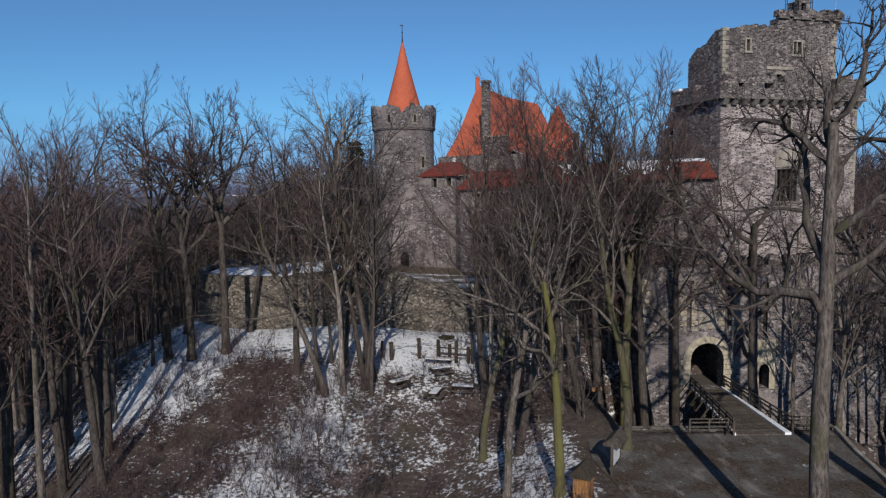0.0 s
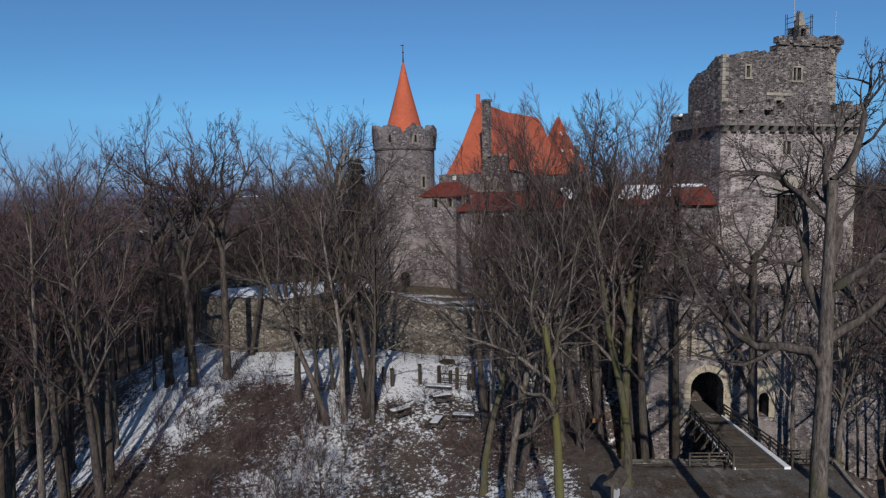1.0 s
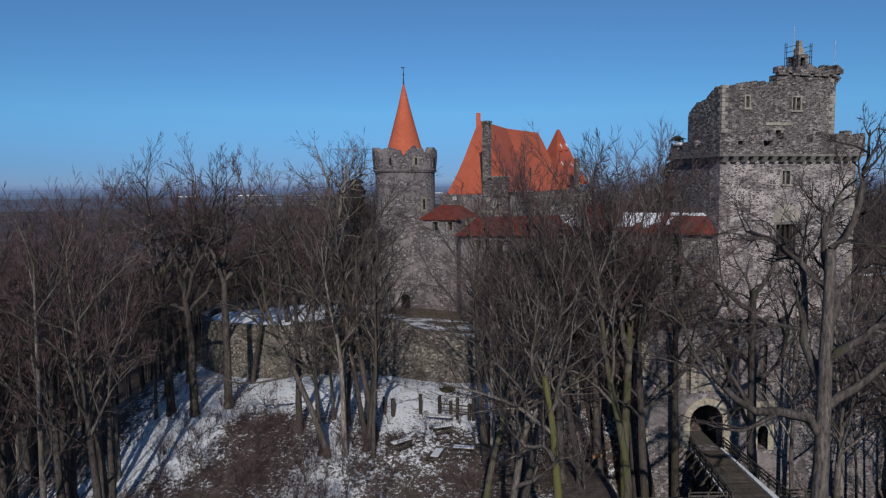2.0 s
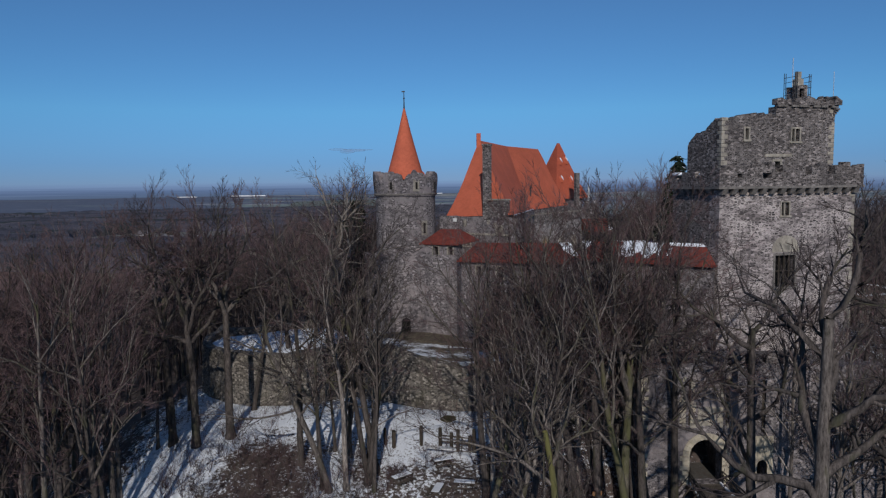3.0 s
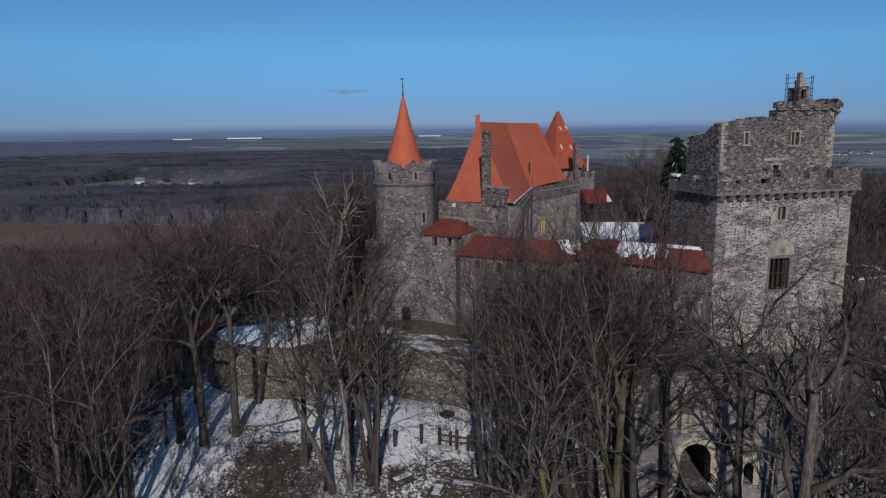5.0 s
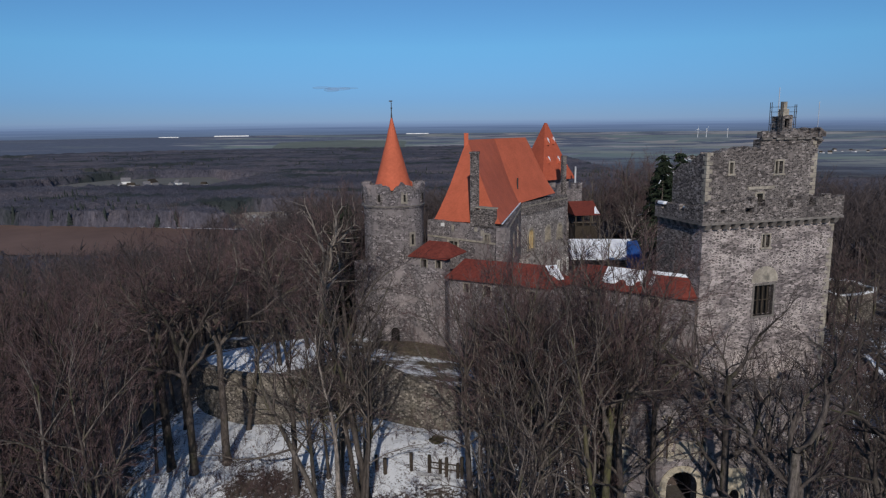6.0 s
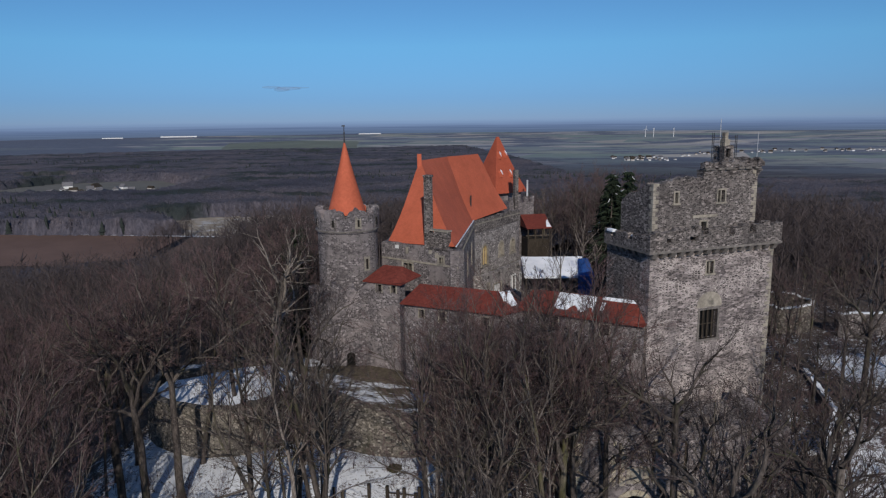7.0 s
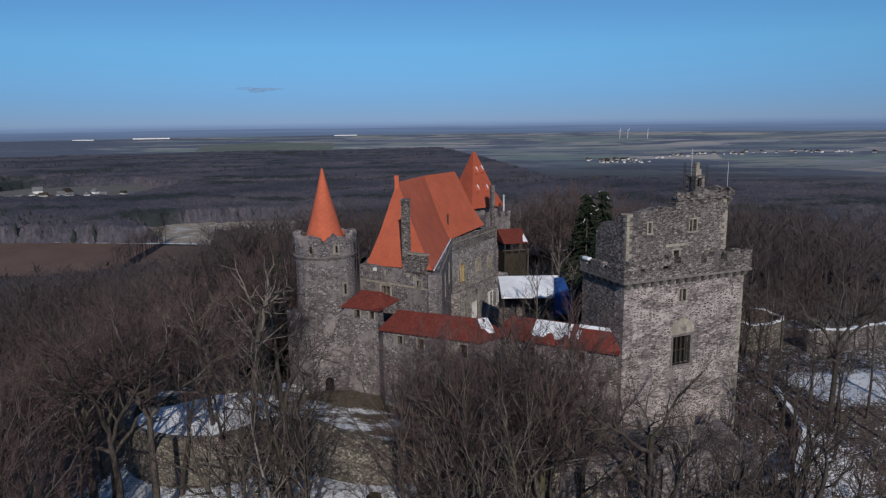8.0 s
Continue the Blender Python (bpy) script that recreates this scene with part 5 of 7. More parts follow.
        for k, a in enumerate(hs[i]):
            stone_window(lo, *a, 0.0, mullion=k > 1, frame_mat=WHITE if k > 1 else ASHLAR, w=0.26, m=mm, sill=k > 1)
            # pale boards in the doorway; the others get a sheet of painted shade
            bm = bmesh.new()
            box(bm, a[0], a[1], 0.3, 0.36, a[2], a[3], mm)
            part("pane", bm, WHITE if k == 1 else INTERIOR_SHADE, lo, "pale boarded doorway" if k == 1 else "")
    bm = bmesh.new()
    q = [Vector(p) for p in pts]
    prism(bm, [tuple(p) for p in (q[0], q[1] - o * 0.35, q[2] - o * 0.35, q[3])], 2, 11.8)
    part("terrace_floor", bm, MOSSY_FLOOR, lo)
    for k in range(5):
        u = 2.0 + k * 4.0
        bm = bmesh.new()
        box(bm, u, u + 0.35, -0.25, 0.0, 11.7, 12.1, seg(pts[1], pts[2])[0])
        part("beam_end", bm, STONE_DARK, lo)


build_hall()


def build_stair_tower():
    t = thing("stair_tower", "square stone tower with a steep hipped orange roof and tiny dormers", "castle tower", (26.5, 159.8, 0), 32)
    bm = bmesh.new()
    prism(bm, [(-3.8, -3.8), (3.8, -3.8), (3.8, 3.8), (-3.8, 3.8)], 3, 23.1)
    part("shaft", bm, STONE_GREY, t)
    bm = bmesh.new()
    eave = [(-4.9, -4.8, 23.0), (0, -5.0, 23.0), (4.9, -4.8, 23.0), (4.9, 4.8, 23.0), (-4.9, 4.8, 23.0)]
    loft_roof(bm, eave, [(-0.3, 0, 35.5), (0, 0, 35.5), (0.3, 0, 35.5), (0.3, 0.2, 35.5), (-0.3, 0.2, 35.5)], 24.8, 35.5, 0.35)
    r = part("roof", bm, TILE_DEEP, t, "steep orange-red tiled spire roof")
    for x, z in ((-1.9, 26.6), (0.9, 26.5), (-1.1, 30.6), (0.6, 30.8)):
        y = -4.8 * (1 - (z - 23.0) / 13.0) * 0.9
        bm = bmesh.new()
        prism(bm, [(x - 0.45, y + 0.6), (x, y - 0.7), (x + 0.45, y + 0.6)], z, [z + 1.5, z + 0.5, z + 1.5])
        part("dormer", bm, TILE, r)
        bm = bmesh.new()
        prism(bm, [(x + 0.05, y - 0.75), (x + 0.32, y - 0.2), (x + 0.5, y + 0.5), (x + 0.2, y + 0.3)], z + 0.5, [z + 0.62, z + 1.2, z + 1.66, z + 1.62])
        part("dormer_snow", bm, SNOW, r)
    annex = thing("corner_turret", "small crenellated grey stone turret beside the hall", "castle tower", (29.0, 153.4, 0), 24)
    bm = bmesh.new()
    prism(bm, [(-3.2, -3), (3.4, -3), (3.4, 4), (-3.2, 4)], 3, 21.3)
    part("shaft", bm, STONE_GREY, annex)
    for x in (-3.0, -1.0, 1.0, 2.8):
        bm = bmesh.new()
        box(bm, x - 0.1, x + 0.9 if x < 2 else x + 0.7, -3.1, -2.3, 21.3, 22.6, bevel=0.08)
        part("merlon", bm, STONE_GREY, annex)
    bm = bmesh.new()
    box(bm, -2.0, -1.1, -3.5, -2.7, 19.0, 28.6)
    part("chimney", bm, STONE_DARK, annex, "sooty tall chimney stack")
    bm = bmesh.new()
    lathe(bm, [(0.2, 21.3), (0.2, 26.0)], 10, (2.9, -1.2))
    part("flue", bm, ZINC, annex, "shiny white steel flue")


build_stair_tower()


def build_gallery():
    g = thing("timber_gallery", "open timber gallery with a small dark red roof", "gallery", (33.1, 147.0, -0.7), 5)
    bm = bmesh.new()
    box(bm, -2.9, 2.9, -1.0, 3.5, 3, 14.6)
    part("wall", bm, WOOD_DARK, g)
    for x in (-2.8, -0.95, 0.95, 2.8):
        bm = bmesh.new()
        beam(bm, (x, -1.0, 14.6), (x, -1.0, 17.0), 0.3)
        part("post", bm, WOOD_DARK, g)
    bm = bmesh.new()
    beam(bm, (-3.4, -1.05, 15.4), (3.4, -1.05, 15.4), 0.18)
    part("rail", bm, WOOD, g)
    bm = bmesh.new()
    prism(bm, [(-3.3, -1.6), (3.3, -1.6), (3.3, 3.6), (-3.3, 3.6)], 16.9, [17.0, 17.0, 19.4, 19.4])
    part("roof", bm, TILE_OLD, g)
    g.scale = (0.85, 1.0, 1.0)
    bm = bmesh.new()
    prism(bm, [(1.9, -1.2), (3.1, -1.4), (3.1, 1.5), (2.5, 0.6)], 17.2, [17.3, 17.25, 18.5, 18.1])
    part("snow_patch", bm, SNOW, g)


build_gallery()


def build_shed():
    s = thing("lean_to_shed", "long courtyard shed with a snow-covered roof and dark open front", "shed", (27.2, 106.0, 0), -6)
    bm = bmesh.new()
    prism(bm, [(-5.6, -3.2), (4.4, -3.2), (4.4, 3.0), (-5.6, 3.0)], 15.2, [15.5, 15.5, 17.4, 17.4])
    part("roof", bm, SNOW, s, "roof under smooth snow")
    for x in (-5.3, -2.2, 1.2, 4.2):
        bm = bmesh.new()
        beam(bm, (x, -3.0, 5.0), (x, -3.0, 15.3), 0.25)
        part("post", bm, WOOD_DARK, s)
    bm = bmesh.new()
    box(bm, -5.5, 4.3, 2.3, 2.9, 5, 15.2)
    part("back_wall", bm, STONE_DARK, s)
    bm = bmesh.new()
    prism(bm, [(2.6, -3.5), (5.2, -3.4), (5.0, 1.8), (3.4, 1.6)], 15.5, [15.7, 15.4, 17.4, 17.3])
    prism(bm, [(2.6, -3.55), (5.2, -3.45), (5.2, -3.35), (2.6, -3.45)], 12.6, [15.7, 15.4, 15.4, 15.7])
    part("tarpaulin", bm, BLUE, s, "blue tarpaulin over the shed's end")


build_shed()


# ---------------------------------------------------------------- outer ward: terrace and its retaining wall
def patchy_snow(name, lo, hi):
    m, nt, b = material(name, 0.9)
    v = coords(nt, (1, 1, 1), True)
    leaf = ramp(nt, noise_fac(nt, v, 2.3, 8.0, 0.7), [(0.3, (0.05, 0.04, 0.03)), (0.7, (0.17, 0.14, 0.10))])
    along = nt.nodes.new("ShaderNodeMapping")
    along.inputs["Rotation"].default_value = (0, 0, radians(26))
    nt.links.new(v, along.inputs[0])
    squash = nt.nodes.new("ShaderNodeMapping")
    squash.inputs["Scale"].default_value = (0.45, 1.0, 1.0)
    nt.links.new(along.outputs[0], squash.inputs[0])
    f = noise_fac(nt, squash.outputs[0], 0.42, 10.0, 0.78)
    col = mix(nt, ramp(nt, f, [(lo, (0, 0, 0)), (hi, (1, 1, 1))]), leaf, (0.8, 0.83, 0.88))
    nt.links.new(col, b.inputs["Base Color"])
    bump(nt, b, f, 0.7, 0.2)
    return m


PATCHY = patchy_snow("patchy_snow", 0.47, 0.56)
bm = bmesh.new()
prism(bm, [(-28.4, 82.0), (-27.0, 79.6), (-24.9, 77.6), (-21.0, 75.6), (-17.4, 75.4), (-13.4, 77.2), (-9.5, 79.4), (-6.4, 78.2), (-3.6, 76.6), (-1.2, 75.0), (1.3, 74.0), (4.2, 74.2), (9.0, 73.0), (13.0, 70.5), (17.6, 66.5),
           (26.0, 67.6), (15, 75.8), (12.8, 74.9), (2.2, 83.2), (3.2, 85.1), (-2.6, 88.7), (-7.2, 88.9), (-10.4, 93.0), (-18, 96.0), (-27.5, 92.0)], -6, 7.35)
whole("terrace", bm, PATCHY, "outer ward terrace under patchy snow below the curtain wall", "terrace", kind="structure")
bm = bmesh.new()
prism(bm, [(-27.9, 82.2), (-26.4, 79.8), (-24.2, 77.9), (-20.8, 76.1), (-18.0, 75.9), (-15.2, 76.8), (-13.2, 78.4), (-11.9, 81.0), (-12.2, 85.0), (-14.6, 87.8), (-19.4, 87.2), (-24.0, 84.9), (-27.4, 84.4)], 7.2,
      [7.95, 7.75, 7.7, 7.75, 7.8, 7.7, 7.7, 7.8, 8.1, 8.5, 8.4, 8.3, 8.1])
whole("snow_bank", bm, patchy_snow("bastion_snow", 0.33, 0.42), "snow with brown patches on top of the bastion", "snow", kind="structure")
bm = bmesh.new()
ribbon_wall(bm, [(-28.9, 90.0, 8.6), (-29.3, 84.0, 8.4), (-28.6, 80.8, 8.2), (-27.0, 78.4, 8.15), (-24.6, 76.5, 8.2), (-21.2, 74.8, 8.2), (-17.4, 74.6, 8.3), (-14.6, 75.5, 8.4), (-12.6, 76.9, 8.6), (-9.6, 78.4, 8.7)], 0.95, -6, 8.8, 51, 0.22, batter=0.7)
whole("wall_bastion", bm, STONE_OUTER, "broad rubble bastion wall with worn mossy top", "castle wall", kind="structure")
bm = bmesh.new()
ribbon_wall(bm, [(-9.6, 78.4, 8.6), (-6.6, 77.2, 8.3), (-3.9, 75.6, 7.8), (-1.5, 74.1, 7.35), (1.2, 73.1, 6.95), (4.0, 73.2, 6.7), (6.5, 74.0, 6.7), (9.5, 72.4, 6.8), (13.0, 69.8, 7.2), (17.2, 66.0, 7.6)], 0.8, -6, 7.2, 52, 0.2, batter=2.6)
whole("wall_terrace", bm, STONE_OUTER, "battered rubble retaining wall, tan and mossy", "castle wall", kind="structure")
bm = bmesh.new()
ribbon_wall(bm, [(-27.6, 84.9, 9.0), (-23.9, 85.6, 9.0), (-19.5, 88.0, 9.1), (-14.9, 88.8, 9.1), (-11.4, 89.4, 9.2)], 0.7, 5, 9.0, 53, 0.3)
whole("wall_inner", bm, STONE_OUTER, "low rubble wall behind the bastion", "wall", kind="structure")
for k, pts in enumerate(([(38.0, 61.0), (45, 63), (52, 72), (57, 86)], [(64.5 + 5.2 * math.cos(a), 106 + 5.2 * math.sin(a)) for a in [-2.9 + 0.42 * i for i in range(14)]], [(69.8, 98.4), (75, 97.6), (84, 99.5), (96, 102)])):
    bm = bmesh.new()
    zt = (5.5, 9.6, 9.1)[k]
    ribbon_wall(bm, pts, 0.9, -6, zt, 55 + k, 0.4)
    whole("wall_ruin", bm, STONE_OUTER if k == 1 else STONE_DARK, "round stump of a ruined rubble tower" if k == 1 else "ruined low rubble wall among the trees", "wall", kind="structure")
    bm = bmesh.new()
    ribbon_wall(bm, [(x + 0.1, y + 0.1) for x, y in pts], 0.6, zt - 0.3, zt + 0.14, 55 + k, 0.4)
    whole("snow_coping", bm, SNOW, "snow lying along the ruined wall", "snow", kind="structure")
bm = bmesh.new()
prism(bm, [(13.4, 73.2), (9, 75.2), (4.8, 79.2), (0.6, 82.0), (-3.4, 84.6), (-7.0, 86.2), (-7.0, 88.8), (-2.6, 88.6), (3.1, 85.0), (2.3, 83.1), (12.7, 74.9)], 7.0, [7.42] * 6 + [7.62] * 5)
whole("grass_strip", bm, patchy_snow("dry_grass", 0.66, 0.72), "brown dry grass along the foot of the wall", "grass", kind="structure")
# mossy mound at the foot of the terrace wall
bm = bmesh.new()
lathe(bm, [(1.6, 1.7), (1.35, 2.1), (0.8, 2.45), (0.2, 2.55)], 14, (0.3, 70.3), wob=0.15)
whole("mossy_mound", bm, speckled("moss", (0.035, 0.032, 0.016), (0.10, 0.09, 0.045), 3.0, second=(0.06, 0.045, 0.03)), "low mossy earth mound below the wall", "mound")


# ---------------------------------------------------------------- trees
class Wood:
    """Gathers tubes into one mesh."""

    def __init__(self):
        self.v, self.f, self.m = [], [], []

    def tube(self, pts, radii, n, slot=0):
        base = len(self.v)
        for k, (p, r) in enumerate(zip(pts, radii)):
            d = (pts[min(k + 1, len(pts) - 1)] - pts[max(k - 1, 0)]).normalized()
            a = d.orthogonal().normalized()
            b = d.cross(a)
            for i in range(n):
                t = 6.28318 * i / n
                self.v.append(tuple(p + a * (r * math.cos(t)) + b * (r * math.sin(t))))
        for k in range(len(pts) - 1):
            o = base + k * n
            for i in range(n):
                j = (i + 1) % n
                self.f.append((o + i, o + j, o + n + j, o + n + i))
                self.m.append(slot)

    def blade(self, p, q, w, slot=1):
        o = len(self.v)
        self.v += [tuple(p + w), tuple(p - w), tuple(q)]
        self.f.append((o, o + 1, o + 2))
        self.m.append(slot)

    def mesh(self, name, *mats):
        me = bpy.data.meshes.new(name)
        me.from_pydata(self.v, [], self.f)
        for mat in mats:
            me.materials.append(mat)
        me.polygons.foreach_set("material_index", self.m)
        me.polygons.foreach_set("use_smooth", [True] * len(self.f))
        return me


def grow(rng, wood, p, d, length, r, level, spec):
    """One limb with all that grows from it. Each row of spec: (children, spread, length ratio, segments, sides)."""
    rows = spec["rows"]
    kids, spread, ratio, segs, sides = rows[level]
    if level == len(rows) - 1:                       # a last fine twig: one slender blade
        side = d.orthogonal().normalized()
        side.rotate(Matrix.Rotation(rng.uniform(0, 3.14), 3, d))
        wood[1].blade(p, p + d * length + Vector((0, 0, 0.1 * length)), side * 0.0105)
        return
    wob = (spec["wobble"], spec["crook"], spec["crook"] * 0.9, 0.1, 0.1)[level]
    up = spec["up"][level]
    pts, radii, dirs = [p.copy()], [r], [d.copy()]
    for k in range(segs):
        d = (d + Vector((rng.gauss(0, wob), rng.gauss(0, wob), rng.gauss(0, wob) + up))).normalized()
        p = p + d * (length / segs)
        pts.append(p.copy())
        dirs.append(d.copy())
        f = (k + 1) / segs
        radii.append(r * (1 - spec["taper"] * f ** 1.2) if level == 0 else max(0.008, r * (1 - 0.82 * f)))
    (wood[1] if level else wood[0]).tube(pts, radii, sides, 1 if level > 2 else 0)
    start = spec["start"] if level == 0 else 0.22
    fine = level >= len(rows) - 2
    for i in range(kids):
        f = start + (1.0 - start) * (i + rng.random()) / kids
        if level and i >= kids - 2:                  # the tip ends in a fan
            f = rng.uniform(0.93, 1.0)
        x = f * segs
        k = min(int(x), segs - 1)
        q = pts[k].lerp(pts[k + 1], x - k)
        a = rng.uniform(0, 6.28318) if level else i * 2.4 + rng.uniform(-0.5, 0.5)
        s = radians(spread * rng.uniform(0.6, 1.25)) * (1.15 - 0.45 * f if level == 0 else 1.15 - 0.5 * f)
        side = dirs[k].orthogonal().normalized()
        side.rotate(Matrix.Rotation(a, 3, dirs[k]))
        nd = dirs[k] * math.cos(s) + side * math.sin(s)
        ln = length * ratio * rng.uniform(0.65, 1.15) * (1.15 - spec["dome"] * f if level == 0 else 1.05 - (0.1 if fine else 0.35) * f)
        rr = max(0.012, min(radii[k] * 0.75, r * spec["slim"]))
        grow(rng, wood, q, nd.normalized(), ln, rr, level + 1, spec)


def habit(rows, start=0.35, taper=0.78, up=(0.02, 0.05, 0.06, 0.06, 0.06), dome=0.6, wobble=0.03, crook=0.15, slim=0.55):
    return {"rows": rows + [(0, 0, 0, 1, 3)], "start": start, "taper": taper, "up": up, "dome": dome, "wobble": wobble, "crook": crook, "slim": slim}


def tree_meshes(seed, tall, girth, spec, mats, lean=(0, 0)):
    rng = random.Random(seed)
    wood = (Wood(), Wood())
    # flared foot
    wood[0].tube([Vector((0, 0, -1.2)), Vector((0, 0, 0.0)), Vector((lean[0] * 0.6, lean[1] * 0.6, 0.7))], [girth * 1.5, girth * 1.35, girth * 1.02], 8)
    grow(rng, wood, Vector((lean[0] * 0.4, lean[1] * 0.4, 0.4)), Vector((lean[0], lean[1], 1)).normalized(), tall, girth, 0, spec)
    top = max(v[2] for v in wood[1].v)
    return wood[0].mesh("trunk", mats[0]), wood[1].mesh("crown", mats[2] if len(mats) > 2 else BARK, mats[1]), top


# habits of growth
ROUND = habit([(11, 50, 0.46, 7, 7), (7, 42, 0.50, 4, 4), (5, 36, 0.52, 1, 3), (7, 30, 0.66, 1, 3)], 0.36, dome=0.5, slim=0.42)
DENSE = habit([(13, 48, 0.44, 7, 7), (8, 42, 0.50, 4, 4), (6, 38, 0.52, 1, 3), (9, 32, 0.64, 1, 3)], 0.34, dome=0.42, slim=0.34)
VASE = habit([(6, 50, 0.92, 6, 9), (8, 44, 0.46, 8, 6), (7, 40, 0.48, 4, 4), (5, 34, 0.50, 1, 3), (5, 28, 0.66, 1, 3)], 0.70, 0.42, (0.02, 0.04, 0.05, 0.06, 0.06), 0.25, crook=0.19)
UPRIGHT = habit([(13, 44, 0.36, 9, 7), (6, 44, 0.46, 5, 4), (4, 40, 0.50, 1, 3), (4, 32, 0.62, 1, 3)], 0.36, 0.86, (0.02, 0.07, 0.06, 0.06, 0.06), 0.55, 0.05, 0.15, 0.44)
FORK = habit([(6, 46, 0.72, 7, 9), (7, 46, 0.44, 7, 6), (6, 42, 0.48, 3, 4), (4, 34, 0.5, 1, 3), (3, 28, 0.66, 1, 3)], 0.55, 0.5, (0.02, 0.05, 0.05, 0.06, 0.06), 0.3, 0.05, 0.18)
BARE = habit([(8, 58, 0.62, 8, 9), (8, 50, 0.46, 8, 6), (5, 46, 0.48, 4, 4), (3, 36, 0.5, 1, 3), (2, 28, 0.66, 1, 3)], 0.42, 0.5, (0.02, 0.03, 0.03, 0.05, 0.06), 0.3, 0.05, 0.19, 0.45)
OLD = habit([(7, 44, 0.58, 8, 10), (8, 48, 0.44, 8, 6), (5, 44, 0.48, 4, 4), (4, 36, 0.5, 1, 3), (3, 28, 0.66, 1, 3)], 0.52, 0.5, (0.01, 0.05, 0.04, 0.05, 0.06), wobble=0.03, crook=0.27)
THIN = habit([(11, 46, 0.40, 6, 6), (6, 42, 0.5, 3, 4), (5, 34, 0.55, 1, 3), (5, 28, 0.7, 1, 3)], 0.36, slim=0.42)
POLE = habit([(10, 38, 0.32, 6, 5), (6, 40, 0.5, 3, 3), (4, 32, 0.62, 1, 3), (4, 28, 0.75, 1, 3)], 0.3)
BUSH = habit([(13, 50, 0.62, 4, 4), (6, 44, 0.5, 3, 3), (5, 36, 0.62, 1, 3), (5, 30, 0.75, 1, 3)], 0.04)
THICKET = habit([(11, 30, 0.80, 3, 4), (6, 38, 0.42, 5, 4), (5, 36, 0.5, 1, 3), (4, 28, 0.75, 1, 3)], 0.01, 0.8, (0.02, 0.05, 0.06, 0.06, 0.06), 0.2, 0.06, 0.14)

KINDS = {
    "bush_a": tree_meshes(71, 4.2, 0.05, BUSH, (BARK, TWIG_RED)),
    "bush_b": tree_meshes(72, 5.0, 0.06, BUSH, (BARK, TWIG), (0.1, 0.05)),
    "thicket_a": tree_meshes(73, 6.5, 0.09, THICKET, (BARK, TWIG_RED)),
    "thicket_b": tree_meshes(74, 7.0, 0.10, THICKET, (BARK_DARK, TWIG), (0.1, 0.0)),
    "round_a": tree_meshes(11, 19, 0.34, ROUND, (BARK_DARK, TWIG_RED, BARK_DARK)),
    "round_b": tree_meshes(12, 21, 0.36, ROUND, (BARK_DARK, TWIG_RED, BARK_DARK)),
    "round_c": tree_meshes(13, 18, 0.32, ROUND, (BARK_DARK, TWIG_RED, BARK), (0.05, 0.02)),
    "dense_a": tree_meshes(17, 19, 0.32, DENSE, (BARK_DARK, TWIG_RED, BARK)),
    "dense_b": tree_meshes(18, 20, 0.34, DENSE, (BARK_DARK, TWIG_RED, BARK), (0.04, 0.02)),
    "vase_a": tree_meshes(15, 13, 0.40, VASE, (BARK_DARK, TWIG, BARK_DARK)),
    "vase_b": tree_meshes(16, 12, 0.36, VASE, (BARK_DARK, TWIG_RED, BARK), (0.04, 0.0)),
    "upright_a": tree_meshes(21, 20, 0.30, UPRIGHT, (BARK, TWIG_RED, BARK)),
    "upright_b": tree_meshes(22, 19, 0.27, UPRIGHT, (BARK_PALE, TWIG_RED, BARK), (-0.06, 0.0)),
    "upright_c": tree_meshes(23, 21, 0.32, UPRIGHT, (BARK_DARK, TWIG), (0.04, -0.03)),
    "mossy_a": tree_meshes(24, 19, 0.30, UPRIGHT, (BARK_MOSS, TWIG), (0.03, 0.0)),
    "mossy_b": tree_meshes(14, 12, 0.33, VASE, (BARK_MOSS, TWIG), (0.03, 0.0)),
    "fork_a": tree_meshes(31, 15, 0.34, FORK, (BARK_LICHEN, TWIG)),
    "fork_b": tree_meshes(32, 13, 0.30, FORK, (BARK, TWIG, BARK), (0.05, 0.0)),
    "pale_a": tree_meshes(35, 14, 0.42, BARE, (BARK, TWIG, BARK_SUN)),
    "crook_a": tree_meshes(36, 13, 0.36, BARE, (BARK_DARK, TWIG, BARK_DARK), (0.06, 0.0)),
    "lean_a": tree_meshes(37, 14, 0.28, BARE, (BARK, TWIG, BARK), (-0.24, 0.0)),
    "lean_b": tree_meshes(38, 14, 0.27, UPRIGHT, (BARK_DARK, TWIG, BARK_DARK), (0.2, 0.05)),
    "big_a": tree_meshes(41, 15, 0.36, OLD, (BARK, TWIG, BARK_DARK)),
    "thin_a": tree_meshes(51, 18, 0.22, THIN, (BARK_DARK, TWIG)),
    "thin_b": tree_meshes(52, 20, 0.25, THIN, (BARK, TWIG_RED)),
    "thin_c": tree_meshes(53, 17, 0.20, THIN, (BARK, TWIG, BARK_PALE), (0.07, 0.03)),
    "pole_a": tree_meshes(61, 16, 0.13, POLE, (BARK, TWIG_RED)),
    "pole_b": tree_meshes(62, 14, 0.11, POLE, (BARK_PALE, TWIG, BARK_PALE), (0.06, -0.03)),
}
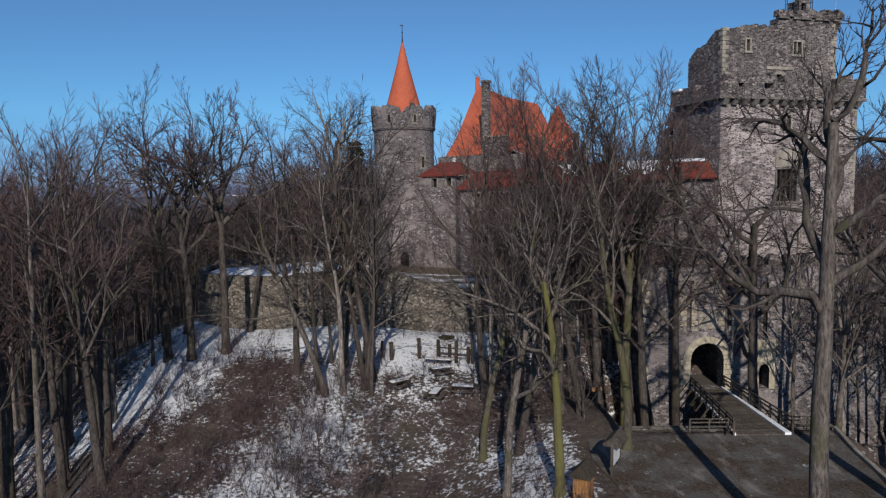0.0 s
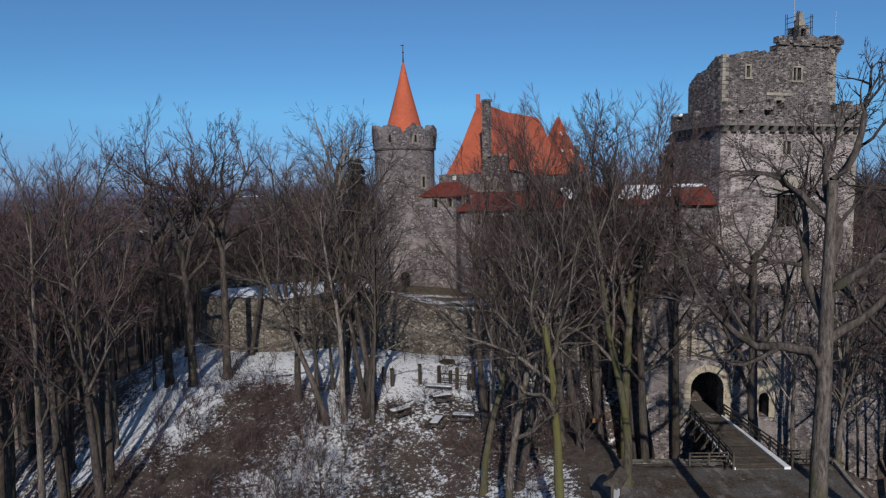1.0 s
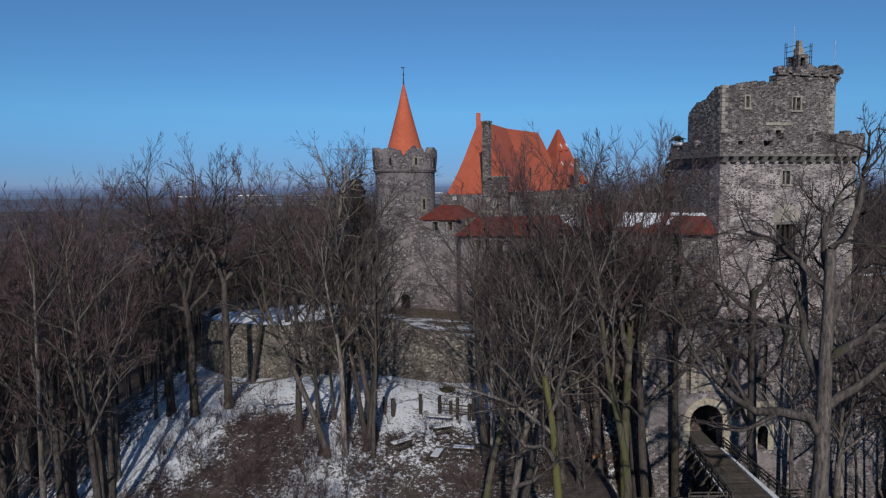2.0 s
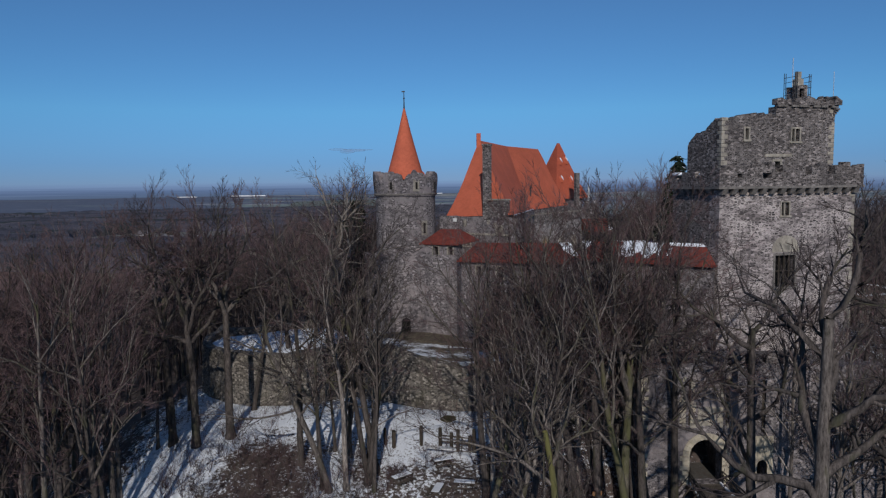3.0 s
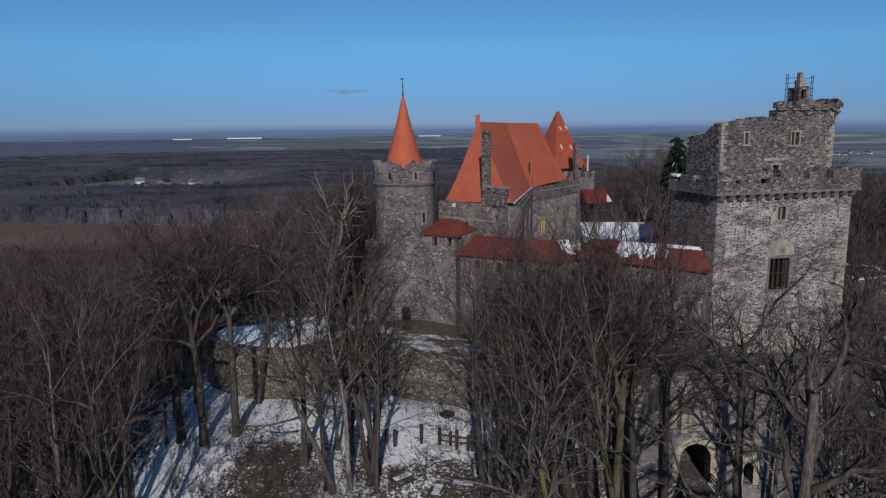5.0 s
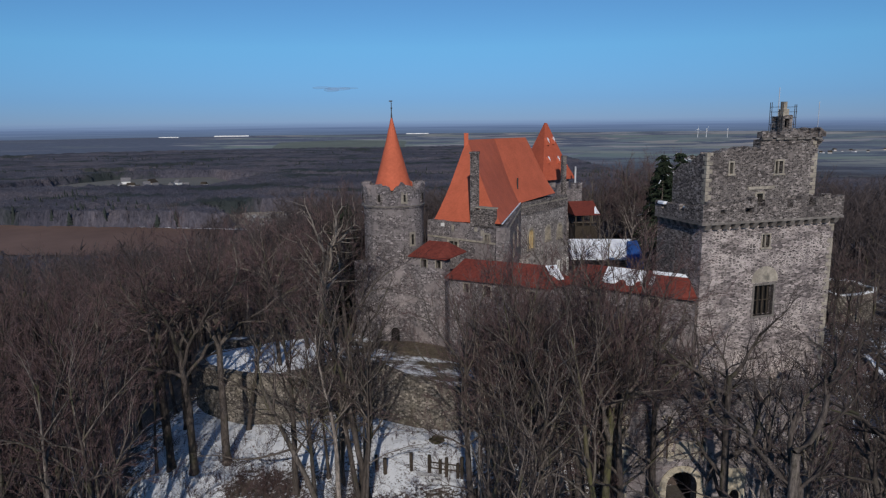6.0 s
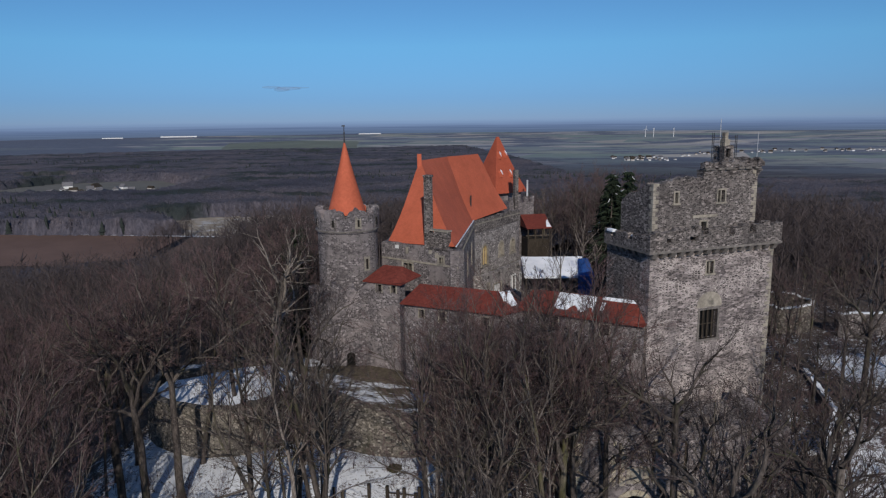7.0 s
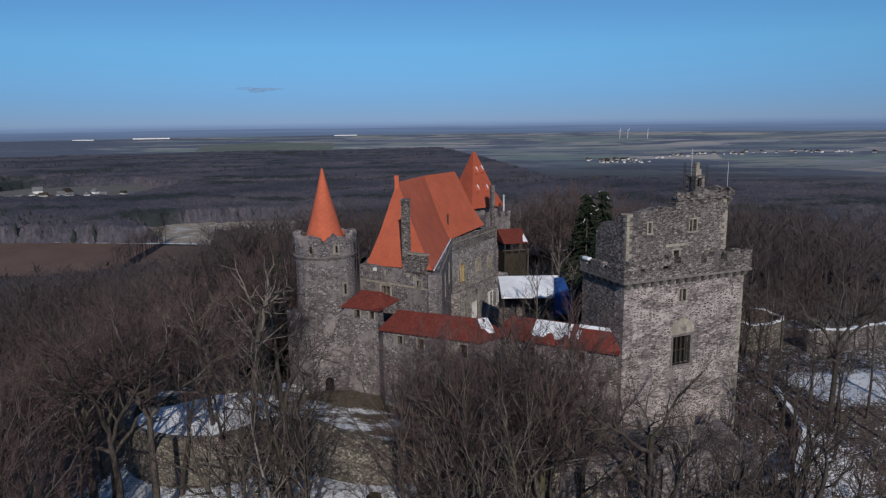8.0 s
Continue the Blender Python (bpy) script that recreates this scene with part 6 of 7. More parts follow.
WORDS = {
    "dense": "tall bare tree with a thick crown of fine dark twigs",
    "round": "tall bare broad-crowned tree dense with purple-brown twigs", "vase": "tall bare tree with a clean trunk and spreading limbs",
    "upright": "tall slender bare tree with upswept limbs", "pale": "bare tree with pale sunlit crooked limbs",
    "fork": "bare tree forking low into heavy limbs", "big": "old thick-trunked bare tree with heavy limbs", "thin": "bare woodland tree with a thin crown",
    "mossy": "tall bare tree with yellow-green mossy bark",
    "bush": "tangled leafless bush with thin brown stems", "thicket": "tall leafless shrub of many upright brown stems",
    "crook": "dark bare tree with crooked twisting limbs", "lean": "slanting bare tree on the slope",
    "pole": "slender bare young tree with upright twigs",
}


def plant(kind, x, y, turn=0.0, top=24.0, z=None, group="trees on the castle hill", wide=1.0):
    """Plants a tree whose crown ends at the height top."""
    trunk, crown, tall = KINDS[kind]
    t = new("tree")
    foot = height(x, y) if z is None else z
    size = (top - foot) / tall
    t.matrix_basis = pose(x, y, foot, 0, 0, turn)
    girth = wide * min(1.25, 0.35 + 0.65 * size)
    t.scale = (girth, girth, size)
    word = WORDS[kind.split("_")[0]]
    tagged(t, word, "tree", group)
    if kind.startswith(("bush", "thicket")):
        t.name = "bush"
        tagged(t, word, "bush", "bushes on the slope")
    for name, me in (("trunk", trunk), ("crown", crown)):
        o = new(name, me)
        o.parent = t
    return t


# single trees that stand out: kind, x, y, turn, height of the top
# by the gate and the forecourt
for row in (
    ("big_a", 16.7, 30.0, 150, 27.5), ("upright_c", 17.7, 56.6, 200, 28.5), ("mossy_b", 14.6, 54.6, 80, 28.0), ("dense_b", 16.6, 55.4, 160, 29.2),
    ("dense_a", 12.6, 56.0, 300, 28.8), ("dense_a", 20.0, 58.6, 45, 28.2), ("upright_a", 29.8, 51.5, 190, 20.0),
    ("upright_c", 31.0, 46.5, 60, 19.5), ("round_c", 35.0, 49.0, 120, 19.0), ("round_b", 40.0, 55.5, 265, 20.0), ("big_a", 25.2, 34.0, 170, 26.5), ("crook_a", 25.6, 55.0, 30, 23.5), ("mossy_a", 12.3, 45.7, 140, 26.0),
    ("thin_c", 29.2, 56.8, 80, 18.5), ("upright_b", 33.0, 56.0, 10, 19.0),
):
    plant(*row)
# before the curtain wall
for row in (
    ("fork_a", 6.8, 40.0, 200, 19.0), ("mossy_a", 2.7, 48.6, 20, 20.0), ("fork_b", 3.8, 41.9, 290, 17.5), ("upright_b", 7.6, 57.6, 80, 24.0), ("upright_c", 5.2, 47.5, 30, 24.0),
    ("vase_b", 16.2, 61.5, 75, 23.0), ("upright_b", 9.6, 56.0, 5, 25.5), ("upright_c", 10.4, 52.0, 210, 25.0), ("dense_b", 6.0, 54.5, 20, 27.6),
    ("dense_a", 9.0, 52.4, 320, 27.4), ("dense_b", 3.4, 57.5, 130, 25.5), ("upright_a", 5.5, 66.5, 140, 20.0),
):
    plant(*row)
# on the slope below the bastion
for row in (
    ("vase_a", -24.2, 65.4, 10, 28.2), ("vase_b", -21.3, 66.8, 75, 29.2), ("lean_a", -10.3, 58.6, 0, 21.5), ("lean_b", -7.0, 59.5, 0, 22.0), ("upright_b", -8.8, 58.9, 30, 24.0), ("upright_c", -20.7, 73.4, 70, 22.0),
    ("upright_c", -6.4, 61.0, 250, 27.5), ("round_a", -13.5, 62.5, 110, 25.5), ("vase_b", -27.2, 67.4, 200, 27.4), ("round_a", -29.6, 72.5, 50, 19.5),
    ("thin_a", -29.0, 68.0, 10, 18.0), ("fork_b", -9.3, 63.6, 40, 26.0),
):
    plant(*row)
# behind and beside the walls
for row in (
    ("round_a", 44.0, 62.0, 330, 21.0), ("pale_a", -13.4, 79.6, 100, 30.0, 7.2), ("dense_b", -10.8, 85.0, 200, 29.8, 7.0), ("dense_a", -18.2, 79.4, 20, 27.8, 7.2), ("round_b", -28.0, 74.6, 310, 26.0), ("vase_a", 55.5, 73.0, 40, 28.5), ("thin_a", 62.0, 75.0, 200, 22.0),
    ("thin_a", 50.0, 69.0, 60, 20.0), ("round_c", 68.0, 77.5, 60, 21.0), ("round_c", -31.0, 79.5, 150, 17.0), ("round_c", -15.5, 84.0, 45, 24.0),
    ("vase_b", -20.0, 88.5, 95, 25.5), ("upright_c", -11.0, 86.5, 180, 25.0),
):
    plant(*row)

# woods round the castle, by stretches of the plan
rng = random.Random(5)


def scatter(kinds, x0, x1, y0, y1, n, gap, top=(20, 23), ok=None, taken=[]):
    tries, made = 0, 0
    while made < n and tries < n * 40:
        tries += 1
        x, y = rng.uniform(x0, x1), rng.uniform(y0, y1)
        if ok and not ok(x, y):
            continue
        if any((x - a) ** 2 + (y - b) ** 2 < gap * gap for a, b in taken):
            continue
        taken.append((x, y))
        plant(rng.choice(kinds), x, y, rng.uniform(0, 360), rng.uniform(*top) if top[0] > 6 else height(x, y) + rng.uniform(*top))
        made += 1


# left flank: the wood stops at the edge of the snowy slope
flank = lambda x, y: x < -0.465 * y - 1.0 and x > -0.78 * y - 4
scatter(("round_a", "round_b", "round_a", "thin_b", "round_c"), -50, -24, 40, 76, 31, 2.8, (22.5, 26.8), flank)
scatter(("round_a", "thin_b"), -58, -30, 76, 100, 9, 4.2, (14, 18), lambda x, y: x < -27 - 0.4 * (y - 76))
# behind the bastion and left of the round tower
scatter(("round_b", "round_a"), -19, -9, 92, 110, 12, 2.6, (23.5, 26.5))
scatter(("round_b", "round_a"), -40, -19, 90, 112, 16, 3.0, (16.5, 20.5))
# in front of the curtain wall
scatter(("pole_a", "upright_b", "upright_a", "thin_c", "upright_c"), 2, 17, 56, 71.5, 21, 1.6, (19, 23.5), lambda x, y: x > 5 or y < 62)
scatter(("upright_c", "upright_b", "pole_a", "thin_a"), -11.5, -5, 55, 66, 9, 1.3, (15, 23))
scatter(("pole_a", "pole_b"), 5, 24, 66, 79, 24, 1.1, (15.5, 19), lambda x, y: y < 80 - 0.75 * (x - 5))
# foreground slope
scatter(("bush_a", "bush_b"), -22, 7, 42, 63, 16, 1.9, (2.0, 4.2))
scatter(("bush_a", "bush_b"), -11, -4, 42, 57, 8, 1.3, (2.2, 4.6))
scatter(("thicket_a", "thicket_b"), -12.5, -4.8, 46, 61, 9, 1.8, (4.0, 6.0))
scatter(("thicket_a", "thicket_b"), 3.5, 11, 50, 60, 5, 1.8, (4.0, 6.0))
# right of the gate and behind the keep
scatter(("thin_a", "round_c", "upright_c", "pole_a"), 30, 66, 42, 76, 30, 2.6, (14, 19), lambda x, y: x > 41 or x > 34 and y < 57.5)
scatter(("thin_a", "thin_b", "round_a"), 46, 80, 66, 110, 26, 3.8, (17, 22), lambda x, y: not (54 < x < 80 and 79 < y < 95))
for x, y, z, s in ((24.0, 92.0, 9, 25), (30.5, 95.5, 9, 24), (32.0, 108.0, 9, 25), (27.5, 88.0, 9, 21)):
    plant("thin_c", x, y, x * 40, s, z, "trees in the castle court")

scatter(("dense_a", "dense_b", "thin_b"), 34, 56, 142, 166, 13, 2.8, (26.5, 30.5))


def spruce(x, y, tall, seed, z, snow=False):
    """A dark conifer: trunk, and boughs that droop, each with many short sprays."""
    r = random.Random(seed)
    t = thing("spruce", "dark green spruce dusted with snow" if snow else "dark green spruce among bare trees", "tree", (x, y, z), group="conifers")
    w, c, sn = Wood(), Wood(), Wood()
    w.tube([Vector((0, 0, -1)), Vector((0, 0, tall * 0.5)), Vector((0, 0, tall))], [0.35, 0.2, 0.03], 7)
    me = w.mesh("trunk", BARK)
    k = 0.18
    while k < 0.99:
        ln = (1 - k) * tall * 0.28 + 0.5
        for i in range(7):
            a = r.uniform(0, 6.28318)
            d = Vector((math.cos(a), math.sin(a), r.uniform(-0.25, 0.05)))
            p = Vector((0, 0, k * tall + r.uniform(-0.2, 0.2)))
            l = ln * r.uniform(0.7, 1.15)
            q = p + d * l
            mid = p + d * l * 0.55 + Vector((0, 0, 0.12 * l))
            c.tube([p, mid, q], [0.05, 0.16 + 0.03 * l, 0.03], 4)
            for j in range(11):
                f = r.uniform(0.2, 1.0)
                s = p.lerp(q, f) + Vector((0, 0, 0.1 * l * (1 - f)))
                e = s + Vector((r.gauss(0, 0.35), r.gauss(0, 0.35), r.uniform(-0.65, -0.1)))
                c.tube([s, e], [0.17, 0.03], 3)
            if snow and r.random() < 0.16:
                sn.tube([mid + Vector((0, 0, 0.12)), q + Vector((0, 0, 0.08))], [0.07, 0.03], 4)
        k += 0.028
    for name, m in (("trunk", me), ("crown", c.mesh("crown", NEEDLES))) + ((("snow", sn.mesh("snow", SNOW)),) if snow else ()):
        o = new(name, m)
        o.parent = t
        if name == "snow":
            tagged(o, kind="stuff")


spruce(36.6, 109.0, 27.2, 3, 4, True)
spruce(40.2, 111.5, 27.4, 4, 4, True)
spruce(38.2, 114.5, 25.8, 8, 4, True)
spruce(41.5, 106.5, 24.0, 9, 4)
spruce(-12.5, 101.0, 24, 5, 1)
spruce(-14.5, 104.0, 21, 6, 1)
spruce(47.5, 92.0, 20, 7, 3)


# undergrowth on the slopes
def brushwood():
    r = random.Random(17)
    w = Wood()
    n = 0
    while n < 1200:
        x, y = r.uniform(-40, 18), r.uniform(34, 72)
        if x > 8.5 and y < 56 or noise.noise((x * 0.12, y * 0.12, 3.0)) < -0.05:
            continue
        n += 1
        if n > 900:
            x, y = r.uniform(-25, -10), r.uniform(45, 64)
        p = Vector((x, y, height(x, y) - 0.1))
        for k in range(r.randint(3, 5)):
            d = Vector((r.gauss(0, 0.35), r.gauss(0, 0.35), 1)).normalized()
            l = r.uniform(0.8, 2.6)
            q = p + d * l * 0.5 + Vector((r.gauss(0, 0.1), r.gauss(0, 0.1), 0))
            e = p + d * l + Vector((r.gauss(0, 0.3), r.gauss(0, 0.3), 0))
            w.tube([p, q, e], [0.018, 0.014, 0.004], 3)
            for j in range(3):
                s = q.lerp(e, r.random())
                w.tube([s, s + Vector((r.gauss(0, 0.35), r.gauss(0, 0.35), r.uniform(0.1, 0.6)))], [0.01, 0.004], 3)
    o = new("brushwood", w.mesh("brushwood", TWIG_RED))
    tagged(o, "tangle of bare brown undergrowth on the slope", "undergrowth", kind="stuff")


brushwood()


# woods that stretch down the hill and into the plain
def far_tree(w, r, x, y, d):
    t = r.uniform(15, 22) if d < 260 else r.uniform(13, 19)
    s = 0.8 + d * 0.0013
    p = Vector((x, y, height(x, y)))
    top = p + Vector((r.gauss(0, 0.8), r.gauss(0, 0.8), t * 0.8))
    w.tube([p, top], [0.2 * s, 0.06], 3)
    limbs, subs, twigs = (10, 6, 5) if d < 130 else (9, 6, 3) if d < 210 else (8, 5, 0) if d < 330 else (8, 2, 0) if d < 520 else (8, 0, 0)
    for k in range(limbs):
        b = p.lerp(top, r.uniform(0.35, 0.95))
        az, l = r.uniform(0, 6.283), t * r.uniform(0.2, 0.36)
        e = b + Vector((math.cos(az) * l * 0.85, math.sin(az) * l * 0.85, l * r.uniform(0.35, 0.9)))
        if d < 330:
            w.tube([b, e], [0.08 * s, 0.04 * s], 3)
        else:
            w.blade(b, e, Vector((-math.sin(az) * 0.3, math.cos(az) * 0.3, r.gauss(0, 0.2))) * s)
        for j in range(subs):
            f = b.lerp(e, r.uniform(0.25, 1.0))
            g = f + Vector((r.gauss(0, 1.2), r.gauss(0, 1.2), r.uniform(0.8, 2.6)))
            side = Vector((r.gauss(0, 1), r.gauss(0, 1), r.gauss(0, 0.3))).normalized()
            w.blade(f, g, side * 0.06 * s)
            for i in range(twigs):
                h = f.lerp(g, r.uniform(0.1, 1.0))
                w.blade(h, h + Vector((r.gauss(0, 0.7), r.gauss(0, 0.7), r.uniform(0.3, 1.4))), side * 0.03)


def far_conifer(w, r, x, y):
    t = r.uniform(9, 14)
    p = Vector((x, y, height(x, y)))
    for k in range(4):
        z = t * (0.12 + 0.21 * k)
        a = r.uniform(0, 6)
        w.tube([p + Vector((0, 0, z)), p + Vector((r.gauss(0, 0.2), r.gauss(0, 0.2), z + t * 0.36))], [(3.0 - 0.6 * k) * r.uniform(0.7, 1.2), 0.05], 5)


# the farmland stays clear of trees, and so does the low ground before the ploughed field
CLEAR = [f[2] for f in FIELDS] + [[(-345, 490), (-95, 460), (-70, 385), (-75, 330), (-165, 310), (-300, 380)], [(-128, 445), (-88, 440), (-45, 485), (-36, 410), (-66, 365), (-125, 365)], [(-440, 690), (-215, 690), (-205, 860), (-430, 880)]]


def wooded(x, y):
    """Whether far woods stand here: not on farmland, and in broken stands farther out."""
    d = math.hypot(x, y)
    if any(inside(f, x, y) for f in CLEAR):
        return False
    if d > 900 and noise.noise((x * 0.0035, y * 0.0055, 2.2)) > 0.42:
        return False
    return not (x > 230 and d > 820)


def canopy(r):
    """The far crowns, closed to one ragged sheet of twigs at their height, with single tops standing out of it."""
    w = Wood()
    radii, d = [], 205.0
    while d < 1950:
        radii.append(d)
        d += max(3.6, d * 0.0115)
    cols = 260
    tall, edge = [], []
    for d in radii:
        for i in range(cols):
            a = radians(-43 + 84 * i / (cols - 1)) + r.uniform(-0.002, 0.002)
            e = d * r.uniform(0.996, 1.004)
            x, y = e * math.sin(a), e * math.cos(a)
            full = wooded(x, y)
            tall.append(full)
            t = (3.0 + 7.2 * smooth(205, 300, d)) * full
            t += full * (1.5 * noise.noise((x * 0.05, y * 0.05, 3.0)) + r.uniform(-1.3, 1.3))
            w.v.append((x, y, height(x, y) + max(t, -0.5)))
    for k in range(len(radii) - 1):
        for i in range(cols - 1):
            q = (k * cols + i, k * cols + i + 1, (k + 1) * cols + i + 1, (k + 1) * cols + i)
            stand = [n for n in q if tall[n]]
            if stand:
                w.f.append(q[::-1])
                w.m.append(0)
            if 0 < len(stand) < 4:                              # an edge of the wood: bare stems under the crowns
                for j in range(6):
                    top = Vector(w.v[stand[j % len(stand)]]).lerp(Vector(w.v[r.choice(q)]), r.uniform(0, 0.5))
                    top.z = height(top.x, top.y) + r.uniform(6.0, 11.5)
                    edge.append((top, r.uniform(0, 3.14), r.uniform(0.3, 0.9)))
    for top, u, f in edge:
        foot = Vector((top.x + r.gauss(0, 0.6), top.y + r.gauss(0, 0.6), height(top.x, top.y) - 0.5))
        side = Vector((math.cos(u), math.sin(u), 0)) * (0.12 + 0.0004 * math.hypot(top.x, top.y))
        w.blade(foot, top, side)
        w.blade(foot.lerp(top, f), top + Vector((r.gauss(0, 1.8), r.gauss(0, 1.8), r.uniform(-1, 1.5))), side)
    made = 0
    while made < 30000:
        d = 215 + 900 * r.random() ** 1.3
        a = radians(r.uniform(-43, 41))
        x, y = d * math.sin(a), d * math.cos(a)
        if not wooded(x, y):
            continue
        made += 1
        p = Vector((x, y, height(x, y) + 8.0 * smooth(190, 300, d)))
        u = r.uniform(-0.8, 0.8)
        w.blade(p, p + Vector((r.gauss(0, 0.9), r.gauss(0, 0.9), r.uniform(2.2, 5.0))), Vector((math.cos(u), math.sin(u), 0)) * (0.1 + d * 0.0003) * r.uniform(0.6, 1.4), 0)
    return w


def far_woods():
    r = random.Random(23)
    w, c = Wood(), Wood()
    made = 0
    while made < 1200:
        x, y = r.uniform(-110, 125), r.uniform(40, 230)
        d = math.hypot(x, y)
        if -29 < x < 46 and y < 98 or -58 < x <= -24 and y < 100 or 46 <= x < 80 and y < 100 or -27 < x < 46 and y < 172 or d < 70 or abs(x) > 0.85 * y:
            continue
        far_tree(w, r, x, y, d)
        made += 1
    made = 0
    while made < 1500:
        d, a = 200 + 160 * r.random(), radians(r.uniform(-42, 40))
        x, y = d * math.sin(a), d * math.cos(a)
        if y > 195 and not any(inside(f, x, y) for f in CLEAR):
            far_tree(w, r, x, y, max(d, 215))
            made += 1
    made = 0
    while made < 1100:
        d, a = 330 + 1400 * r.random() ** 1.5, radians(r.uniform(-42, 40))
        x, y = d * math.sin(a), d * math.cos(a)
        if wooded(x, y) and noise.noise((x * 0.006, y * 0.006, 9.2)) > 0.25:
            far_conifer(c, r, x, y)
            made += 1
    for k in range(34):
        y = 372 + k * 2.7
        far_tree(w, r, -128 + 0.03 * (y - 372) + r.gauss(0, 0.5), y, 320)
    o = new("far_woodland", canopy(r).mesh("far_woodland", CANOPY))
    tagged(o, "dense bare winter woods far out on the plain", "woods", kind="stuff")
    o = new("woodland", w.mesh("woodland", TWIG_FAR, TWIG_FAR))
    tagged(o, "bare brown winter woods stretching over the plain", "woods", kind="stuff")
    o = new("conifer_woodland", c.mesh("conifer_woodland", NEEDLES_FAR))
    tagged(o, "dark green conifer stands among the bare woods", "woods", kind="stuff")


far_woods()


# ---------------------------------------------------------------- things on the forecourt and the picnic place
def picnic():
    t = thing("picnic_table", "weathered plank picnic table with benches, dusted with snow", "table", (-0.3, 61.8, height(-0.3, 61.8)), 20, "picnic furniture")
    for i in range(4):
        q = bmesh.new()
        box(q, -1.0, 1.0, -0.4 + i * 0.2, -0.22 + i * 0.2, 0.72, 0.77)
        part("tabletop_plank", q, WOOD, t)
    for s in (-1, 1):
        q = bmesh.new()
        box(q, -1.0, 1.0, s * 0.72 - 0.15, s * 0.72 + 0.15, 0.42, 0.47)
        part("bench", q, WOOD, t)
        q = bmesh.new()
        beam(q, (s * 0.7, -0.75, 0), (s * 0.7, 0.35, 0.72), 0.1)
        beam(q, (s * 0.7, 0.75, 0), (s * 0.7, -0.35, 0.72), 0.1)
        beam(q, (s * 0.7, -0.8, 0.4), (s * 0.7, 0.8, 0.4), 0.09)
        part("trestle", q, WOOD, t)
    q = bmesh.new()
    box(q, -0.95, 0.9, -0.36, 0.33, 0.772, 0.83, bevel=0.025)
    part("snow", q, SNOW, t)
    for x, y, a in ((-0.8, 58.0, 75), (1.6, 58.6, -10), (-4.0, 59.5, 40)):
        copy_thing(t, pose(x, y, height(x, y), 0, 0, a))


picnic()
palisade = thing("wooden_palisade", "row of dark timber posts with cross rails and a seat", "fence", (0.6, 64.4, height(0.6, 64.4)), -14)
for i, (x, h) in enumerate(((-1.2, 2.1), (-0.1, 1.7), (0.55, 2.0), (1.7, 1.5), (2.1, 2.2))):
    bm = bmesh.new()
    box(bm, x - 0.15, x + 0.15, -0.15, 0.15, -0.5, h, bevel=0.03)
    part("post", bm, WOOD_DARK, palisade)
for z in (0.75, 1.35):
    bm = bmesh.new()
    beam(bm, (-1.2, 0, z), (2.1, 0, z - 0.1), 0.1)
    part("rail", bm, WOOD_DARK, palisade)
bm = bmesh.new()
box(bm, -2.2, 0.4, -1.6, -0.9, 0.55, 0.66, bevel=0.02)
part("seat", bm, WHITE, palisade, "pale snow-dusted seat plank")
post = thing("timber_post", "dark weathered standing timber post", "post", (-2.4, 65.2, height(-2.4, 65.2)), group="posts by the picnic place")
bm = bmesh.new()
box(bm, -0.17, 0.17, -0.17, 0.17, -0.5, 1.9, bevel=0.04)
part("shaft", bm, WOOD_DARK, post)
for x, y, s in ((-5.0, 64.6, 0.9), (-5.9, 65.3, 0.8), (-7.0, 65.8, 0.75), (3.8, 60.0, 1.0), (4.2, 59.2, 0.85)):
    o = copy_thing(post, pose(x, y, height(x, y), 0, 0, x * 30))
    o.scale = (s, s, s)


def notice_board():
    b = thing("notice_board", "roofed timber notice board with a pale panel", "notice board", (10.6, 42.0, height(10.6, 42.0)), 62)
    for x in (-0.9, 0.9):
        q = bmesh.new()
        beam(q, (x, 0, -0.4), (x, 0, 2.2), 0.14)
        part("post", q, WOOD, b)
    q = bmesh.new()
    box(q, -0.82, 0.82, -0.06, 0.06, 0.7, 1.9)
    part("panel", q, WHITE, b, "pale blank-looking panel")
    for s in (-1, 1):
        q = bmesh.new()
        prism(q, [(-1.0, 0), (1.0, 0), (1.0, s * 0.55), (-1.0, s * 0.55)], 1.95, [2.55, 2.55, 2.12, 2.12])
        part("roof_slope", q, WOOD, b)


notice_board()


def hut():
    b = thing("wooden_kiosk", "small orange-brown timber kiosk with a snowy gabled roof", "kiosk", (7.9, 38.6, height(7.9, 38.6) + 0.1), 62)
    q = bmesh.new()
    box(q, -0.5, 0.5, -0.4, 0.4, -0.6, 1.55)
    part("body", q, WOOD_DARK, b)
    for i in range(6):
        x = -0.55 + i * 0.185
        for y in (-0.45, 0.42):
            q = bmesh.new()
            box(q, x + 0.01, x + 0.17, y, y + 0.03, -0.5, 1.6)
            part("board", q, WOOD_WARM, b)
    for i in range(5):
        y = -0.42 + i * 0.17
        for x in (-0.55, 0.52):
            q = bmesh.new()
            box(q, x, x + 0.03, y + 0.01, y + 0.155, -0.5, 1.6)
            part("board", q, WOOD_WARM, b)
    for s in (-1, 1):
        q = bmesh.new()
        prism(q, [(-0.75, 0), (0.75, 0), (0.75, s * 0.62), (-0.75, s * 0.62)], 1.45, [2.2, 2.2, 1.6, 1.6])
        part("roof_slope", q, WOOD_DARK, b)


hut()
sign = thing("signpost", "short timber signpost with an orange-brown pointer board", "sign", (12.1, 54.0, height(12.1, 54.0)), 10)
bm = bmesh.new()
beam(bm, (0, 0, -0.3), (0, 0, 1.35), 0.12)
part("post", bm, WOOD, sign)
bm = bmesh.new()
box(bm, -0.4, 0.4, -0.05, 0.05, 1.25, 1.6, bevel=0.02)
part("board", bm, WOOD_WARM, sign)
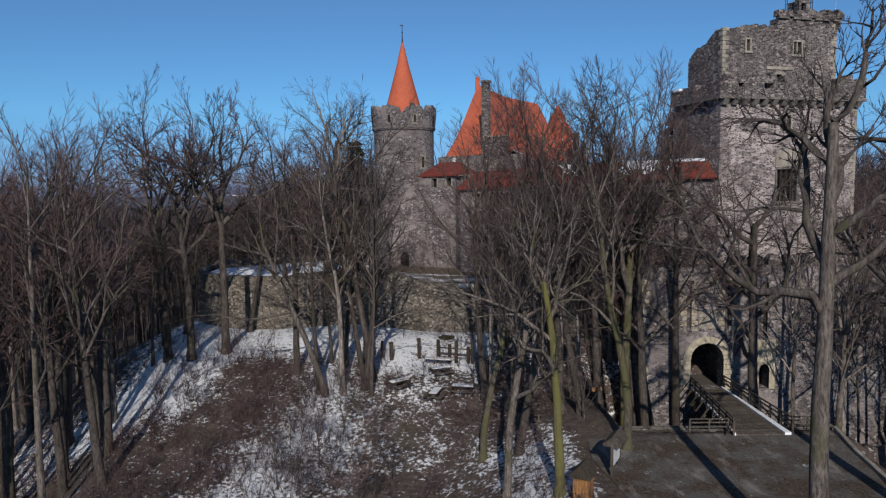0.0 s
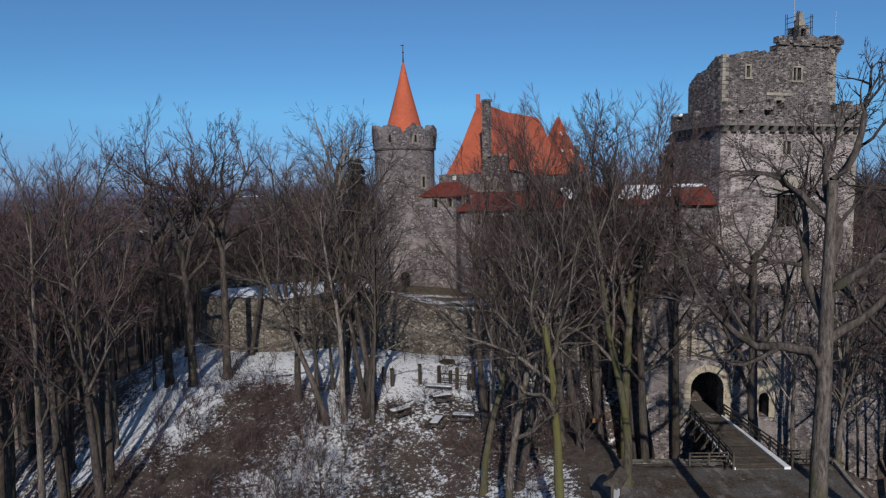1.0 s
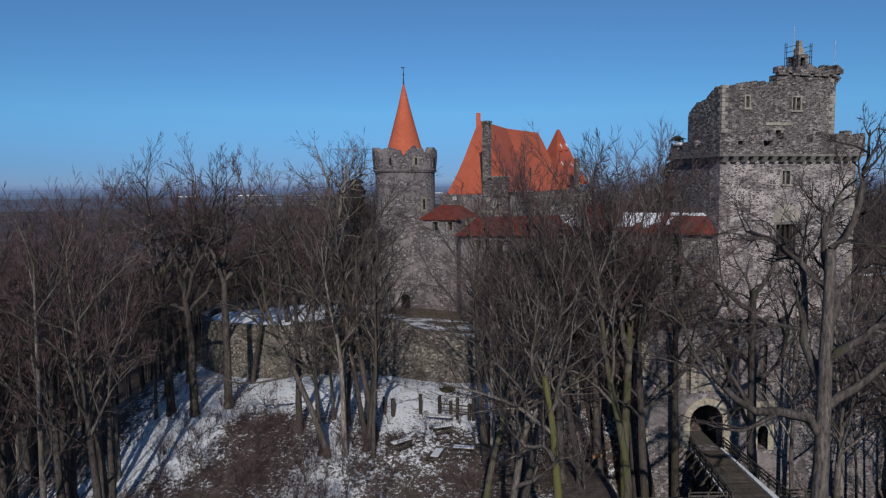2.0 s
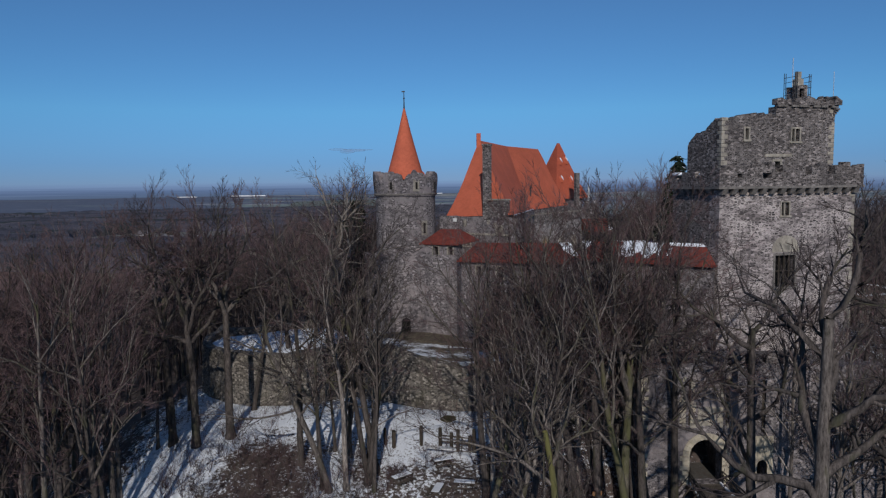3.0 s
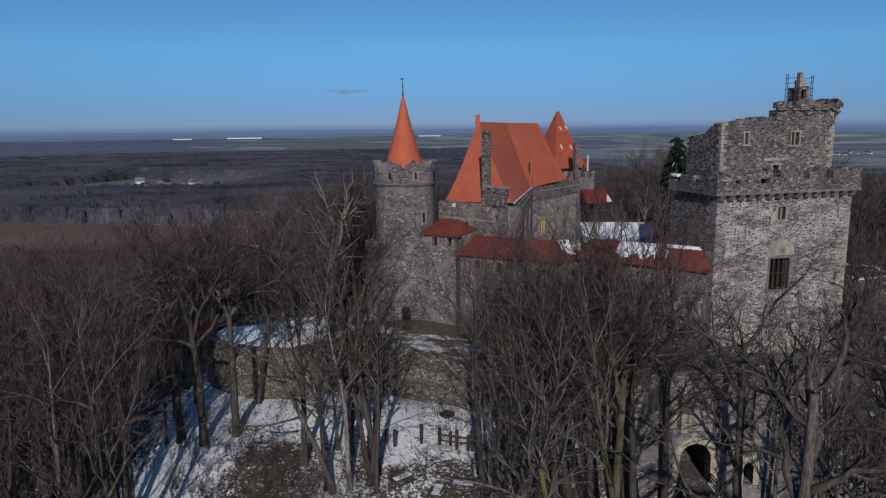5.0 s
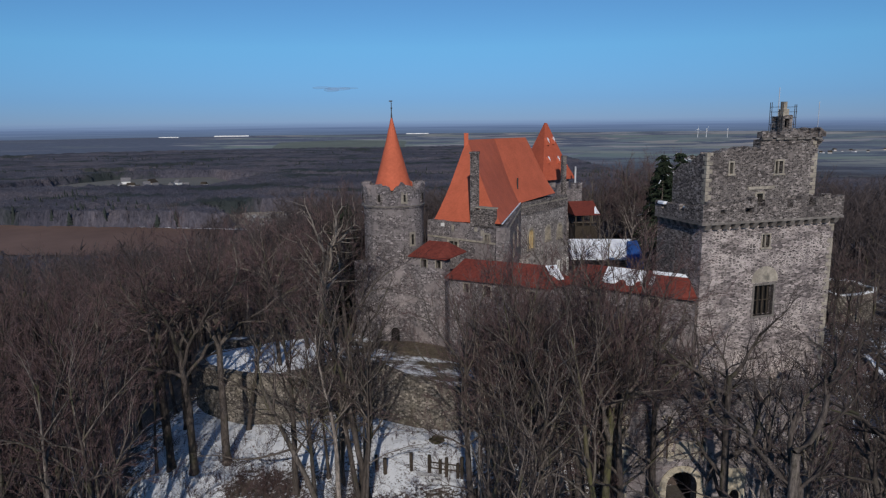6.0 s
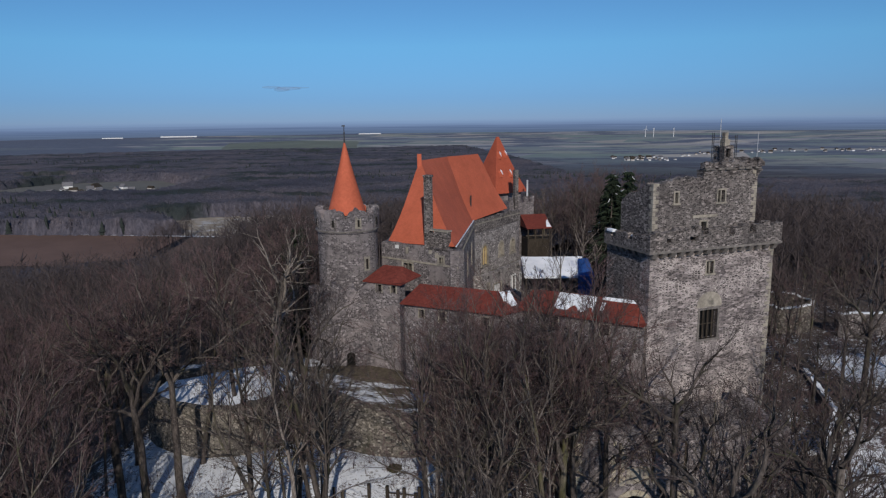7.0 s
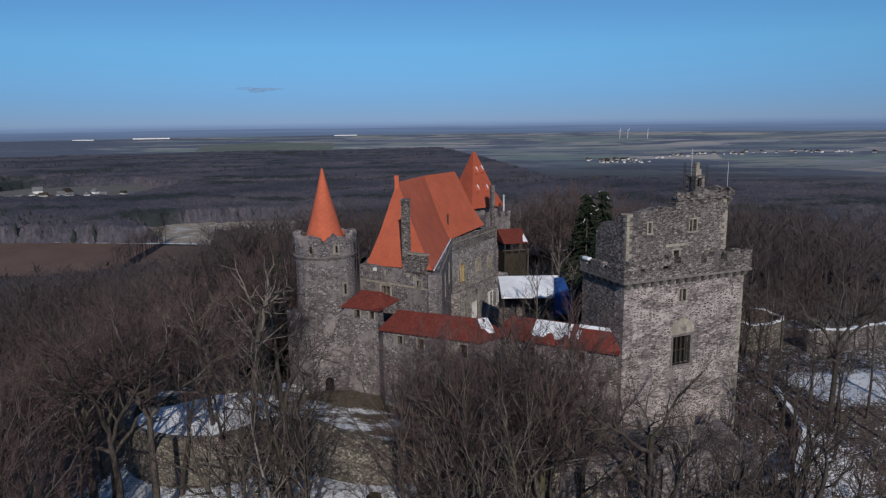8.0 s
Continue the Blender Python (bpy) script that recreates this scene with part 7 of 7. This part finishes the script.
rail = thing("fence", "pair of weathered rails on posts beside the path", "fence", (5.6, 51.5, height(5.6, 51.5)), -10)
for x in (-1.5, 0, 1.5):
    bm = bmesh.new()
    beam(bm, (x, 0, -0.4), (x, 0, 1.0), 0.12)
    part("post", bm, WOOD, rail)
for z in (0.45, 0.9):
    bm = bmesh.new()
    beam(bm, (-1.8, 0, z), (1.8, 0, z), 0.1)
    part("rail", bm, WOOD, rail)


# ---------------------------------------------------------------- far things on the plain
track = bmesh.new()
for a, b in zip(range(10), range(1, 11)):
    pa, pb = [(-250 + 155 * k / 10, 486 - 35 * k / 10) for k in (a, b)]
    track.faces.new([track.verts.new((x, y + dy, height(x, y) + 0.75)) for (x, y), dy in ((pa, -1.6), (pb, -1.6), (pb, 1.6), (pa, 1.6))])
whole("field_track", track, SNOW, "snowy track along the ploughed field", "track", kind="structure")


def house_meshes():
    out = {}
    q = bmesh.new()
    box(q, -5, 5, -4, 4, -3, 4)
    out["wall"] = (q, WHITE)
    q = bmesh.new()
    for s in (-1, 1):
        prism(q, [(-5.5, 0), (5.5, 0), (5.5, s * 4.6), (-5.5, s * 4.6)], 3.8, [8.2, 8.2, 4.0, 4.0])
    out["roof"] = (q, SLATE)
    return out


hm = house_meshes()
first = thing("house", "small far white house with a grey roof", "house", (-360, 835, height(-360, 835)), 20, "houses of the far hamlets")
for k, (q, mat) in hm.items():
    part(k, q, mat, first)
hm = house_meshes()
second = thing("house", "small far grey house with a dark brown roof", "house", (-318, 806, height(-318, 806)), 75, "houses of the far hamlets")
for k, (q, mat) in hm.items():
    part(k, q, WOOD_DARK if k == "roof" else PLASTER, second)
rng = random.Random(31)
spots = [(x + rng.uniform(-7, 7), 795 + rng.uniform(-26, 22), rng.uniform(0.5, 0.85)) for x in (-368, -356, -350, -344, -336, -328, -322, -314, -300, -292, -284, -274, -262)]
spots += [(430 + 110 * rng.random(), 1260 + rng.uniform(-70, 90), rng.uniform(0.4, 0.75)) for _ in range(34)]
for k in range(48):
    f = rng.random()
    spots.append((620 + 540 * f + rng.gauss(0, 14), 1420 + 90 * math.sin(3.14 * f) + rng.gauss(0, 30), rng.uniform(0.35, 0.8)))
for x, y, s in spots:
    o = copy_thing(first if rng.random() < 0.5 else second, pose(x, y, height(x, y), 0, 0, rng.uniform(0, 180)))
    o.scale = (s * rng.uniform(0.8, 1.3), s, s)
shed = thing("warehouse", "long white far-off industrial hall", "warehouse", (-868, 3140, height(-868, 3140)), 3, "far industrial halls")
bm = bmesh.new()
box(bm, -75, 75, -16, 16, -25, 4)
part("hall_body", bm, WHITE, shed)
for x, y, s in ((-1115, 3055, 0.55), (-50, 3255, 0.68)):
    o = copy_thing(shed, pose(x, y, height(x, y), 0, 0, 4))
    o.scale = (s, s, 0.8)


def turbine(x, y, turn):
    t = thing("wind_turbine", "far white three-bladed wind turbine at rest", "wind turbine", (x, y, height(x, y)), turn, "wind turbines on the plain")
    t.scale = (0.64, 0.64, 0.64)
    q = bmesh.new()
    lathe(q, [(1.5, -1), (0.8, 45)], 10)
    part("tower", q, WHITE, t)
    q = bmesh.new()
    box(q, -1.4, 1.4, -4, 3, 44, 47, bevel=0.5)
    hub = part("nacelle", q, WHITE, t)
    for i in range(3):
        q = bmesh.new()
        prism(q, [(-0.7, -0.2), (0.7, -0.2), (0.7, 0.2), (-0.7, 0.2)], 0, 19)
        for v in q.verts:
            if v.co.z > 1:
                v.co.x *= 0.3
        bmesh.ops.transform(q, matrix=pose(0, -4.4, 45.5, 0, i * 120 + turn, 0), verts=q.verts[:])
        part("blade", q, WHITE, hub)


for x, y, a in ((953, 2472, 5), (979, 2462, 40), (1043, 2436, 70)):
    turbine(x, y, a)
